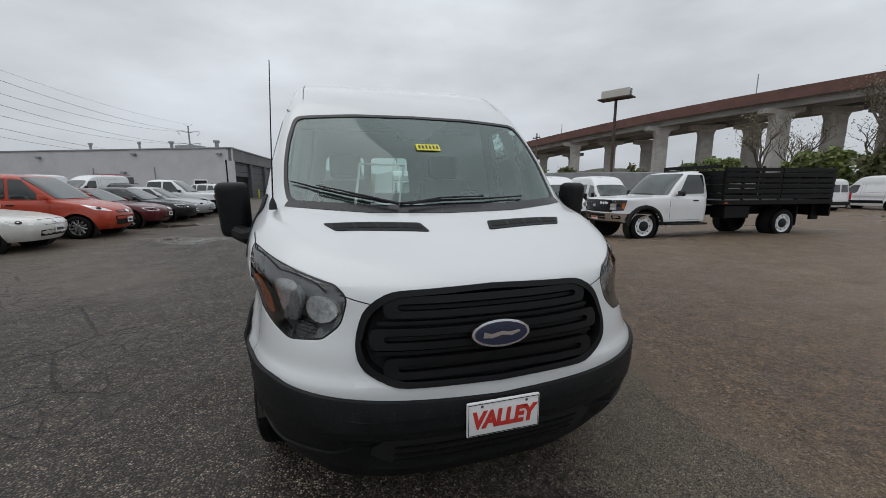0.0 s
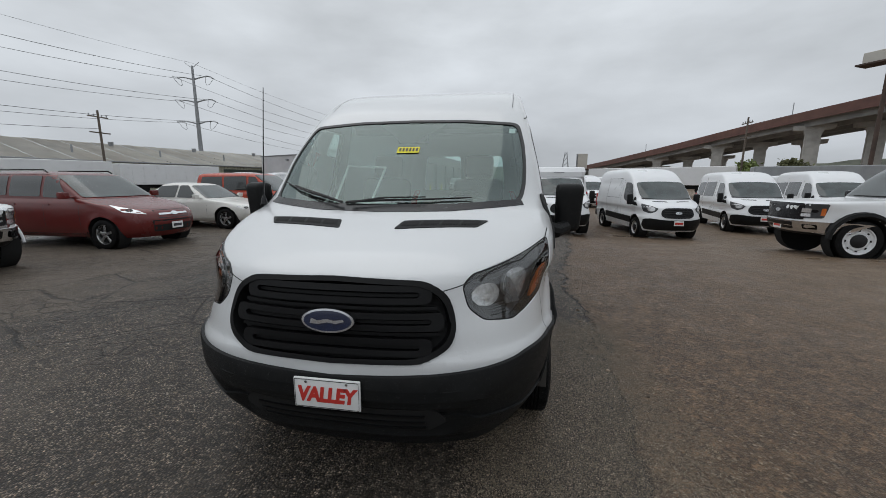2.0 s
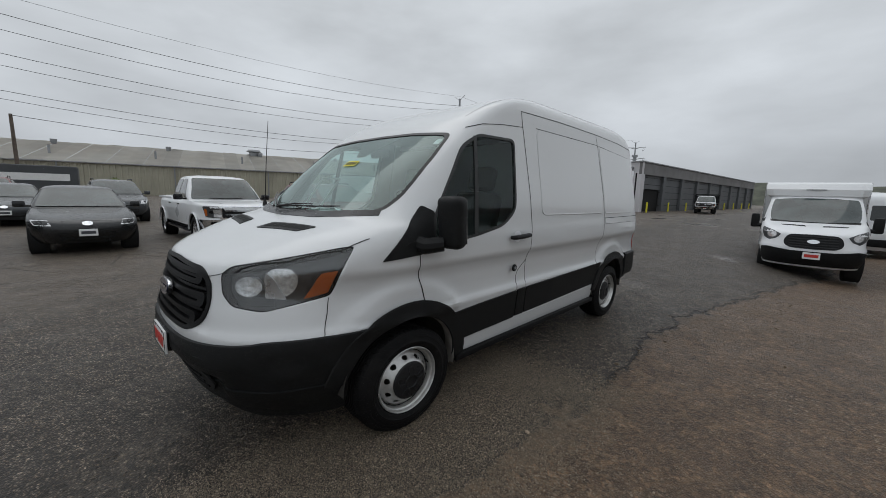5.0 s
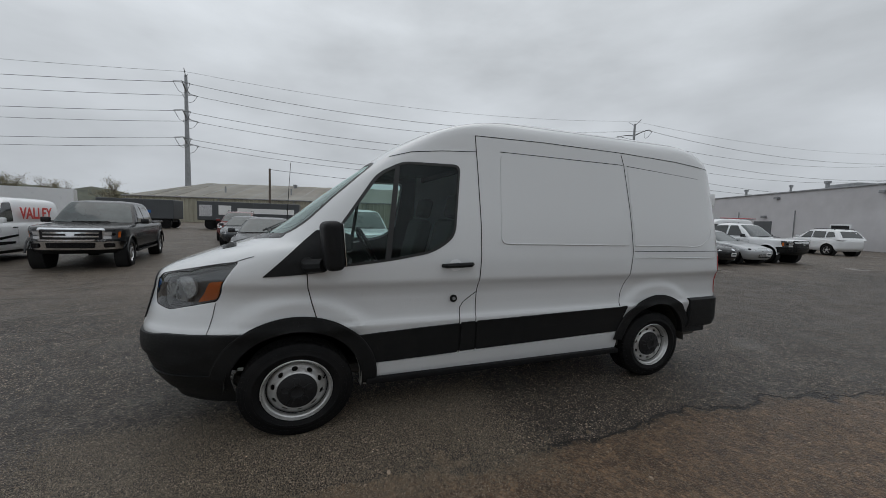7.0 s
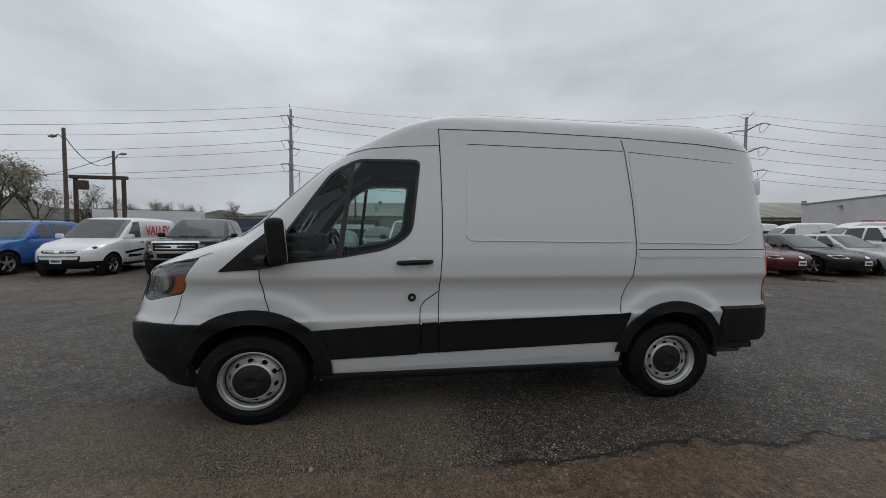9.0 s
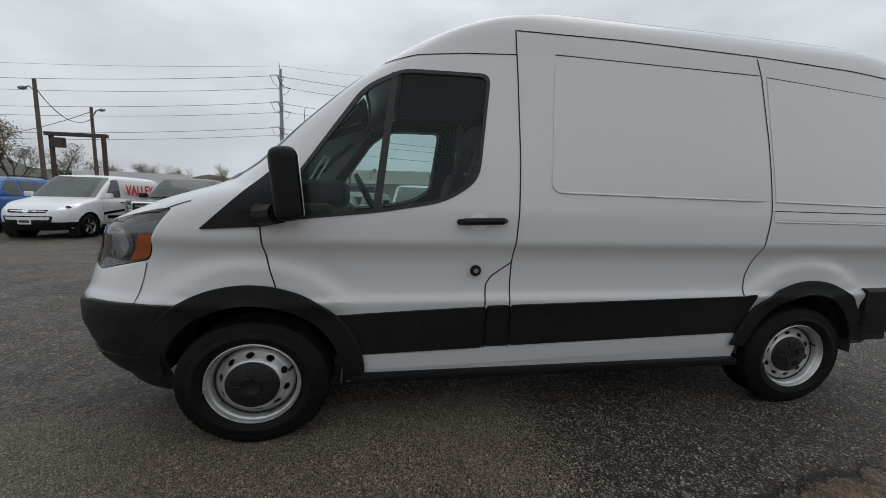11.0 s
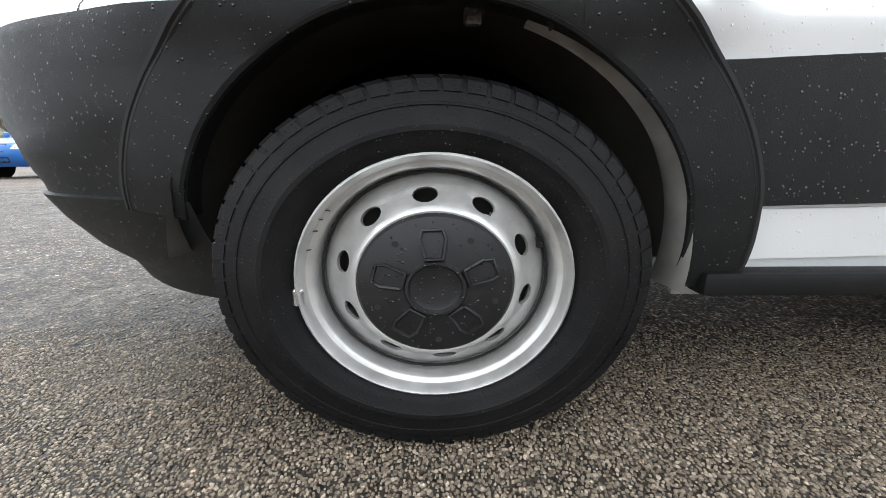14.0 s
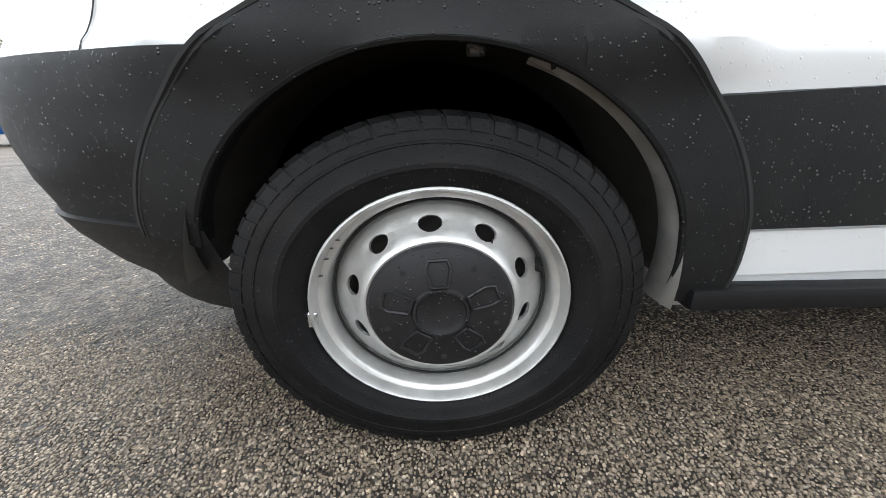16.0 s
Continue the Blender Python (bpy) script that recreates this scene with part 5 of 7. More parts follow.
def shared(key, make, mat, smooth=35):
    if key not in SHARED:
        bm = make()
        me = bpy.data.meshes.new(key.split("|")[0])
        bm.to_mesh(me)
        bm.free()
        me.materials.append(mat)
        for p in me.polygons:
            p.use_smooth = bool(smooth)
        if smooth:
            me.set_sharp_from_angle(angle=radians(smooth))
        SHARED[key] = me
    return SHARED[key]


def put(name, me, parent, m=None):
    ob = new(name, me)
    ob.parent = parent
    if m is not None:
        ob.matrix_basis = m
    return ob


def alloy_bm(R, spokes):
    bm = bmesh.new()
    add_lathe(bm, [(R * .70, .06), (R * .70, .085), (R * .66, .088), (R * .63, .07), (R * .6, .0)], 28)
    for k in range(spokes):
        a = 2 * math.pi * k / spokes
        rot = Matrix.Rotation(a, 4, "X")
        add_box(bm, (.055, -R * .085, R * .1), (.08, R * .085, R * .66), .008, 1, rot)
    add_lathe(bm, [(R * .2, .05), (R * .2, .085), (R * .12, .092), (0, .092)], 16)
    return bm


def tyre_bm(R, w):
    return lathe([(R * .66, w * .42), (R * .70, w * .5), (R * .85, w * .52), (R * .95, w * .45), (R, w * .3), (R, -w * .3), (R * .95, -w * .45), (R * .7, -w * .5), (R * .6, -w * .4)], 32)


def car_wheel(parent, x, y, R, w=0.22, style="alloy5"):
    side = 1 if x > 0 else -1
    hub = new("wheel")
    hub.parent = parent
    hub.matrix_basis = Matrix.Translation((x, y, R)) @ (Matrix.Rotation(math.pi, 4, "Z") if side < 0 else Matrix())
    put("tyre", shared(f"tyre|{R:.3f}{w:.2f}", lambda: tyre_bm(R, w), RUBBER), hub)
    if style.startswith("alloy"):
        n = int(style[5:])
        put("rim", shared(f"rim|{R:.3f}{n}", lambda: alloy_bm(R, n), ALU), hub)
        put("brake", shared(f"brake|{R:.3f}", lambda: lathe([(R * .6, .03), (0, .03)], 20), NEAR_BLACK), hub)
    else:
        put("rim", shared(f"rim_steel|{R:.3f}", lambda: lathe([(R * .66, .07), (R * .68, .10), (R * .64, .10), (R * .6, .06), (R * .5, .05), (R * .42, .08), (R * .34, .08), (R * .3, .06), (0.0, .06)], 28), STEEL if style == "steel" else WHITE2), hub)
        for k in range(8):
            a = 2 * math.pi * k / 8
            put("hole", shared(f"hole|{R:.3f}", lambda: box((.064, -R * .05, -R * .035), (.072, R * .05, R * .035), .006), NEAR_BLACK), hub, Matrix.Translation((0, R * .5 * math.sin(a), R * .5 * math.cos(a))) @ Matrix.Rotation(-a, 4, "X"))
        put("hub_cap", shared(f"cap|{R:.3f}", lambda: lathe([(R * .34, .07), (R * .33, .10), (R * .2, .115), (0, .12)], 20), CAPB), hub)
    return hub


def car(name, label, category, body_mat, at, heading, W, belt, H, wb, R, nose, tail, cab, side_windows, style="alloy5", lamp=None, grille=None, intake=None, grille_mat=None, bed=None, rails=False, group="", bumper=None, plate=True, trim=None, lamp_mat=None, wt=None, mirror_mat=None, doors=(), z0=0.24, glass_mat=None, marks=None, chrome=None, truck=False):
    """A parked vehicle that faces -y before it is turned; its front axle stands at the origin."""
    th = thing(name, label, category, group)
    th.matrix_basis = Matrix.Translation((at[0], at[1], land(*at))) @ Matrix.Rotation(radians(heading), 4, "Z")
    wt = wt or W * .74
    half = curve_of([(z0, .87 * W), (z0 + .1, .95 * W), (.5, .99 * W), (belt - .28, W), (belt - .1, .98 * W), (belt, .93 * W)])
    fr = curve_of(nose)
    re = curve_of(tail)
    zs = [z0 + (belt - z0) * k / 15 for k in range(11)] + [belt - (belt - z0) * 4 / 15 * (1 - k / 9) for k in range(10)]
    zs = sorted(set(round(z, 4) for z in zs))
    arcs = [(0.0, R + .065), (wb, R + .065)]

    def bulge(y, z):
        out = 0
        for cy, r in arcs:
            d = math.hypot(y - cy, z - R)
            out += .02 * max(0, 1 - abs(d - r) / .1)
        return out

    bm = shell(half, fr, lambda z: max(.12, fr(z) + .35), lambda z: 2.7 + max(0, (z - belt + .25)) * 4, re, lambda z: min(wb - .1, re(z) - .3), lambda z: 3.2, zs, 12, 22, 8, bulge)
    tree = skin_tree(bm)
    for f in (SIDE_L, SIDE_R):
        for cy, r in arcs:
            cut(bm, f, arch(cy, r, z0 - .05, 12, R), facing=.05)
    part("body", bm, body_mat, th, smooth=40)
    part("underbody", box((-.72 * W, nose[1][1] * .6, z0 + .02), (.72 * W, tail[1][1] * .9, z0 + .30), .03), NEAR_BLACK, th)
    # cabin
    yb0, yb1, yt0, yt1 = cab
    gh = curve_of([(belt - .06, .935 * W), (belt, .93 * W), (H - .16, wt + .02), (H - .09, wt - .02), (H - .03, wt * .82), (H, wt * .45)])
    gf = curve_of([(belt - .06, yb0 - .06), (H - .13, yt0), (H - .06, yt0 + .13), (H - .02, yt0 + .45), (H, yt0 + .75)])
    gr = curve_of([(belt - .06, yb1 + .02), (H - .13, yt1), (H - .06, yt1 - .07), (H - .02, yt1 - .3), (H, yt1 - .55)])
    gz = [belt - .06 + (H - .14 - belt + .06) * k / 7 for k in range(8)] + [H - .11, H - .08, H - .05, H - .03, H - .015, H]
    gb = shell(gh, gf, lambda z: gf(z) + .3, lambda z: 4.5, gr, lambda z: gr(z) - .25, lambda z: 4.5, gz, 10, 10, 7)
    gtree = skin_tree(gb)
    part("cabin", gb, body_mat, th, smooth=40)
    gm = glass_mat or PALEGLASS
    bw, tw = .86 * W, wt - .06
    part("windscreen", patch(gtree, FRONT, rounded([(-bw, belt + .03), (bw, belt + .03), (tw, H - .10), (-tw, H - .10)], .05, 3), .014, 0, .06), gm, th)
    part("rear_window", patch(gtree, REAR, rounded([(-bw * .85, belt + .08), (bw * .85, belt + .08), (tw * .9, H - .14), (-tw * .9, H - .14)], .05, 3), .004, 0, .15), DARKGLASS, th)
    for f in (SIDE_L, SIDE_R):
        for poly in side_windows:
            part("side_window", patch(gtree, f, rounded(poly, .04, 2), .008, 0, .07), DARKGLASS, th)
        for y in doors:
            part("door_gap", ribbon(tree, f, [(y, belt - .03), (y + .01, .75), (y + .02, z0 + .12)], .008, .002, .1), NEAR_BLACK, th, smooth=0)
            part("handle", patch(tree, f, [(y + .78, belt - .14), (y + .95, belt - .14), (y + .95, belt - .11), (y + .78, belt - .11)], .02, .02, .1), trim or body_mat, th)
        part("sill", patch(tree, f, [(R + .2, z0 + .02), (wb - R - .2, z0 + .02), (wb - R - .2, z0 + .1), (R + .2, z0 + .1)], .006, .01, .3), PLASTIC if trim else body_mat, th)
    for s in (1, -1):
        for cy in (0, wb):
            car_wheel(th, s * (W - .115), cy, R, .23, style)
        for cy, r in arcs:
            wl_ = bmesh.new()
            add_lathe(wl_, [(r, .0), (r, -.28), (0.02, -.3)], 20, Matrix.Translation((s * (W - .02), cy, R)) @ (Matrix() if s > 0 else Matrix.Rotation(math.pi, 4, "Z")))
            part("wheel_well", wl_, NEAR_BLACK, th)
        f = corner_frame(s, 35)
        lp = lamp or [(.58, -.62, .62), (.86, -.40, .66), (.88, -.25, .78), (.60, -.55, .74)]
        pts = []
        for x, y, z in lp:
            q = f.inverted() @ Vector((s * x, y, z))
            pts.append((q.x, q.y))
        lampo = part("headlamp", patch(tree, f, rounded(pts if s > 0 else pts[::-1], .03, 2), .005, .02, .06), lamp_mat or LENS, th, "clear headlamp")
        cxy = (sum(p[0] for p in pts) / len(pts), sum(p[1] for p in pts) / len(pts))
        part("lamp_core", patch(tree, f, ellipse(cxy[0], cxy[1], .06, .035, 12), .008, 0, .05), GLOSSBLACK, lampo)
        my = yb0 + .32
        mz = belt + .07
        mb = box((min(s * (W + .01), s * (W + .21)), my - .05, mz - .06), (max(s * (W + .01), s * (W + .21)), my + .06, mz + .09), .035, 2)
        add_box(mb, (min(s * (W - .1), s * (W + .03)), my - .02, mz - .05), (max(s * (W - .1), s * (W + .03)), my + .03, mz - .01), .01)
        part("door_mirror", mb, mirror_mat or body_mat, th)
    if grille:
        g = part("grille", patch(tree, FRONT, rounded(grille, .03, 2), .006, .02, .1), grille_mat or GLOSSBLACK, th)
        zlo, zhi = min(p[1] for p in grille), max(p[1] for p in grille)
        hw = max(p[0] for p in grille) * .86
        for k in range(chrome or 0):
            zc = zlo + (zhi - zlo) * (k + 1) / ((chrome or 0) + 1)
            part("grille_bar", patch(tree, FRONT, [(-hw, zc - .018), (hw, zc - .018), (hw, zc + .018), (-hw, zc + .018)], .014, .02, .15), CHROME, g, "chrome bar")
        part("badge", patch(tree, FRONT, ellipse(0, (zlo + zhi) / 2, .085, .04, 16), .026, .02, .08), CHROME, th)
    if intake:
        part("lower_intake", patch(tree, FRONT, rounded(intake, .03, 2), .005, .01, .1), NEAR_BLACK, th)
    if bumper:
        part("front_bumper", patch(tree, FRONT, rounded(bumper[0], .03, 2), .03, .05, .1), bumper[1], th)
        for s in (1, -1):
            x = max(p[0] for p in bumper[0]) * .72
            zc = (bumper[0][0][1] + bumper[0][2][1]) / 2
            part("fog_lamp", patch(tree, FRONT, rounded([(s * x - .09, zc - .05), (s * x + .09, zc - .05), (s * x + .09, zc + .05), (s * x - .09, zc + .05)], .02, 2), .034, .01, .1), GLOSSBLACK, th)
    if plate:
        q = tree.ray_cast(Vector((0, -6, plate if isinstance(plate, float) else .48)), Vector((0, 1, 0)))[0]
        if q:
            pl = part("plate", box((-.15, q.y - .035, q.z - .075), (.15, q.y - .02, q.z + .075), .006), PLATEW, th)
            part("plate_bar", box((-.115, q.y - .038, q.z - .03), (.115, q.y - .034, q.z + .03), 0), INK if plate is True else PLATER, pl, smooth=0)
    if rails:
        for s in (1, -1):
            part("roof_rail", tube([(s * (wt - .06), yt0 + .35, H - .03), (s * (wt - .06), yt0 + .45, H + .03), (s * (wt - .06), yt1 - .35, H + .03), (s * (wt - .06), yt1 - .25, H - .04)], .018, 6), GLOSSBLACK, th)
    if bed:
        y0, y1 = bed
        part("bed_floor", box((-.78 * W, y0, belt + .004), (.78 * W, y1, belt + .02), .01), NEAR_BLACK, th)
        for s in (1, -1):
            part("bed_rail", box((min(s * .78 * W, s * .94 * W), y0 - .05, belt - .01), (max(s * .78 * W, s * .94 * W), y1 - .22, belt + .05), .02, 2), body_mat, th)
        part("tailgate", box((-.72 * W, y1 - .03, belt - .02), (.72 * W, y1 + .05, belt + .05), .02), body_mat, th)
    if truck:
        zlo, zhi = min(p[1] for p in grille), max(p[1] for p in grille)
        gw = max(p[0] for p in grille)
        part("grille_surround", patch(tree, FRONT, rounded([(-gw - .03, zlo - .03), (gw + .03, zlo - .03), (gw + .03, zhi + .025), (-gw - .03, zhi + .025)], .04, 2), .010, .02, .08, hole=rounded([(-gw + .02, zlo + .012), (gw - .02, zlo + .012), (gw - .02, zhi - .012), (-gw + .02, zhi - .012)], .03, 2)), CHROME if truck != "black" else GLOSSBLACK, th, "bright grille surround")
        part("valance", patch(tree, FRONT, rounded([(-.90 * W, z0 + .01), (.90 * W, z0 + .01), (.93 * W, bumper[0][0][1] + .01), (-.93 * W, bumper[0][0][1] + .01)], .03, 2), .016, .03, .08), PLASTIC, th, "black lower valance")
        part("bumper_middle", patch(tree, FRONT, rounded([(-.44, bumper[0][0][1] + .05), (.44, bumper[0][0][1] + .05), (.46, bumper[0][2][1] - .03), (-.46, bumper[0][2][1] - .03)], .02, 2), .036, .012, .08), GLOSSBLACK, th)
        for s in (1, -1):
            f = corner_frame(s, 35)
            zm = (zlo + zhi) / 2
            for x0_, x1_, za, zb, mt in ((.66, .80, zm - .02, zm + .07, LENS), (.66, .80, zm - .11, zm - .04, LENS), (.905, .945, zm - .08, zm + .08, ORANGE)):
                got = []
                for x_, z_ in ((x0_, za), (x1_, za), (x1_, zb), (x0_, zb)):
                    y_ = fr(z_) + .36 * max(0, (x_ / W - .55) / .45) ** 2
                    q = f.inverted() @ Vector((s * x_ * W, y_, z_))
                    got.append((q.x, q.y))
                part("lamp_unit", patch(tree, f, rounded(got if s > 0 else got[::-1], .012, 2), .011, .004, .05), mt, th)
            part("running_board", box((min(s * (W - .2), s * (W + .02)), R + .25, z0 - .06), (max(s * (W - .2), s * (W + .02)), min(wb - R - .25, tail[-1][1] - .1), z0), .02, 2), GLOSSBLACK, th, "black running board")
            # dark line painted for the shade along the hood's ridge
            part("hood_crease_shade", ribbon(tree, TOP, [(s * .52 * W, fr(belt - .05) + .12), (s * .60 * W, yb0 - .25)], .012, .002, .08), NEAR_BLACK, th, smooth=0)
            for cy, r in arcs:
                if cy > tail[-1][1]:
                    continue
                rim_ = [(s * (W + .012), cy + (r + .02) * math.cos(a), R + (r + .02) * math.sin(a)) for a in (math.pi * (.02 + .96 * k / 20) for k in range(21))]
                part("arch_lip", tube(rim_, .022, 6), body_mat, th)
            part("wiper", tube([(s * .1 - .35, yb0 - .01, belt + .055), (s * .1 + .25, yb0 + .005, belt + .06)], .012, 5), NEAR_BLACK, th)
    for spec in marks or ():
        fr_, poly, mt = spec
        part("marking", patch(tree, fr_, poly, .006, 0, .12), mt, th, smooth=0)
    return th


def sedan(label, body_mat, at, heading, shift=0.0, **kw):
    base = dict(W=.91, belt=.93, H=1.45, wb=2.78, R=.325,
                nose=[(.24, -.78), (.34, -.86), (.5, -.93), (.62, -.92), (.69, -.86), (.74, -.72), (.80, -.45), (.86, -.05), (.90, .30), (.93, .48)],
                tail=[(.24, 3.6), (.45, 3.82), (.7, 3.84), (.86, 3.80), (.93, 3.70)],
                cab=(.55, 3.35, 1.25, 2.55),
                side_windows=[[(.98, .97), (1.72, .98), (1.70, 1.36), (1.42, 1.36)], [(1.79, .98), (2.62, .99), (2.45, 1.33), (1.77, 1.365)]],
                grille=[(-.36, .60), (.36, .60), (.40, .72), (-.40, .72)], intake=[(-.42, .34), (.42, .34), (.46, .48), (-.46, .48)],
                lamp=[(.52, -.80, .62), (.80, -.55, .63), (.86, -.36, .74), (.60, -.68, .73)], doors=(.62, 1.75), plate=True)
    base.update(kw)
    return car("sedan", label, "sedan", body_mat, at, heading, group="cars in the row", **base)


def pickup(label, body_mat, at, heading, crew=True, **kw):
    y = 3.0 if crew else 2.62
    base = dict(W=.99, belt=1.15, H=1.83, wb=3.68, R=.39, z0=.42,
                nose=[(.42, -.74), (.52, -.88), (.66, -.95), (.9, -.945), (1.02, -.93), (1.075, -.88), (1.105, -.74), (1.12, -.35), (1.135, .1), (1.15, .5)],
                tail=[(.42, 4.5), (.6, 4.8), (1.0, 4.84), (1.15, 4.84)],
                cab=(.62, y, 1.22, y - .12), wt=.74,
                side_windows=[[(1.02, 1.21), (1.75, 1.21), (1.73, 1.71), (1.40, 1.71)], [(1.83, 1.22), (y - .12, 1.24), (y - .2, 1.69), (1.82, 1.71)]],
                grille=[(-.58, .77), (.58, .77), (.60, 1.04), (-.60, 1.04)], chrome=2,
                lamp=[(.62, -.86, .77), (.90, -.62, .79), (.93, -.55, 1.05), (.64, -.84, 1.05)], lamp_mat=HOUSING,
                bumper=([(-.92, .54), (.92, .54), (.95, .73), (-.95, .73)], CHROME),
                bed=(y + .1, 4.75), doors=(.72, 1.78), plate=False, style="alloy6", mirror_mat=GLOSSBLACK, trim=GLOSSBLACK, truck=True)
    base.update(kw)
    return car("pickup_truck", label, "pickup truck", body_mat, at, heading, group="cars in the row", **base)


def small_van(label, body_mat, at, heading, panel=False, **kw):
    base = dict(W=.92, belt=1.10, H=1.83, wb=3.06, R=.33,
                nose=[(.24, -.72), (.36, -.82), (.55, -.86), (.72, -.82), (.86, -.66), (.96, -.35), (1.04, .02), (1.10, .28)],
                tail=[(.24, 3.7), (.45, 3.90), (1.0, 3.92), (1.10, 3.91)], cab=(.32, 3.86, 1.12, 3.72), wt=.78,
                side_windows=[[(.72, 1.12), (1.45, 1.14), (1.43, 1.68), (1.16, 1.66)]] if panel else [[(.72, 1.12), (1.45, 1.14), (1.43, 1.68), (1.16, 1.66)], [(1.53, 1.15), (2.5, 1.16), (2.48, 1.68), (1.52, 1.69)], [(2.58, 1.17), (3.55, 1.2), (3.45, 1.66), (2.57, 1.68)]],
                grille=[(-.42, .70), (.42, .70), (.46, .78), (-.46, .78)], intake=[(-.5, .36), (.5, .36), (.55, .62), (-.55, .62)],
                lamp=[(.50, -.66, .76), (.82, -.40, .82), (.88, -.12, .98), (.60, -.50, .86)], doors=(.55, 1.5), trim=GLOSSBLACK)
    base.update(kw)
    return car("small_van", label, "van", body_mat, at, heading, group="cars in the row", **base)


def suv(label, body_mat, at, heading, **kw):
    base = dict(W=.93, belt=1.08, H=1.70, wb=2.75, R=.36, z0=.30,
                nose=[(.30, -.74), (.42, -.84), (.6, -.90), (.76, -.88), (.88, -.76), (.95, -.45), (1.02, .0), (1.08, .42)],
                tail=[(.30, 3.4), (.5, 3.62), (.9, 3.66), (1.08, 3.60)], cab=(.48, 3.55, 1.15, 3.15),
                side_windows=[[(.92, 1.11), (1.62, 1.12), (1.6, 1.56), (1.32, 1.56)], [(1.7, 1.13), (2.5, 1.14), (2.46, 1.55), (1.69, 1.57)], [(2.58, 1.15), (3.15, 1.2), (2.95, 1.52), (2.57, 1.54)]],
                grille=[(-.46, .66), (.46, .66), (.50, .86), (-.50, .86)], intake=[(-.5, .40), (.5, .40), (.52, .54), (-.52, .54)],
                lamp=[(.56, -.76, .74), (.82, -.50, .76), (.88, -.30, .90), (.62, -.64, .88)], doors=(.6, 1.66), rails=True)
    base.update(kw)
    return car("suv", label, "SUV", body_mat, at, heading, group="cars in the row", **base)


P_RED = paint("dark_red_paint", (0.13, 0.016, 0.014))
P_ORANGE = paint("orange_red_paint", (0.42, 0.05, 0.022))
P_BLUE = paint("blue_paint", (0.015, 0.11, 0.36))
P_BLACK = paint("black_paint", (0.012, 0.013, 0.014))
P_GREY = paint("dark_grey_paint", (0.05, 0.055, 0.06))
P_MAROON = paint("maroon_paint", (0.10, 0.012, 0.014))
P_SILVER = paint("silver_paint", (0.45, 0.46, 0.47), 0.3, 0.4)
P_CREAM = paint("cream_white_paint", (0.72, 0.71, 0.67))

# the row west of the lane, all nose out towards the lane
suv("blue compact SUV with alloy wheels parked nose out", P_BLUE, (-9.3, -11.3), 90)
dealer_van = small_van("white small panel van with red lettering and dark swirl stripes", WHITE2, (-9.3, -8.45), 90, panel=True, bumper=([(-.86, .26), (.86, .26), (.90, .46), (-.90, .46)], PLASTIC),
          marks=[(SIDE_L, [(.55, .62), (1.5, .72), (1.5, .78), (.55, .70)], GLOSSBLACK), (SIDE_L, [(.7, .50), (1.4, .52), (1.4, .58), (.7, .60)], GLOSSBLACK)])
lc = bpy.data.curves.new("lettering", "FONT")
lc.body, lc.size, lc.extrude, lc.offset = "VALLEY", .46, .002, .012
lc.align_x, lc.align_y = "LEFT", "CENTER"
lc.materials.append(PLATER)
side_text = new("lettering", lc)
side_text.parent = dealer_van
side_text.matrix_basis = Matrix.Translation((.925, 1.62, 1.36)) @ SIDE_L @ Matrix.Diagonal((.95, 1.0, 1, 1))
pickup("black crew cab pickup truck with chrome grille", P_BLACK, (-9.2, -5.35), 96)
sedan("black sedan with chrome grille wing parked nose out", P_BLACK, (-9.2, -1.0), 90, chrome=0)
pickup("white extended cab pickup truck with chrome bumper", WHITE2, (-8.2, 1.9), 90, crew=False)
small_van("dark red minivan with crossed chrome grille and roof rails", P_RED, (-8.0, 5.45), 90, H=1.72, W=.98, wb=3.08, rails=True,
          nose=[(.24, -.78), (.36, -.88), (.55, -.93), (.72, -.90), (.84, -.78), (.93, -.45), (1.02, .02), (1.10, .36)], cab=(.42, 3.9, 1.22, 3.6),
          side_windows=[[(.86, 1.12), (1.55, 1.14), (1.53, 1.60), (1.24, 1.58)], [(1.63, 1.15), (2.5, 1.16), (2.48, 1.61), (1.62, 1.61)], [(2.58, 1.17), (3.55, 1.2), (3.40, 1.58), (2.57, 1.61)]],
          grille=[(-.40, .66), (.40, .66), (.44, .84), (-.44, .84)], chrome=1, trim=None)
sedan("white sedan with dark tinted windows and alloy wheels", P_CREAM, (-8.0, 9.1), 90)
small_van("orange-red passenger van with alloy wheels", P_ORANGE, (-7.6, 11.7), 90, style="alloy10")
sedan("maroon sedan with black alloy wheels parked nose out", P_MAROON, (-7.5, 14.3), 90)
sedan("black sedan parked nose out in the row", P_BLACK, (-7.3, 16.6), 90)
sedan("silver compact sedan parked nose out in the row", P_SILVER, (-7.2, 18.7), 90, H=1.47, W=.87)
pickup("white extended cab pickup truck with black bumper", WHITE2, (-7.2, 21.2), 90, crew=False, bumper=([(-.92, .52), (.92, .52), (.95, .78), (-.95, .78)], PLASTIC), chrome=0, truck="black")
# second row behind
suv("dark grey SUV parked behind the pickups", P_GREY, (-17.5, 0.4), 90)
sedan("grey sedan parked behind the black sedan", P_GREY, (-17.0, -2.6), 90)
suv("dark SUV parked behind the blue one", P_BLACK, (-16.5, -12.5), 90)
suv("dark red SUV parked in the back row", P_RED, (-21.0, -3.4), 90)
sedan("dark green sedan in the back row", P_GREY, (-16.5, 12.5), 90)
suv("black SUV beside the wall", P_BLACK, (-15.6, 36.0), 75)
suv("white SUV seen from behind near the wall", WHITE2, (-12.4, 33.8), 250)


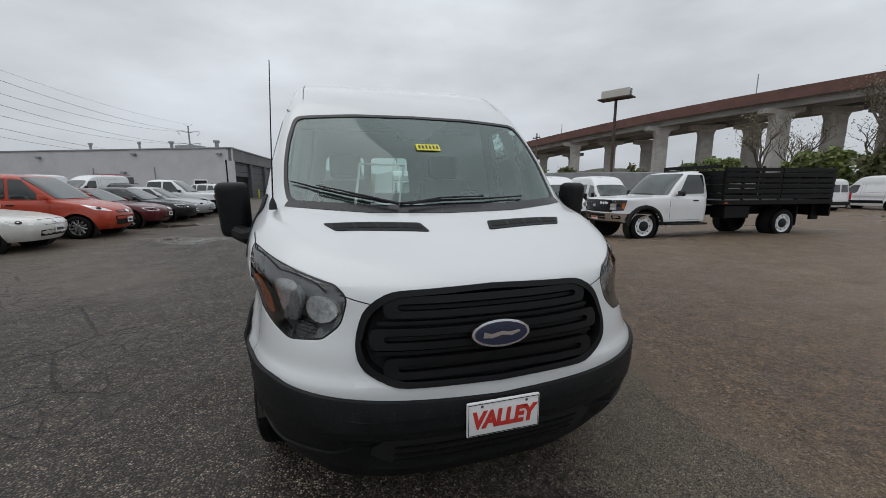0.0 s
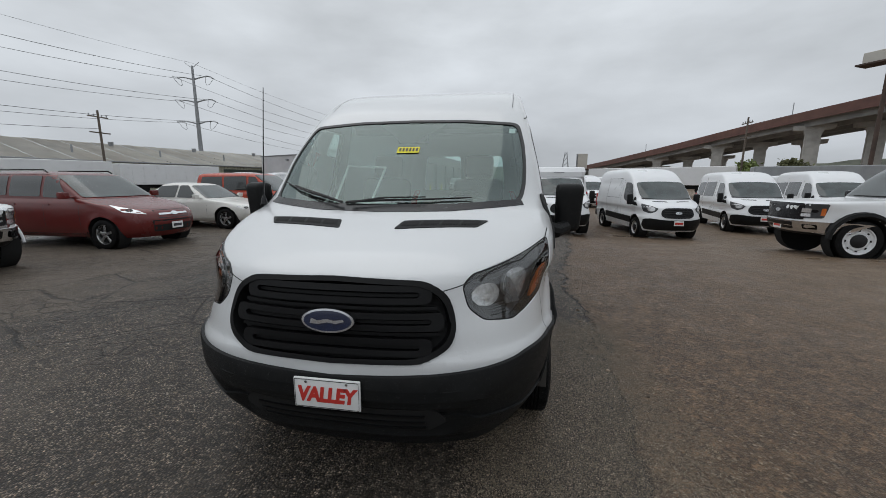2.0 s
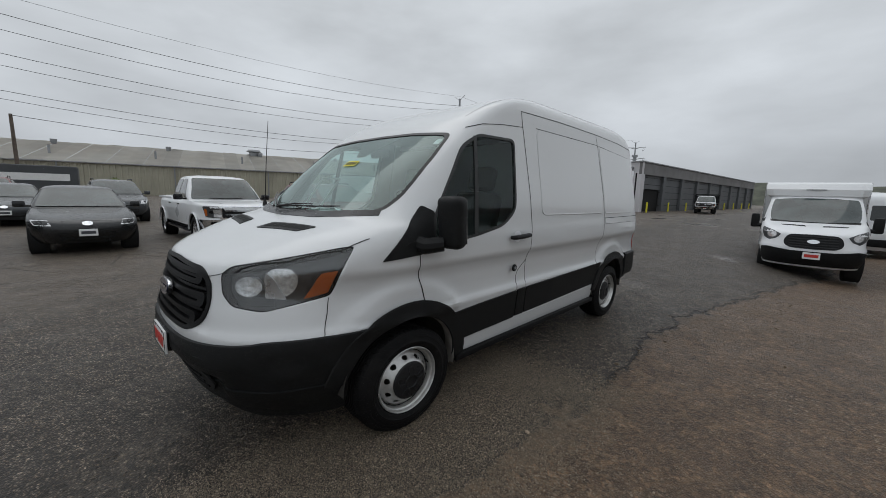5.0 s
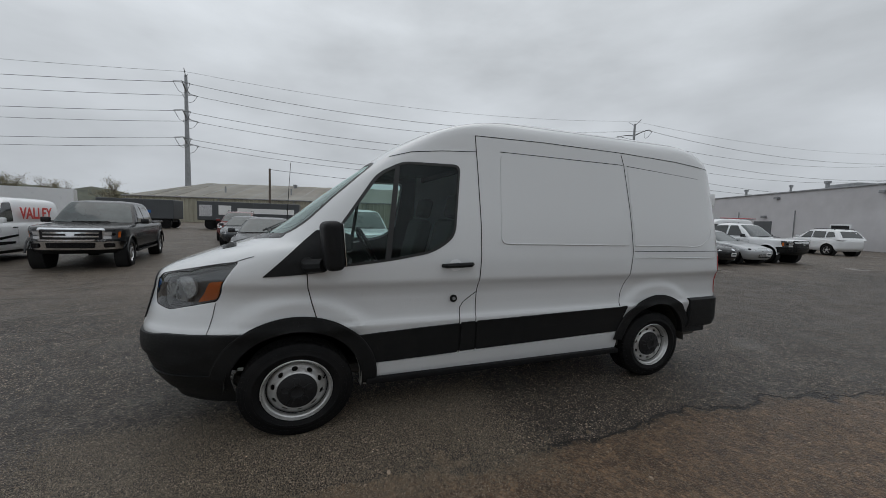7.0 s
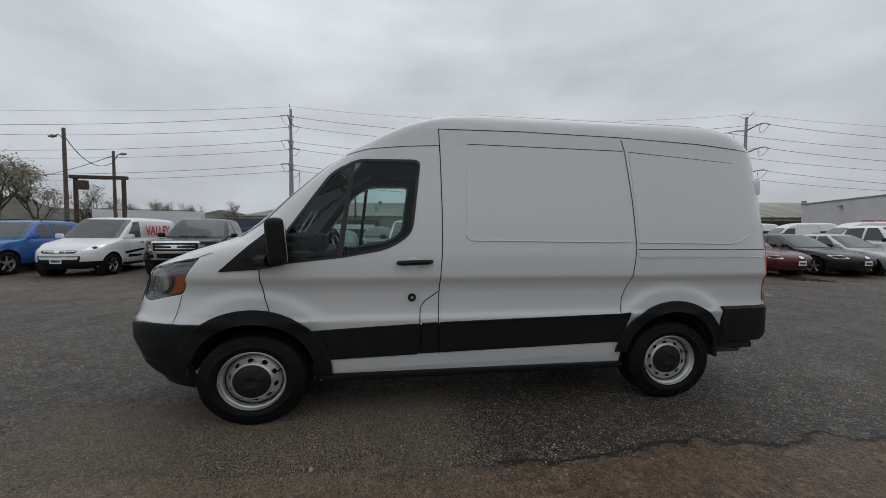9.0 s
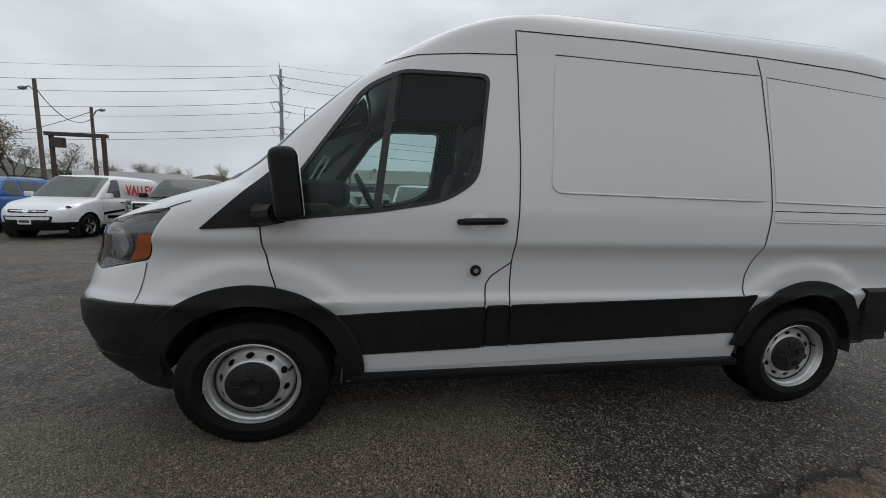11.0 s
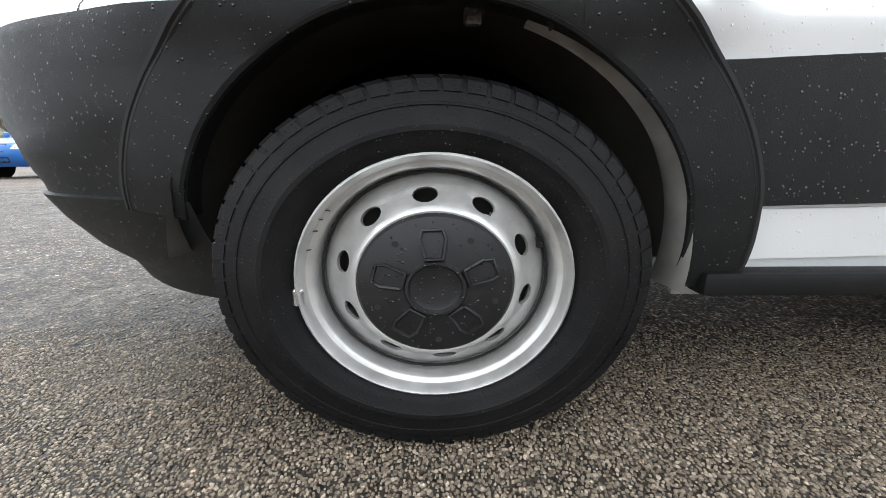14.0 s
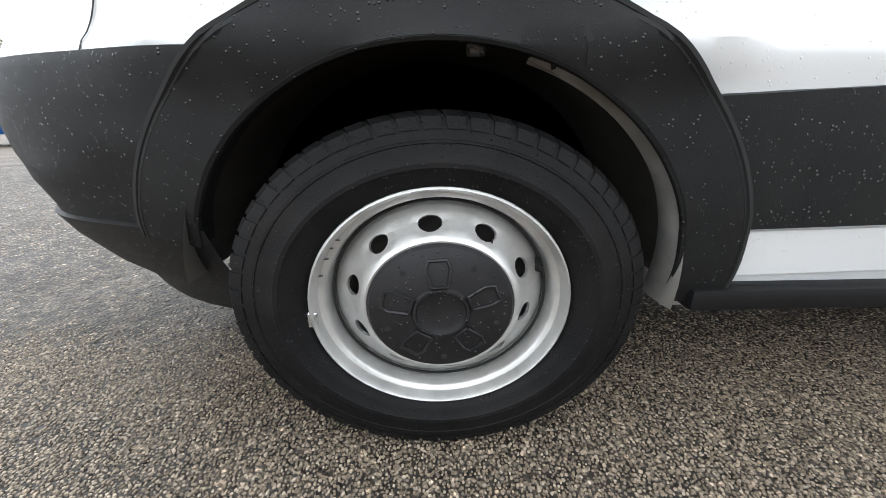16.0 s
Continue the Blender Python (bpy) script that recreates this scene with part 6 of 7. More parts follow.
# ---- other vans of the fleet ----
def fleet_van(label, at, heading, roof=0.0, length=0.0, box_body=False, windows=False, group="fleet vans", plate_red=True, name="fleet_van"):
    th = thing(name, label, "van" if not box_body else "box truck", group)
    th.matrix_basis = Matrix.Translation((at[0], at[1], land(*at))) @ Matrix.Rotation(radians(heading), 4, "Z")
    bm = van_skin(roof, 12, 16, 6, 0.07, length, flare=False)
    tree = skin_tree(bm)
    wbl = 3.30 + length
    for f in (SIDE_L, SIDE_R):
        for cy in (0, wbl):
            cut(bm, f, arch(cy, .44, .25, 12), facing=.05)
    if box_body:
        dead = [f for f in bm.faces if f.calc_center_median().y > 1.35]
        bmesh.ops.delete(bm, geom=dead, context="FACES")
    part("body", bm, WHITE2, th, smooth=40)
    part("windscreen", patch(tree, FRONT, WINDSCREEN, .016, 0, .06), PALEGLASS, th, "windscreen reflecting the grey sky")
    part("windscreen_seal", patch(tree, FRONT, rounded([(-.83, 1.36), (.83, 1.36), (.84, 1.41), (-.84, 1.41)], .01, 2), .006, 0, .12), SEAL, th)
    g = part("grille", patch(tree, FRONT, GRILLE, .01, .02, .1), PLASTIC, th, "black grille")
    for zc in (1.05, .99, .93, .87, .81):
        part("grille_slat", patch(tree, FRONT, [(-.44, zc - .012), (.44, zc - .012), (.44, zc + .012), (-.44, zc + .012)], .02, .012, .15), GLOSSBLACK, g)
    part("badge", patch(tree, FRONT, ellipse(0, .935, .11, .046, 18), .034, .02, .06), CHROME, th)
    lo = [(-.86, .36), (.86, .36), (.93, .5), (.93, .72), (.80, .745), (.4, .70), (-.4, .70), (-.80, .745), (-.93, .72), (-.93, .5)]
    part("front_bumper", patch(tree, FRONT, rounded(lo, .03, 2), .02, .03, .09), PLASTIC, th, "black plastic bumper")
    part("plate", box((-.155, -1.115, .52), (.155, -1.10, .68), .006), PLATEW, th)
    if plate_red:
        part("plate_bar", box((-.125, -1.118, .565), (.125, -1.114, .635)), PLATER, th, smooth=0)
    for s, f in ((1, SIDE_L), (-1, SIDE_R)):
        cf = corner_frame(s, 48)
        pts = []
        for x, y, z in [(.585, -.875, 1.075), (.66, -.83, .96), (.80, -.74, .905), (.935, -.50, .965), (.945, -.345, 1.225), (.72, -.70, 1.15)]:
            q = cf.inverted() @ Vector((s * x, y, z))
            pts.append((q.x, q.y))
        lp = part("headlamp", patch(tree, cf, rounded(pts if s > 0 else pts[::-1], .03, 2), .005, .02, .06), HOUSING, th, "headlamp with bright reflector")
        q = cf.inverted() @ Vector((s * .76, -.73, 1.05))
        part("reflector", patch(tree, cf, ellipse(q.x, q.y, .13, .075, 14), .01, 0, .06), LENS, lp)
        part("door_glass", patch(tree, f, DOOR_GLASS, .004, 0, .12), DARKGLASS, th)
        part("corner_trim", patch(tree, f, TRIANGLE, .005, .01, .08), PLASTIC, th)
        part("door_gap", ribbon(tree, f, [(1.335, 2.1), (1.35, 1.3), (1.33, .9), (1.33, .4)], .01, .002, .1), NEAR_BLACK, th, smooth=0)
        if not box_body:
            part("side_moulding", patch(tree, f, [(.40, .49), (2.86 + length, .53), (2.80 + length, .765), (.36, .715)], .01, .02, .3), PLASTIC, th)
            if windows:
                part("side_window", patch(tree, f, rounded([(1.5, 1.36), (2.85, 1.35), (2.83, 1.98), (1.52, 2.0)], .06, 3), .005, 0, .2), DARKGLASS, th)
                part("side_window", patch(tree, f, rounded([(2.98, 1.35), (4.0 + length, 1.35), (3.95 + length, 1.95), (2.96, 1.98)], .06, 3), .005, 0, .2), DARKGLASS, th)
            else:
                # dark ribbon drawn round the pressed panel's edge, where no joint runs
                part("panel_gap_or_shade", ribbon(tree, f, [(1.53, 1.36), (2.9, 1.35), (2.88, 2.09), (1.56, 2.1), (1.53, 1.36)], .01, .003, .1), NEAR_BLACK, th, smooth=0)
            part("panel_gap_or_shade", ribbon(tree, f, [(2.90, 2.2), (2.93, 1.5), (2.84, .8)], .01, .003, .1), NEAR_BLACK, th, smooth=0)
        mb = box((min(s * 1.06, s * 1.25), .06, 1.16), (max(s * 1.06, s * 1.25), .18, 1.54), .05, 2)
        add_tube(mb, [(s * .98, .08, 1.22), (s * 1.1, .1, 1.22)], .05, 8)
        part("door_mirror", mb, PLASTIC, th)
        vent = [(s * .15, -.545), (s * .575, -.475), (s * .615, -.42), (s * .17, -.475)]
        part("hood_vent", patch(tree, TOP, vent if s > 0 else vent[::-1], .005, .01, .1), PLASTIC, th)
        for cy in (0, wbl):
            car_wheel(th, s * .87, cy, .352, .235, "steel")
            wv = bmesh.new()
            add_lathe(wv, [(.43, .0), (.43, -.3), (0.02, -.31)], 18, Matrix.Translation((s * .97, cy, .37)) @ (Matrix() if s > 0 else Matrix.Rotation(math.pi, 4, "Z")))
            part("wheel_well", wv, NEAR_BLACK, th)
        part("tail_lamp", box((min(s * .86, s * .95), 4.30 + length, .85), (max(s * .86, s * .95), 4.41 + length, 1.45), .02), RED, th) if not box_body else None
    part("underbody", box((-.75, -.5, .28), (.75, 4.2 + length, .5), .03), NEAR_BLACK, th)
    if not box_body:
        part("rear_bumper", box((-.93, 4.15 + length, .44), (.93, 4.45 + length, .72), .05, 2), PLASTIC, th)
        for s in (1, -1):
            part("rear_window", patch(tree, REAR, rounded([(s * .06, 1.4), (s * .72, 1.4), (s * .66, 1.95), (s * .06, 1.95)] if s > 0 else [(-.72, 1.4), (-.06, 1.4), (-.06, 1.95), (-.66, 1.95)], .05, 3), .004, 0, .2), DARKGLASS, th)
    else:
        bxm = box((-1.03, .95, .62), (1.03, 5.4, 2.42), .05, 3)
        part("cargo_box", bxm, WHITE2, th, "white cargo box")
        nb = bmesh.new()
        rows = []
        for z, y, w in ((1.97, .66, .84), (2.05, .58, .98), (2.22, .58, 1.02), (2.37, .70, 1.02), (2.42, .88, 1.01)):
            rows.append([nb.verts.new((-w, 1.0, z)), nb.verts.new((-w, y + .12, z)), nb.verts.new((-w + .14, y, z)), nb.verts.new((w - .14, y, z)), nb.verts.new((w, y + .12, z)), nb.verts.new((w, 1.0, z))])
        for a, b in zip(rows, rows[1:]):
            for i in range(5):
                nb.faces.new((a[i], a[i + 1], b[i + 1], b[i]))
        nb.faces.new(rows[-1]); nb.faces.new(rows[0][::-1])
        part("box_nose", nb, WHITE2, th, "white moulded box front")
        for s in (1, -1):
            part("edge_trim", box((min(s * 1.01, s * 1.04), .93, .62), (max(s * 1.01, s * 1.04), .99, 2.4), .005), ALU, th)
        part("name_panel", box((-.20, .56, 2.20), (.20, .575, 2.225)), GALV, th, smooth=0)
    return th


fleet_van("white box truck with black bumper facing the lane", (2.8, 12.2), 3, box_body=True, name="box_truck")
fleet_van("white cargo van with a red-lettered plate facing the lane", (6.4, 12.2), 5, roof=0.06, length=.1)
fleet_van("white passenger van with dark side windows", (10.6, 14.4), -10, roof=-.0, windows=True)
fleet_van("white passenger van with long dark side windows", (14.6, 15.6), -14, roof=.06, length=.45, windows=True)
fleet_van("white cargo van seen from behind", (4.6, 24.0), 176, length=.2)
for i, (x, y, h, r) in enumerate(((7.6, 29, 5, .0), (10.6, 33, 8, .0), (9.6, 40, -4, .25), (15, 35, 6, .0), (19.5, 30.5, -6, .0), (23.5, 31, -6, .1), (36.5, 21.0, 170, .0), (41.5, 19.0, 172, .25))):
    fleet_van("white van in the farther rows of the lot", (x, y), h, roof=r)


for x, y in ((-24.8, 34.6), (-28.6, 33.4)):
    wrapped = fleet_van("white van with blue and red stripes along its side", (x, y), -22, roof=.0)
    for a, b, z, mt in ((1.6, 2.6, 1.15, P_BLUE), (2.3, 3.3, 1.3, P_BLUE), (2.9, 4.0, 1.45, P_RED)):
        part("stripe", box((.98, a, z), (1.03, b, z + .28), .01), mt, wrapped, smooth=0)
ladder_van = fleet_van("white van with a red ladder on its roof rack", (-20.6, 35.0), -22, roof=.0)
for x in (.15, .5):
    part("ladder_rail", tube([(x, 1.7, 2.52), (x, 4.7, 2.50)], .035, 6), RED, ladder_van, "red ladder rail")
for y in (2.0, 3.2, 4.3):
    part("rack_bar", box((-.75, y, 2.40), (.75, y + .05, 2.48), .01), GALV, ladder_van)


# ---- stake truck ----
def stake_truck(label, at, heading):
    th = thing("stake_truck", label, "truck")
    base = car("truck_cab", label, "truck", WHITE2, (0, 0), 0, W=1.0, belt=1.28, H=2.03, wb=4.9, R=.43, z0=.50,
               nose=[(.50, -.74), (.6, -.90), (.8, -.98), (1.0, -.97), (1.18, -.93), (1.22, -.8), (1.24, -.4), (1.26, .2), (1.28, .6)],
               tail=[(.50, 2.15), (.6, 2.2), (1.2, 2.22), (1.28, 2.22)], cab=(.72, 2.2, 1.3, 2.12), wt=.80,
               side_windows=[[(1.12, 1.34), (2.0, 1.36), (1.98, 1.90), (1.46, 1.90)]],
               grille=[(-.60, .86), (.60, .86), (.62, 1.16), (-.62, 1.16)], chrome=0,
               lamp=[(.66, -.90, .86), (.93, -.70, .88), (.96, -.62, 1.18), (.68, -.88, 1.18)],
               bumper=([(-.98, .58), (.98, .58), (1.0, .80), (-1.0, .80)], CHROME), bed=None, doors=(.8,), plate=.66, style="white", mirror_mat=GLOSSBLACK, trim=GLOSSBLACK, truck="black", lamp_mat=HOUSING)
    for ch in list(base.children):
        ch.parent = th
    bpy.data.objects.remove(base)
    for ch in th.children:
        if ch.name.split(".")[0] == "wheel" and ch.matrix_basis.translation.y > 4:
            ch.matrix_basis = Matrix.Translation((ch.matrix_basis.translation.x * 1.05, 4.9, .43)) @ ch.matrix_basis.to_quaternion().to_matrix().to_4x4()
    for s in (1, -1):
        ob = part("inner_tyre", tyre_bm(.43, .24), RUBBER, th)
        ob.matrix_basis = Matrix.Translation((s * .62, 4.9, .43))
        part("fender_flare", tube([(s * 1.0, .55 * math.cos(math.pi * k / 12), .46 + .52 * math.sin(math.pi * k / 12)) for k in range(13)], .065, 6), PLASTIC, th, "black fender flare")
        part("mud_flap", box((min(s * .6, s * 1.05), 5.35, .35), (max(s * .6, s * 1.05), 5.37, .95)), PLASTIC, th, smooth=0)
        part("frame_rail", box((min(s * .36, s * .44), 2.0, .68), (max(s * .36, s * .44), 6.2, .92), .01), BLACKSTEEL, th)
        part("tool_box", box((min(s * .6, s * 1.1), 2.6, .62), (max(s * .6, s * 1.1), 3.5, 1.0), .02), BLACKSTEEL, th)
        part("marker", box((min(s * 1.19, s * 1.205), 2.45, 1.06), (max(s * 1.19, s * 1.205), 2.55, 1.10)), ORANGE, th, smooth=0)
    part("bed_deck", box((-1.2, 2.35, 1.02), (1.2, 6.5, 1.16), .015), BLACKSTEEL, th, "black steel flatbed deck")
    for s in (1, -1):
        for k in range(7):
            y = 2.42 + k * .665
            part("stake", box((min(s * 1.14, s * 1.19), y - .035, 1.16), (max(s * 1.14, s * 1.19), y + .035, 2.16), .006), BLACKSTEEL, th)
        for z in (1.20, 1.36, 1.52, 1.68, 1.84, 2.0):
            for a, b in ((2.40, 4.40), (4.44, 6.46)):
                part("side_slat", box((min(s * 1.19, s * 1.215), a, z), (max(s * 1.19, s * 1.215), b, z + .11), .006), BLACKSTEEL, th)
    for z in (1.2, 1.42, 1.64, 1.86):
        part("rear_slat", box((-1.15, 6.46, z), (1.15, 6.49, z + .14), .006), BLACKSTEEL, th)
        part("head_slat", box((-1.15, 2.35, z), (1.15, 2.39, z + .16), .006), BLACKSTEEL, th)
    part("head_rack", box((-1.1, 2.30, 2.1), (1.1, 2.36, 2.2), .01), BLACKSTEEL, th)
    part("lift_gate", box((-1.1, 6.55, .62), (1.1, 6.62, 2.05), .01), BLACKSTEEL, th, "black folded tail lift")
    part("gate_arm", box((.7, 6.3, .5), (.8, 6.6, 1.0), .01), BLACKSTEEL, th)
    th.matrix_basis = Matrix.Translation((at[0], at[1], land(*at))) @ Matrix.Rotation(radians(heading), 4, "Z")
    return th


stake_truck("white cab truck with black slatted stake bed", (8.1, 7.5), -95)
stake_truck("white cab stake truck parked beside the repair bays", (-5.8, 50.0), 8)


# ---- far buildings ----
def wall_between(a, b, h, t=.3, z0=0.0):
    a, b = Vector((*a, 0)), Vector((*b, 0))
    d = b - a
    m = Matrix.Translation(a) @ Matrix.Rotation(math.atan2(d.y, d.x), 4, "Z")
    return box((0, 0, z0), (d.length, t, h), 0, 1, m), d.length, m


# darker grey than the front wall, for the header over the bays
BAYSIDE = material("dark_grey_fascia", (0.2, 0.195, 0.195), 0.8, vary=0.15, scale=0.6, dirt=(0.1, 0.09, 0.085), dirt_amount=0.5)


def service_building():
    A, B, C = (-11.0, 44.0), (-40.0, 57.0), (-6.5, 106.0)
    th = thing("service_building", "pale grey block building with a row of repair bays", "building")
    h = 5.5
    bm, n, mw = wall_between(B, A, h)
    part("front_wall", bm, BWALL, th, smooth=0)
    part("coping", box((-.1, -.12, h), (n + .1, .4, h + .14), .02, 1, mw), GALV, th)
    # door, lamps and vents on the pale wall
    part("entrance_door", box((n * .55, -.06, 0), (n * .55 + 1.1, -.004, 2.15), .01, 1, mw), DOORG, th, "dark grey steel door")
    part("door_window", box((n * .55 + .3, -.08, 1.3), (n * .55 + .7, -.062, 1.8), 0, 1, mw), GLOSSBLACK, th, smooth=0)
    part("door_frame", box((n * .55 - .7, -.05, 0), (n * .55 + 1.9, -.004, 2.5), .01, 1, mw), DOORG, th)
    for u, z in ((.22, 4.7), (.62, 4.9), (.95, 4.8), (.57, 2.9)):
        part("wall_lamp", box((n * u, -.35, z), (n * u + .5, -.003, z + .25), .05, 2, mw), GALV, th)
    for u in (.70, .45):
        part("conduit", tube([mw @ Vector((n * u, -.06, .2)), mw @ Vector((n * u, -.06, 3.6))], .05, 6), GALV, th)
    for u, w in ((.3, .25), (.52, .2), (.66, .3), (.85, .35)):
        v = bmesh.new()
        add_tube(v, [mw @ Vector((n * u, 4, h)), mw @ Vector((n * u, 4, h + 1.1))], w * .6, 10)
        add_tube(v, [mw @ Vector((n * u, 4, h + 1.1)), mw @ Vector((n * u, 4, h + 1.35))], w, 10)
        part("roof_vent", v, GALV, th)
    part("roof_unit", box((n * .7, 3, h), (n * .78, 5, h + .8), .05, 1, mw), GALV, th)
    # bays
    bm, n, mw = wall_between(A, C, h)
    bm.free()
    bays = 9
    step = n / bays
    part("bay_header", box((0, .0, 4.2), (n, .3, h), 0, 1, mw), BAYSIDE, th, smooth=0)
    part("coping", box((-.1, -.12, h), (n + .1, .4, h + .14), .02, 1, mw), GALV, th)
    part("bay_back", box((0, .55, 0), (n, .65, 4.3), 0, 1, mw), NEAR_BLACK, th, smooth=0)
    for k in range(bays + 1):
        u = min(k * step, n - .9)
        part("bay_pier", box((u, -.02, 0), (u + .9, .5, 4.2), .02, 1, mw), BWALL if k == 0 else DOORG, th)
    for k in range(bays):
        u = k * step + .9
        part("bay_door", box((u, .3, 0 if k != 0 else 2.6), (u + step - .9, .36, 4.2), .01, 1, mw), DOORG, th, "grey roll-up bay door")
        for q in range(5):
            part("door_rib", box((u, .28, .8 * q + .7), (u + step - .9, .30, .8 * q + .74), 0, 1, mw), NEAR_BLACK, th, smooth=0)
        b = bmesh.new()
        add_tube(b, [mw @ Vector((u + .1, -.5, 0)), mw @ Vector((u + .1, -.5, 1.1))], .09, 10)
        part("bollard", b, YELLOW, th, "yellow bollard")
    rf = bmesh.new()
    vs = [rf.verts.new((x, y, h - .1)) for x, y in (A, C, (C[0] - 40, C[1] + 5), B)]
    rf.faces.new(vs)
    part("flat_roof", rf, SOFFIT, th, smooth=0)
    return th


service_building()


def warehouse():
    th = thing("warehouse", "long tan metal warehouse with a weathered ridge roof", "building")
    x0, x1, y0, y1, eave, ridge = -68.0, -98.0, -24.0, 98.0, 4.1, 7.7
    n = 61
    step = (y1 - y0) / n
    # corrugated wall with proud ribs
    wl2 = bmesh.new()
    prof = []
    y = y0
    while y < y1:
        prof += [(x0, y), (x0, y + .35), (x0 + .12, y + .42), (x0 + .12, y + .58)]
        y += .65
    lo = [wl2.verts.new((x, yy, 0)) for x, yy in prof]
    hi = [wl2.verts.new((x, yy, eave)) for x, yy in prof]
    for i in range(len(prof) - 1):
        wl2.faces.new((lo[i], lo[i + 1], hi[i + 1], hi[i]))
    part("siding", wl2, SIDING, th, smooth=0)
    for k in range(3):
        a = 51 + k * 15.5
        part("dark_panel", box((x0 + .13, a, 1.0), (x0 + .2, a + 14.5, 3.6), .01), DKGREEN, th)
    for k in range(10):
        part("downpipe", tube([(x0 + .25, y0 + 3 + k * 12.2, 0), (x0 + .25, y0 + 3 + k * 12.2, eave)], .09, 6), GALV, th)
    part("gutter", box((x0 - .05, y0, eave - .05), (x0 + .3, y1, eave + .15), .03), GALV, th)
    xm = (x0 + x1) / 2
    ins = 6.0
    for k in range(n):
        a, b = y0 + k * step, y0 + (k + 1) * step - .004
        lift = .05 * (k % 2)
        ra, rb = max(a, y0 + ins), max(b, y0 + ins + .01)
        q = bmesh.new()
        v = [q.verts.new(p) for p in ((x0 + .4, a, eave + lift), (x0 + .4, b, eave + lift), (xm, rb, ridge + lift), (xm, ra, ridge + lift))]
        q.faces.new(v)
        bmesh.ops.solidify(q, geom=q.faces[:], thickness=.06)
        part("roof_sheet", q, TANROOF, th, smooth=0)
    hip = bmesh.new()
    v = [hip.verts.new(p) for p in ((x0 + .4, y0, eave), (xm, y0 + ins, ridge), (x1, y0, eave))]
    hip.faces.new(v)
    v = [hip.verts.new(p) for p in ((x0, y0, 0), (x0, y0, eave), (x1, y0, eave), (x1, y0, 0))]
    hip.faces.new(v)
    part("end_wall", hip, SIDING, th, smooth=0)
    for k in range(7):
        part("roof_vent", tube([(xm + 2, 0 + k * 14, ridge - .6), (xm + 2, k * 14, ridge + .2)], [.3, .42], 10), GALV, th)
    for k in range(9):
        part("stack_pipe", tube([(x0 - 5, -10 + k * 11.5, eave + 1), (x0 - 5, -10 + k * 11.5, eave + 2.4)], .14, 6), GALV, th)
    part("ridge_vent", lathe([(.8, 0), (.8, .7), (1.25, .85), (1.0, 1.2), (.0, 1.25)], 14, Matrix.Translation((xm + 1, 27, ridge - .4)) @ Matrix.Rotation(-math.pi / 2, 4, "Y")), GALV, th)
    th.matrix_basis = Matrix.Translation((-83, -5, 0)) @ Matrix.Rotation(radians(-15), 4, "Z") @ Matrix.Translation((83, 5, 0))
    return th


warehouse()


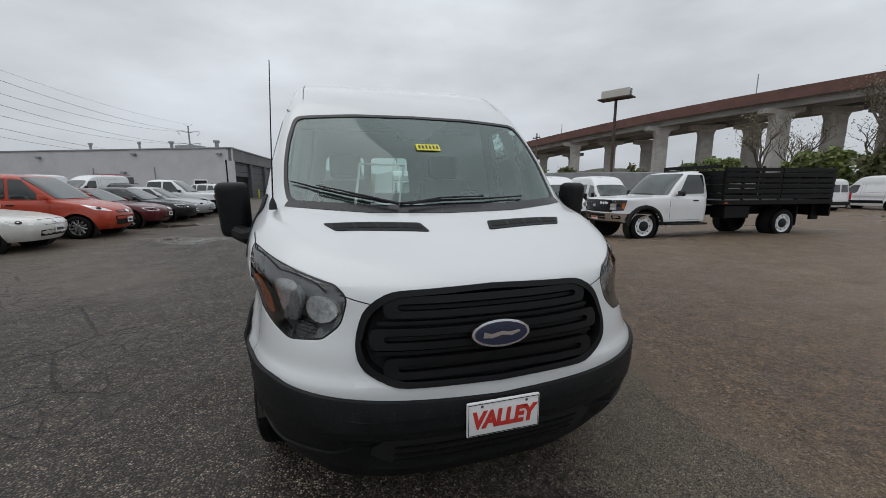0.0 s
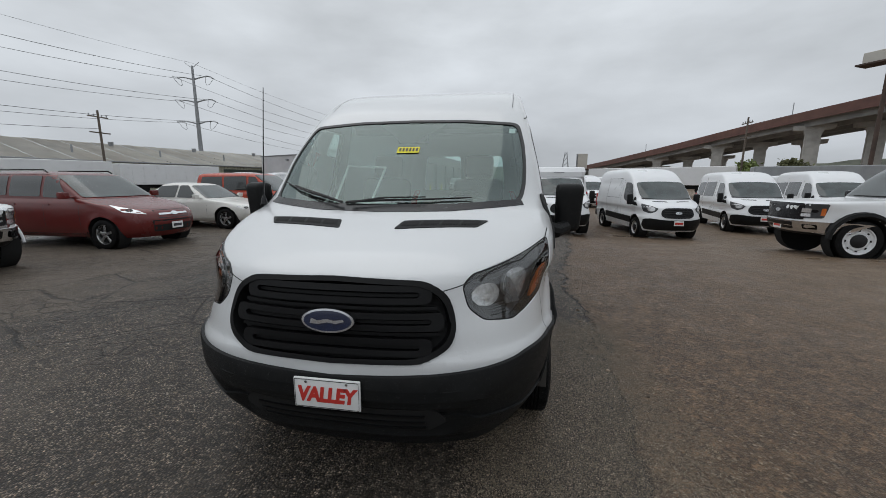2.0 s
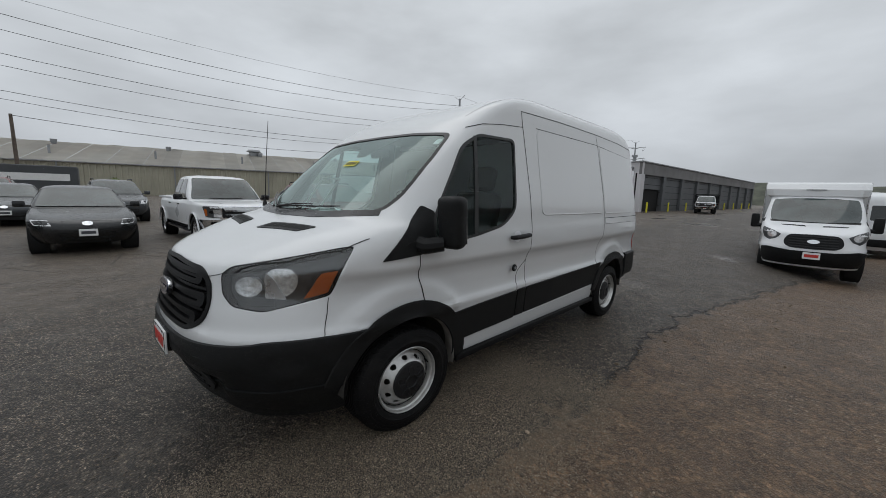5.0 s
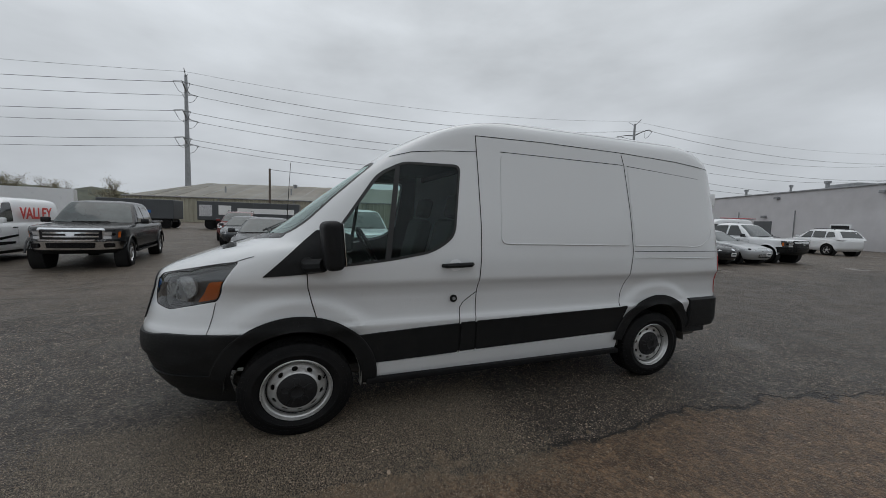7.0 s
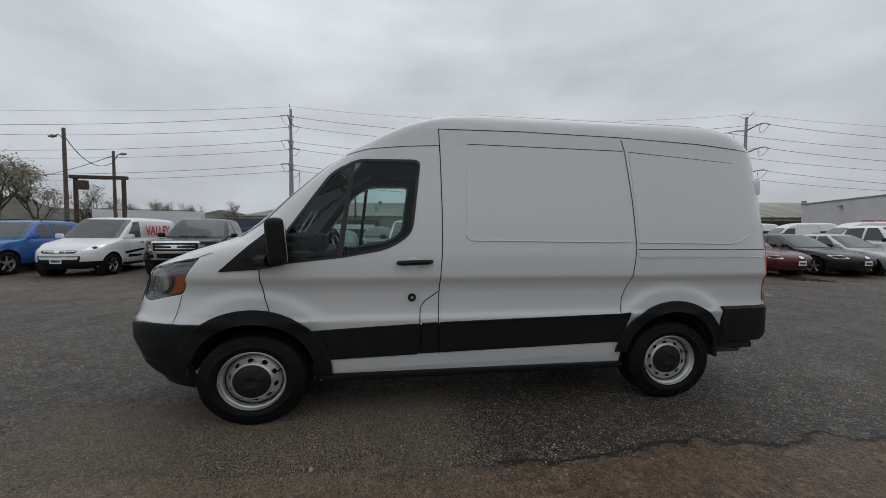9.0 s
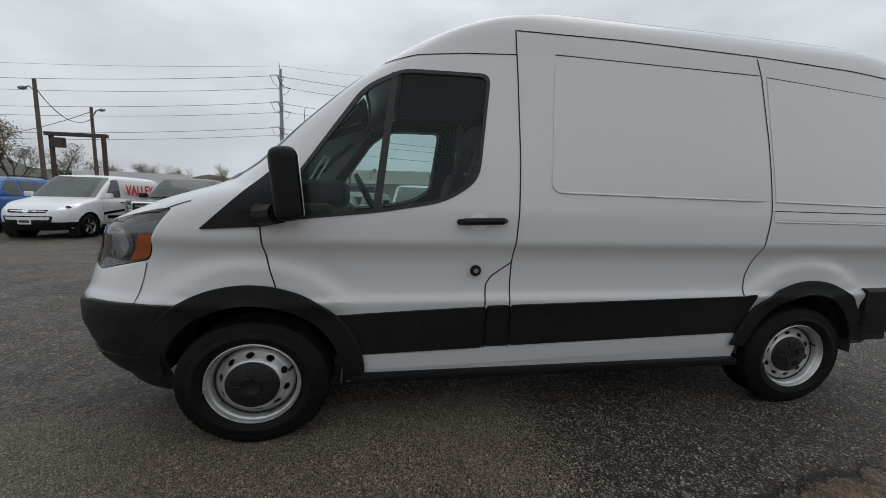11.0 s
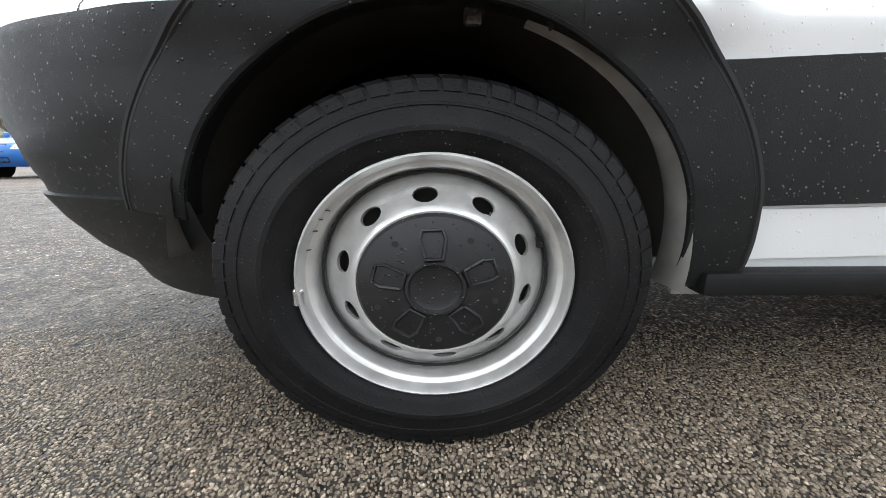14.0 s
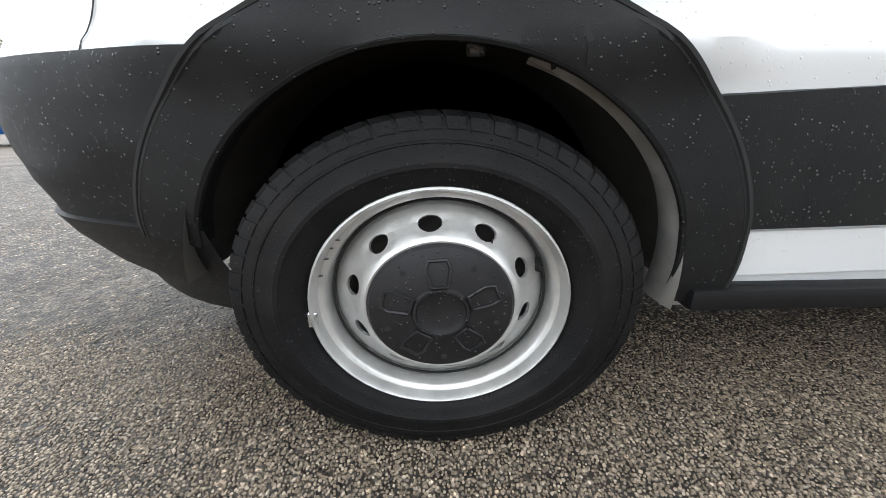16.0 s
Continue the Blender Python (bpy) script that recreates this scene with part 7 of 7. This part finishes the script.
# ---- elevated highway ----
def highway():
    ctrl = [(104, -16), (94, 9), (84, 34), (74, 60), (65, 92), (57, 128), (47, 172), (33, 235), (12, 320)]
    zs = [16.7, 16.4, 16.0, 15.2, 13.4, 10.8, 8.0, 5.4, 4.2]
    fz = curve_of(list(enumerate(zs)))
    fx = curve_of([(i, c[0]) for i, c in enumerate(ctrl)])
    fy = curve_of([(i, c[1]) for i, c in enumerate(ctrl)])
    pts = [Vector((fx(t), fy(t), fz(t))) for t in (k / 6 for k in range(49))]
    th = thing("elevated_highway", "elevated highway on concrete piers with rust-red girders", "bridge")

    def sweep(sec, name, mat):
        bm = bmesh.new()
        rows = []
        for i, p in enumerate(pts):
            d = (pts[min(i + 1, 48)] - pts[max(i - 1, 0)])
            s = Vector((-d.y, d.x, 0)).normalized()
            rows.append([bm.verts.new(p + s * u + Vector((0, 0, v))) for u, v in sec])
        for a, b in zip(rows, rows[1:]):
            for k in range(len(sec)):
                j = (k + 1) % len(sec)
                bm.faces.new((a[k], a[j], b[j], b[k]))
        bm.faces.new(rows[0]); bm.faces.new(rows[-1][::-1])
        bmesh.ops.recalc_face_normals(bm, faces=bm.faces[:])
        return part(name, bm, mat, th, smooth=0)

    sweep([(-9, .0), (9, .0), (9, .35), (-9, .35)], "deck", SOFFIT)
    for u in (-7.5, -2.5, 2.5, 7.5):
        sweep([(u - .25, -1.5), (u + .25, -1.5), (u + .25, .02), (u - .25, .02)], "inner_girder", SOFFIT)
    for s in (1, -1):
        sweep([(s * 9.3, -.55), (s * 9.02, -.55), (s * 9.02, .55), (s * 9.3, .55)], "edge_girder", GIRDER)
        sweep([(s * 9.25, .56), (s * 9.0, .56), (s * 9.0, 1.25), (s * 9.25, 1.25)], "parapet", GIRDER)
    for k in range(2, 48, 4):
        p = pts[k]
        d = (pts[k + 1] - pts[k - 1])
        s = Vector((-d.y, d.x, 0)).normalized()
        ang = math.atan2(s.y, s.x) - radians(45)
        pier = thing("bridge_pier", "concrete bridge pier with three flared columns", "pier", "highway piers")
        m = Matrix.Translation((p.x, p.y, 0)) @ Matrix.Rotation(ang, 4, "Z")
        for u in (-8.5, 0, 8.5):
            b = bmesh.new()
            hh = p.z - 1.5
            rows = []
            for z, w, dd in ((-.2, 1.15, 1.0), (hh - 1.9, 1.15, .95), (hh - 1.0, 1.5, .95), (hh - .8, 3.0, 1.0), (hh, 3.1, 1.0)):
                rows.append([b.verts.new((u + a * w, c * dd, z)) for a, c in ((-1, -1), (1, -1), (1, 1), (-1, 1))])
            for a, c in zip(rows, rows[1:]):
                for i in range(4):
                    b.faces.new((a[i], a[(i + 1) % 4], c[(i + 1) % 4], c[i]))
            b.faces.new(rows[-1])
            bmesh.ops.recalc_face_normals(b, faces=b.faces[:])
            part("column", b, CONCRETE, pier, smooth=0)
        pier.matrix_basis = m
    for k in (6, 12, 18, 26, 34):
        p = pts[k]
        lp = thing("highway_lamp", "slim grey lamp post on the highway", "lamp post", "highway lamps")
        part("pole", tube([(p.x, p.y - 9, p.z), (p.x, p.y - 9, p.z + 6)], .09, 6), GALV, lp)


highway()


# ---- masts, poles, signs and wires ----
def power_tower(at, h, label, turn=0.0):
    th = thing("power_pole", label, "power pole", "power line towers")
    part("mast", tube([(0, 0, 0), (0, 0, h)], [.75, .3], 12), GALV, th)
    for k, z in enumerate((h - 3.2, h - 9.5, h - 15.5)):
        for s in (1, -1):
            part("cross_arm", tube([(0, 0, z - .5), (s * 2.6, 0, z + .1), (s * 5.2, 0, z + .3)], [.22, .16, .08], 6), GALV, th)
            part("insulator", tube([(s * 5.1, -1.6, z + .0), (s * 5.1, 0, z + .25), (s * 5.1, 1.6, z)], .09, 6), GALV, th)
            part("jumper", tube([(s * 5.1, -1.6, z), (s * 4.2, -.8, z - 1.7), (s * 4.0, 0, z - 2.1), (s * 4.2, .8, z - 1.7), (s * 5.1, 1.6, z)], .05, 5), CABLE, th)
    for s in (1, -1):
        part("top_arm", tube([(0, 0, h - .6), (s * 2.2, 0, h + .9)], .08, 6), GALV, th)
    th.matrix_basis = Matrix.Translation((*at, 0)) @ Matrix.Rotation(radians(turn), 4, "Z")
    return th


TOWERS = [((-118, -190), 34), ((-104, -25), 34), ((-89, 100), 34), ((-75, 240), 34)]
for at_, h_ in TOWERS:
    power_tower(at_, h_, "tall grey steel power line tower with six arms", 4)


def wire(a, b, sag, r=.05, name="power_line"):
    a, b = Vector(a), Vector(b)
    pts = [a.lerp(b, t) - Vector((0, 0, sag * 4 * t * (1 - t))) for t in (k / 16 for k in range(17))]
    return tagged(finish(name, tube(pts, r, 4), CABLE), "thin dark overhead power cable sagging between towers", "cable", "power lines")


for (a, ha), (b, hb) in zip(TOWERS, TOWERS[1:]):
    for dz in (3.2, 9.5, 15.5):
        for s in (1, -1):
            wire((a[0] + s * 5.1, a[1], ha - dz), (b[0] + s * 5.1, b[1], hb - dz), 4.0)
    wire((a[0], a[1], ha + .8), (b[0], b[1], hb + .8), 3.0, .03)


def wood_pole(at, h, label, arm=False, lamp=None):
    th = thing("utility_pole" if lamp is None else "street_lamp", label, "pole", "wooden poles")
    part("post", tube([(0, 0, 0), (.05, 0, h)], [.17, .12], 8), WOOD, th)
    if arm:
        part("cross_arm", box((-.06, -1.3, h - .9), (.06, 1.3, h - .75), .01), WOOD, th)
        part("cross_arm", box((-.06, -1.3, h - 2.9), (.06, 1.3, h - 2.75), .01), WOOD, th)
        for y in (-1.1, -.5, .5, 1.1):
            part("insulator", tube([(0, y, h - .75), (0, y, h - .5)], .06, 6), GALV, th)
    if lamp:
        d = Vector((*lamp, 0)).normalized()
        part("lamp_arm", tube([Vector((0, 0, h - .9)), d * .9 + Vector((0, 0, h - .4)), d * 1.6 + Vector((0, 0, h - .45))], .05, 6), GALV, th)
        b = bmesh.new()
        add_box(b, (-.17, -.35, -.08), (.17, .35, .1), .06, 2, Matrix.Translation(d * 1.9 + Vector((0, 0, h - .45))) @ Matrix.Rotation(math.atan2(d.y, d.x) - math.pi / 2, 4, "Z"))
        part("lamp_head", b, GALV, th)
    th.matrix_basis = Matrix.Translation((*at, 0))
    return th


wood_pole((-52, 41), 10.5, "weathered wooden utility pole with cross arms", arm=True)
wood_pole((-30.5, -24.5), 9.4, "leaning wooden pole with a lamp arm", lamp=(-.5, -.8))
wood_pole((-37.5, -25.5), 9.0, "wooden pole with a cobra-head lamp", lamp=(.6, .8))
wood_pole((-50, -3.5), 7.5, "plain wooden pole before the warehouse")
wire((-30.5, -24.5, 8.8), (-37.5, -25.5, 8.0), 1.2, .03, "service_cable")
wire((-37.5, -25.5, 8.6), (-60, -60, 8.5), 1.2, .03, "service_cable")
wire((-50, -3.5, 7.4), (-52, 41, 8.2), 1.0, .03, "service_cable")
wood_pole((36, 62), 11, "distant wooden utility pole", arm=True)

gantry = thing("steel_gantry", "rusted steel goal-post frame standing in the lot", "frame")
for a in ((-34.2, -26.5), (-33.8, -22.4)):
    part("post", box((a[0] - .13, a[1] - .13, 0), (a[0] + .13, a[1] + .13, 6.0), .02), RUST, gantry)
part("beam", box((-34.15, -26.8, 5.85), (-33.85, -22.2, 6.15), .02), RUST, gantry)
part("brace", tube([(-34, -22.4, 2.0), (-33.2, -20.8, 0)], .12, 6), RUST, gantry)
part("hoist", box((-34.2, -26.2, 4.9), (-33.8, -25.4, 5.7), .05), RUST, gantry)


def billboard(at, h, w, label, turn, tall=None):
    th = thing("billboard", label, "billboard")
    part("pole", tube([(0, 0, 0), (0, 0, h)], .22, 12), RUST, th)
    for s in (1, -1):
        part("panel", box((-w / 2, s * .5 - .1, h), (w / 2, s * .5 + .1, h + (tall or w * .27)), .03), GALV if s > 0 else TANROOF, th, "weathered panel")
    part("catwalk", box((-w / 2 - .4, -1.1, h - .25), (w / 2 + .4, 1.1, h - .05), .02), RUST, th)
    th.matrix_basis = Matrix.Translation((*at, 0)) @ Matrix.Rotation(radians(turn), 4, "Z")
    return th


billboard((43.8, 51), 15.4, 4.4, "rusted single-pole billboard seen edge on", -62)
billboard((18.5, 92), 4.6, 2.2, "far grey pole sign beside the highway", 10, 3.4)

lat = thing("lattice_tower", "far grey lattice transmission tower", "tower")
for a, b in (((-1.8, -1.8), (-.3, -.3)), ((1.8, -1.8), (.3, -.3)), ((1.8, 1.8), (.3, .3)), ((-1.8, 1.8), (-.3, .3))):
    part("leg", tube([(a[0] + 22, a[1] + 140, 0), (b[0] + 22, b[1] + 140, 12)], .1, 4), GALV, lat)
for k in range(7):
    z, w = k * 1.7, 1.8 - k * .21
    for s in (1, -1):
        part("brace", tube([(22 - w, 140 + s * w, z), (22 + w - .2, 140 + s * (w - .2), z + 1.7)], .06, 4), GALV, lat)


# ---- trailers and containers ----
def trailer(label, a, b, z0, z1, mat, depth=2.5, stripe=None):
    th = thing("truck_trailer", label, "trailer", "trailers")
    bm, n, m = wall_between(a, b, z1, depth, z0)
    bmesh.ops.bevel(bm, geom=bm.edges[:], offset=.05, segments=1, affect="EDGES")
    part("box", bm, mat, th)
    for u in (.12, .2, .8, .88):
        for v in (.2, depth - .2):
            p = m @ Vector((n * u, v, .5))
            d = (m.to_3x3() @ Vector((0, 1, 0)))
            w = bmesh.new()
            add_tube(w, [p - d * .15, p + d * .15], .5, 16)
            part("wheel", w, RUBBER, th)
    part("chassis", box((n * .05, .6, .6), (n * .95, depth - .6, z0), .02, 1, m), BLACKSTEEL, th)
    for k in range(1, int(n / 1.2)):
        part("panel_rib", box((k * 1.2, -.02, z0 + .1), (k * 1.2 + .05, -.002, z1 - .1), 0, 1, m), mat, th, smooth=0)
    for u0, u1, c0, c1, mt in stripe or ():
        part("marking", box((n * u0, -.03, z0 + (z1 - z0) * c0), (n * u1, -.022, z0 + (z1 - z0) * c1), 0, 1, m), mt, th, smooth=0)
    return th


DKGREY = material("dark_grey_trailer", (0.06, 0.065, 0.07), 0.5, vary=0.1, scale=0.8)
trailer("dark grey box trailer with a white logo and lettering bars", (-38, -9), (-37.4, 0), .9, 2.7, DKGREY, 2.5, [(.20, .32, .30, .80, PLATEW), (.38, .95, .40, .68, PLATEW), (.02, .14, .2, .8, ALU)])
trailer("dark blue box truck body with a pale mark", (-39, -17), (-38.5, -11), .9, 2.7, DKGREY, 2.4, [(.3, .7, .3, .45, P_BLUE)])
trailer("white box trailer in the far rows", (-42, 24), (-39, 31), 1.0, 3.4, WHITE2)
trailer("white box trailer behind the cars", (-44, 36), (-40, 47), 1.0, 3.5, WHITE2)
trailer("white box trailer behind the gantry", (-44, -32), (-47, -22), 1.0, 3.6, WHITE2)
trailer("long grey trailer before the highway", (24, 38), (44, 30), .9, 3.0, GALV)
trailer("white trailer between trees", (14, 62), (30, 52), 1.1, 3.6, WHITE2)

skid = thing("skid_steer", "white skid steer loader with black cab by the wall", "loader")
part("body", box((-.8, -.9, .45), (.8, 1.2, 1.3), .12, 2), WHITE2, skid)
part("cab_frame", box((-.6, -.6, 1.3), (.6, .7, 2.15), .08, 2), WHITE2, skid)
part("cab_window", box((-.5, -.63, 1.35), (.5, -.605, 2.05), .02), GLOSSBLACK, skid)
part("bucket", box((-.95, -1.9, .1), (.95, -1.2, .65), .08, 2), RUST, skid)
for s in (1, -1):
    part("lift_arm", tube([(s * .78, 1.0, 1.5), (s * .82, -.6, 1.35), (s * .75, -1.3, .45)], .1, 6), WHITE2, skid)
    for y in (-.5, .7):
        part("wheel", tube([(s * .75, y, .4), (s * 1.0, y, .4)], .4, 16), RUBBER, skid)
skid.matrix_basis = Matrix.Translation((-13.4, 41.3, 0)) @ Matrix.Rotation(radians(20), 4, "Z")


# ---- trees and far hills ----
def tree(at, h, spread, leaf, leaves, label, seed, leaf_size=.22, trunk=True, bushy=False, kind="deciduous"):
    rnd = random.Random(seed)
    th = thing("tree", label, "tree", "trees round the lot")
    wood = bmesh.new()
    tips = []

    def limb(p, d, length, r, level):
        pts, rs = [p], [r]
        q, dd = p.copy(), d.copy()
        for k in range(3):
            dd = (dd + Vector((rnd.uniform(-.22, .22), rnd.uniform(-.22, .22), rnd.uniform(-.05, .18)))).normalized()
            q = q + dd * length / 3
            pts.append(q.copy())
            rs.append(max(.012, r * (1 - .22 * (k + 1))))
        add_tube(wood, pts, rs, 6 if level < 2 else 4)
        if level >= 2:
            tips.extend(pts[1:])
        if level < 4:
            for k in range(3 if level else 6):
                t = rnd.uniform(.35, 1.0) if level else rnd.uniform(.3, 1.0)
                b = pts[0].lerp(pts[-1], t)
                a = rnd.uniform(0, 2 * math.pi)
                out = Vector((math.cos(a), math.sin(a), 0)) * spread
                nd = (dd * .7 + out * rnd.uniform(.5, .9) + Vector((0, 0, rnd.uniform(.1, .5)))).normalized()
                limb(b, nd, length * rnd.uniform(.5, .68), max(.012, r * .5), level + 1)

    limb(Vector((0, 0, -.1)), Vector((0, 0, 1)), h * (.3 if bushy else .45), h * .02, 0)
    part("trunk", wood, BARK, th, smooth=60)
    crown = bmesh.new()
    for k in range(leaves):
        p = rnd.choice(tips) + Vector((rnd.gauss(0, .35), rnd.gauss(0, .35), rnd.gauss(0, .3))) * (h / 9)
        n = Vector((rnd.gauss(0, 1), rnd.gauss(0, 1), rnd.gauss(0, 1))).normalized()
        u = n.orthogonal().normalized() * leaf_size * rnd.uniform(.5, 1.2)
        v = n.cross(u.normalized()) * leaf_size * rnd.uniform(.4, .9)
        crown.faces.new([crown.verts.new(p + a) for a in (-u, -v * .7 + u * .2, u, v)])
    part("crown", crown, leaf, th, smooth=0)
    th.matrix_basis = Matrix.Translation((*at, 0)) @ Matrix.Rotation(rnd.uniform(0, 6), 4, "Z")
    return th


spots = [((40.5, 29.6), 7.6, 1.1, LEAF, 5200, True), ((38, 31.5), 6.6, 1.1, LEAF, 4200, True), ((41.9, 42.9), 7, .9, LEAF2, 1200, True), ((46, 29), 11, 1.0, LEAF3, 700, False), ((50.5, 29.2), 12, 1.0, LEAF3, 700, False), ((42.7, 22.8), 7.6, 1.1, LEAF, 5200, True), ((43.8, 20.8), 7.2, 1.1, LEAF, 4600, True), ((51.5, 23.3), 15.5, 1.0, LEAF3, 900, False), ((43, 17.9), 7, 1.1, LEAF2, 4200, True), ((47, 15), 14, 1.0, LEAF3, 900, False), ((41.2, 60), 9.5, 1.1, LEAF2, 3000, True), ((37, 63), 9, 1.1, LEAF, 2600, True), ((47, 68), 7, 1.0, LEAF, 1800, True),
         ((-39, -41), 11, 1.0, LEAF3, 3600, False), ((-42.5, -40), 11, 1.0, LEAF3, 3600, False), ((-46, -38.5), 10.5, 1.0, LEAF3, 3600, False), ((-51, -37), 9, 1.0, LEAF3, 1500, False), ((-62, -36), 6.5, 1.1, LEAF3, 1600, False), ((-58, -38), 6.5, 1.1, LEAF3, 1500, False), ((-69, -34), 7, 1.1, LEAF3, 1600, False), ((-76, -29), 6.5, 1.1, LEAF3, 1500, False), ((-36, -35), 4.2, 1.2, LEAF, 2400, True), ((-40, -34), 4.2, 1.2, LEAF2, 2400, True), ((-32, -37), 4.4, 1.2, LEAF, 2400, True), ((-46, -58), 6, 1.1, LEAF2, 1800, True), ((-40, -50), 5.5, 1.1, LEAF, 1800, True), ((-52, -38), 6, 1.1, LEAF2, 1600, True), ((-60, -34), 5, 1.1, LEAF, 1600, True), ((-95, -62), 11, .9, LEAF3, 900, False), ((-100, -54), 11, .9, LEAF3, 900, False), ((-96, -46), 11, 1.0, LEAF3, 900, False), ((-92, -36), 10, 1.0, LEAF3, 1000, False), ((-66, -24), 5, 1.1, LEAF, 1500, True), ((-63, -18), 4.5, 1.2, LEAF, 1500, True), ((-62, 4), 4, 1.1, LEAF, 1200, True), ((-53, 44), 4.5, 1.1, LEAF, 1200, True), ((-75, 92), 12, .9, LEAF2, 1200, True)]
for i, (p, h, sp, lf, cnt, bush) in enumerate(spots):
    tree(p, h, sp, lf, cnt, "leafy green tree in spring" if bush else "bare-branched tree with opening buds", 40 + i, .3 if bush else .1, bushy=bush)

hill = bmesh.new()
rows = []
for j, (d, zf) in enumerate(((150, 0.0), (175, 1.0), (200, .75), (240, .0))):
    row = []
    for k in range(120):
        a = radians(20 + k * 1.9)
        zz = (7.5 + 8 * abs(noise.noise(Vector((k * .09, 3.1, 0)))) + 2.2 * noise.noise(Vector((k * .7, j * 1.7, 5)))) * zf
        row.append(hill.verts.new((d * 1.4 * math.cos(a), 40 + d * 1.0 * math.sin(a), max(0, zz) - (.5 if zf == 0 else 0))))
    rows.append(row)
for a, b in zip(rows, rows[1:]):
    for k in range(119):
        hill.faces.new((a[k], a[k + 1], b[k + 1], b[k]))
WOODS = material("distant_woods", (0.075, 0.08, 0.058), 0.95, vary=0.45, scale=0.25, bump=1.0, bump_scale=1.2)
tagged(finish("wooded_hills", hill, WOODS, smooth=60), "low wooded hills on the hazy horizon", "hills", kind="stuff")

# loose stones along the broken asphalt edge, and the aggregate that stands out of the asphalt beside the front wheel
rs = random.Random(5)


def stone_field(places, name, label, mat):
    """Many small domed stones as one mesh; places: x, y and radius."""
    verts, faces = [], []
    for x, y, r in places:
        k = len(verts)
        z = land(x, y)
        n = 5
        turn, sx, sy = rs.uniform(0, 6), rs.uniform(.75, 1.25), rs.uniform(.7, 1.1)
        hgt = r * rs.uniform(.35, .75)
        for ring, (q, v) in enumerate(((1.0, -.3 * r), (.72, hgt))):
            for i in range(n):
                a = turn + 2 * math.pi * i / n + rs.uniform(-.25, .25)
                w = r * q * rs.uniform(.85, 1.1)
                verts.append((x + w * sx * math.cos(a), y + w * sy * math.sin(a), z + v + rs.uniform(-.08, .08) * r))
        for ring in (0,):
            for i in range(n):
                j = (i + 1) % n
                faces.append((k + ring * n + i, k + ring * n + j, k + ring * n + n + j, k + ring * n + n + i))
        faces.append(tuple(k + n + i for i in range(n)))
    me = bpy.data.meshes.new(name)
    me.from_pydata(verts, [], faces)
    me.materials.append(mat)
    return tagged(new(name, me), label, "gravel", kind="stuff")


STONE = material("loose_stone", (0.24, 0.205, 0.168), 0.7, vary=0.4, scale=9)
AGGREGATE = material("wet_aggregate", (0.245, 0.22, 0.187), 0.45, vary=0.3, scale=60, spec=0.4)
for mat_ in (STONE, AGGREGATE):
    n_, l_ = mat_.node_tree.nodes, mat_.node_tree.links
    geo_ = n_.new("ShaderNodeNewGeometry")
    ramp_ = n_.new("ShaderNodeValToRGB")
    for pos_, c_ in ((0.0, (.55, .51, .46, 1)), (.45, (.68, .60, .51, 1)), (.75, (1.0, .91, .80, 1)), (.92, (1.35, 1.25, 1.12, 1))):
        el_ = ramp_.color_ramp.elements[0] if pos_ == 0 else ramp_.color_ramp.elements.new(pos_)
        el_.color = c_
    ramp_.color_ramp.elements[-1].color = (1.4, 1.33, 1.22, 1)
    mul_ = n_.new("ShaderNodeMix"); mul_.data_type, mul_.blend_type = "RGBA", "MULTIPLY"
    mul_.inputs[0].default_value = 1.0
    l_.new(geo_.outputs["Random Per Island"], ramp_.inputs[0])
    base_ = n_["Principled BSDF"].inputs["Base Color"]
    l_.new(base_.links[0].from_socket, mul_.inputs[6]); l_.new(ramp_.outputs[0], mul_.inputs[7])
    l_.new(mul_.outputs[2], base_)
loose = []
for k in range(1700):
    y = rs.uniform(-3.2, 8.0)
    edge = 1.62 + max(0, y - 2.5) * .16
    x = edge + abs(rs.gauss(0, .55)) - .12 if rs.random() < .75 else rs.uniform(-2.5, 4.5)
    loose.append((x, y, rs.uniform(.004, .010) if rs.random() < .95 else rs.uniform(.012, .02)))
for k in range(11000):
    loose.append((rs.uniform(-3.6, 4.6), rs.uniform(-3.2, 4.2), rs.uniform(.0028, .0062)))
stone_field(loose, "gravel", "loose grey-brown stones scattered on the lot", STONE)
bed = []
step = .0077
for i in range(int(1.6 / step)):
    for j in range(int(3.4 / step)):
        x, y = .45 + i * step + rs.uniform(-.4, .4) * step, -1.7 + j * step + rs.uniform(-.4, .4) * step
        fade = min(1, (x - .45) / .25, (2.05 - x) / .35, (y + 1.7) / .4, (1.7 - y) / .4)
        if rs.random() < .95 * fade:
            bed.append((x, y, rs.uniform(.0025, .0047)))
stone_field(bed, "asphalt_aggregate", "coarse grey-brown aggregate standing out of the wet asphalt", AGGREGATE)
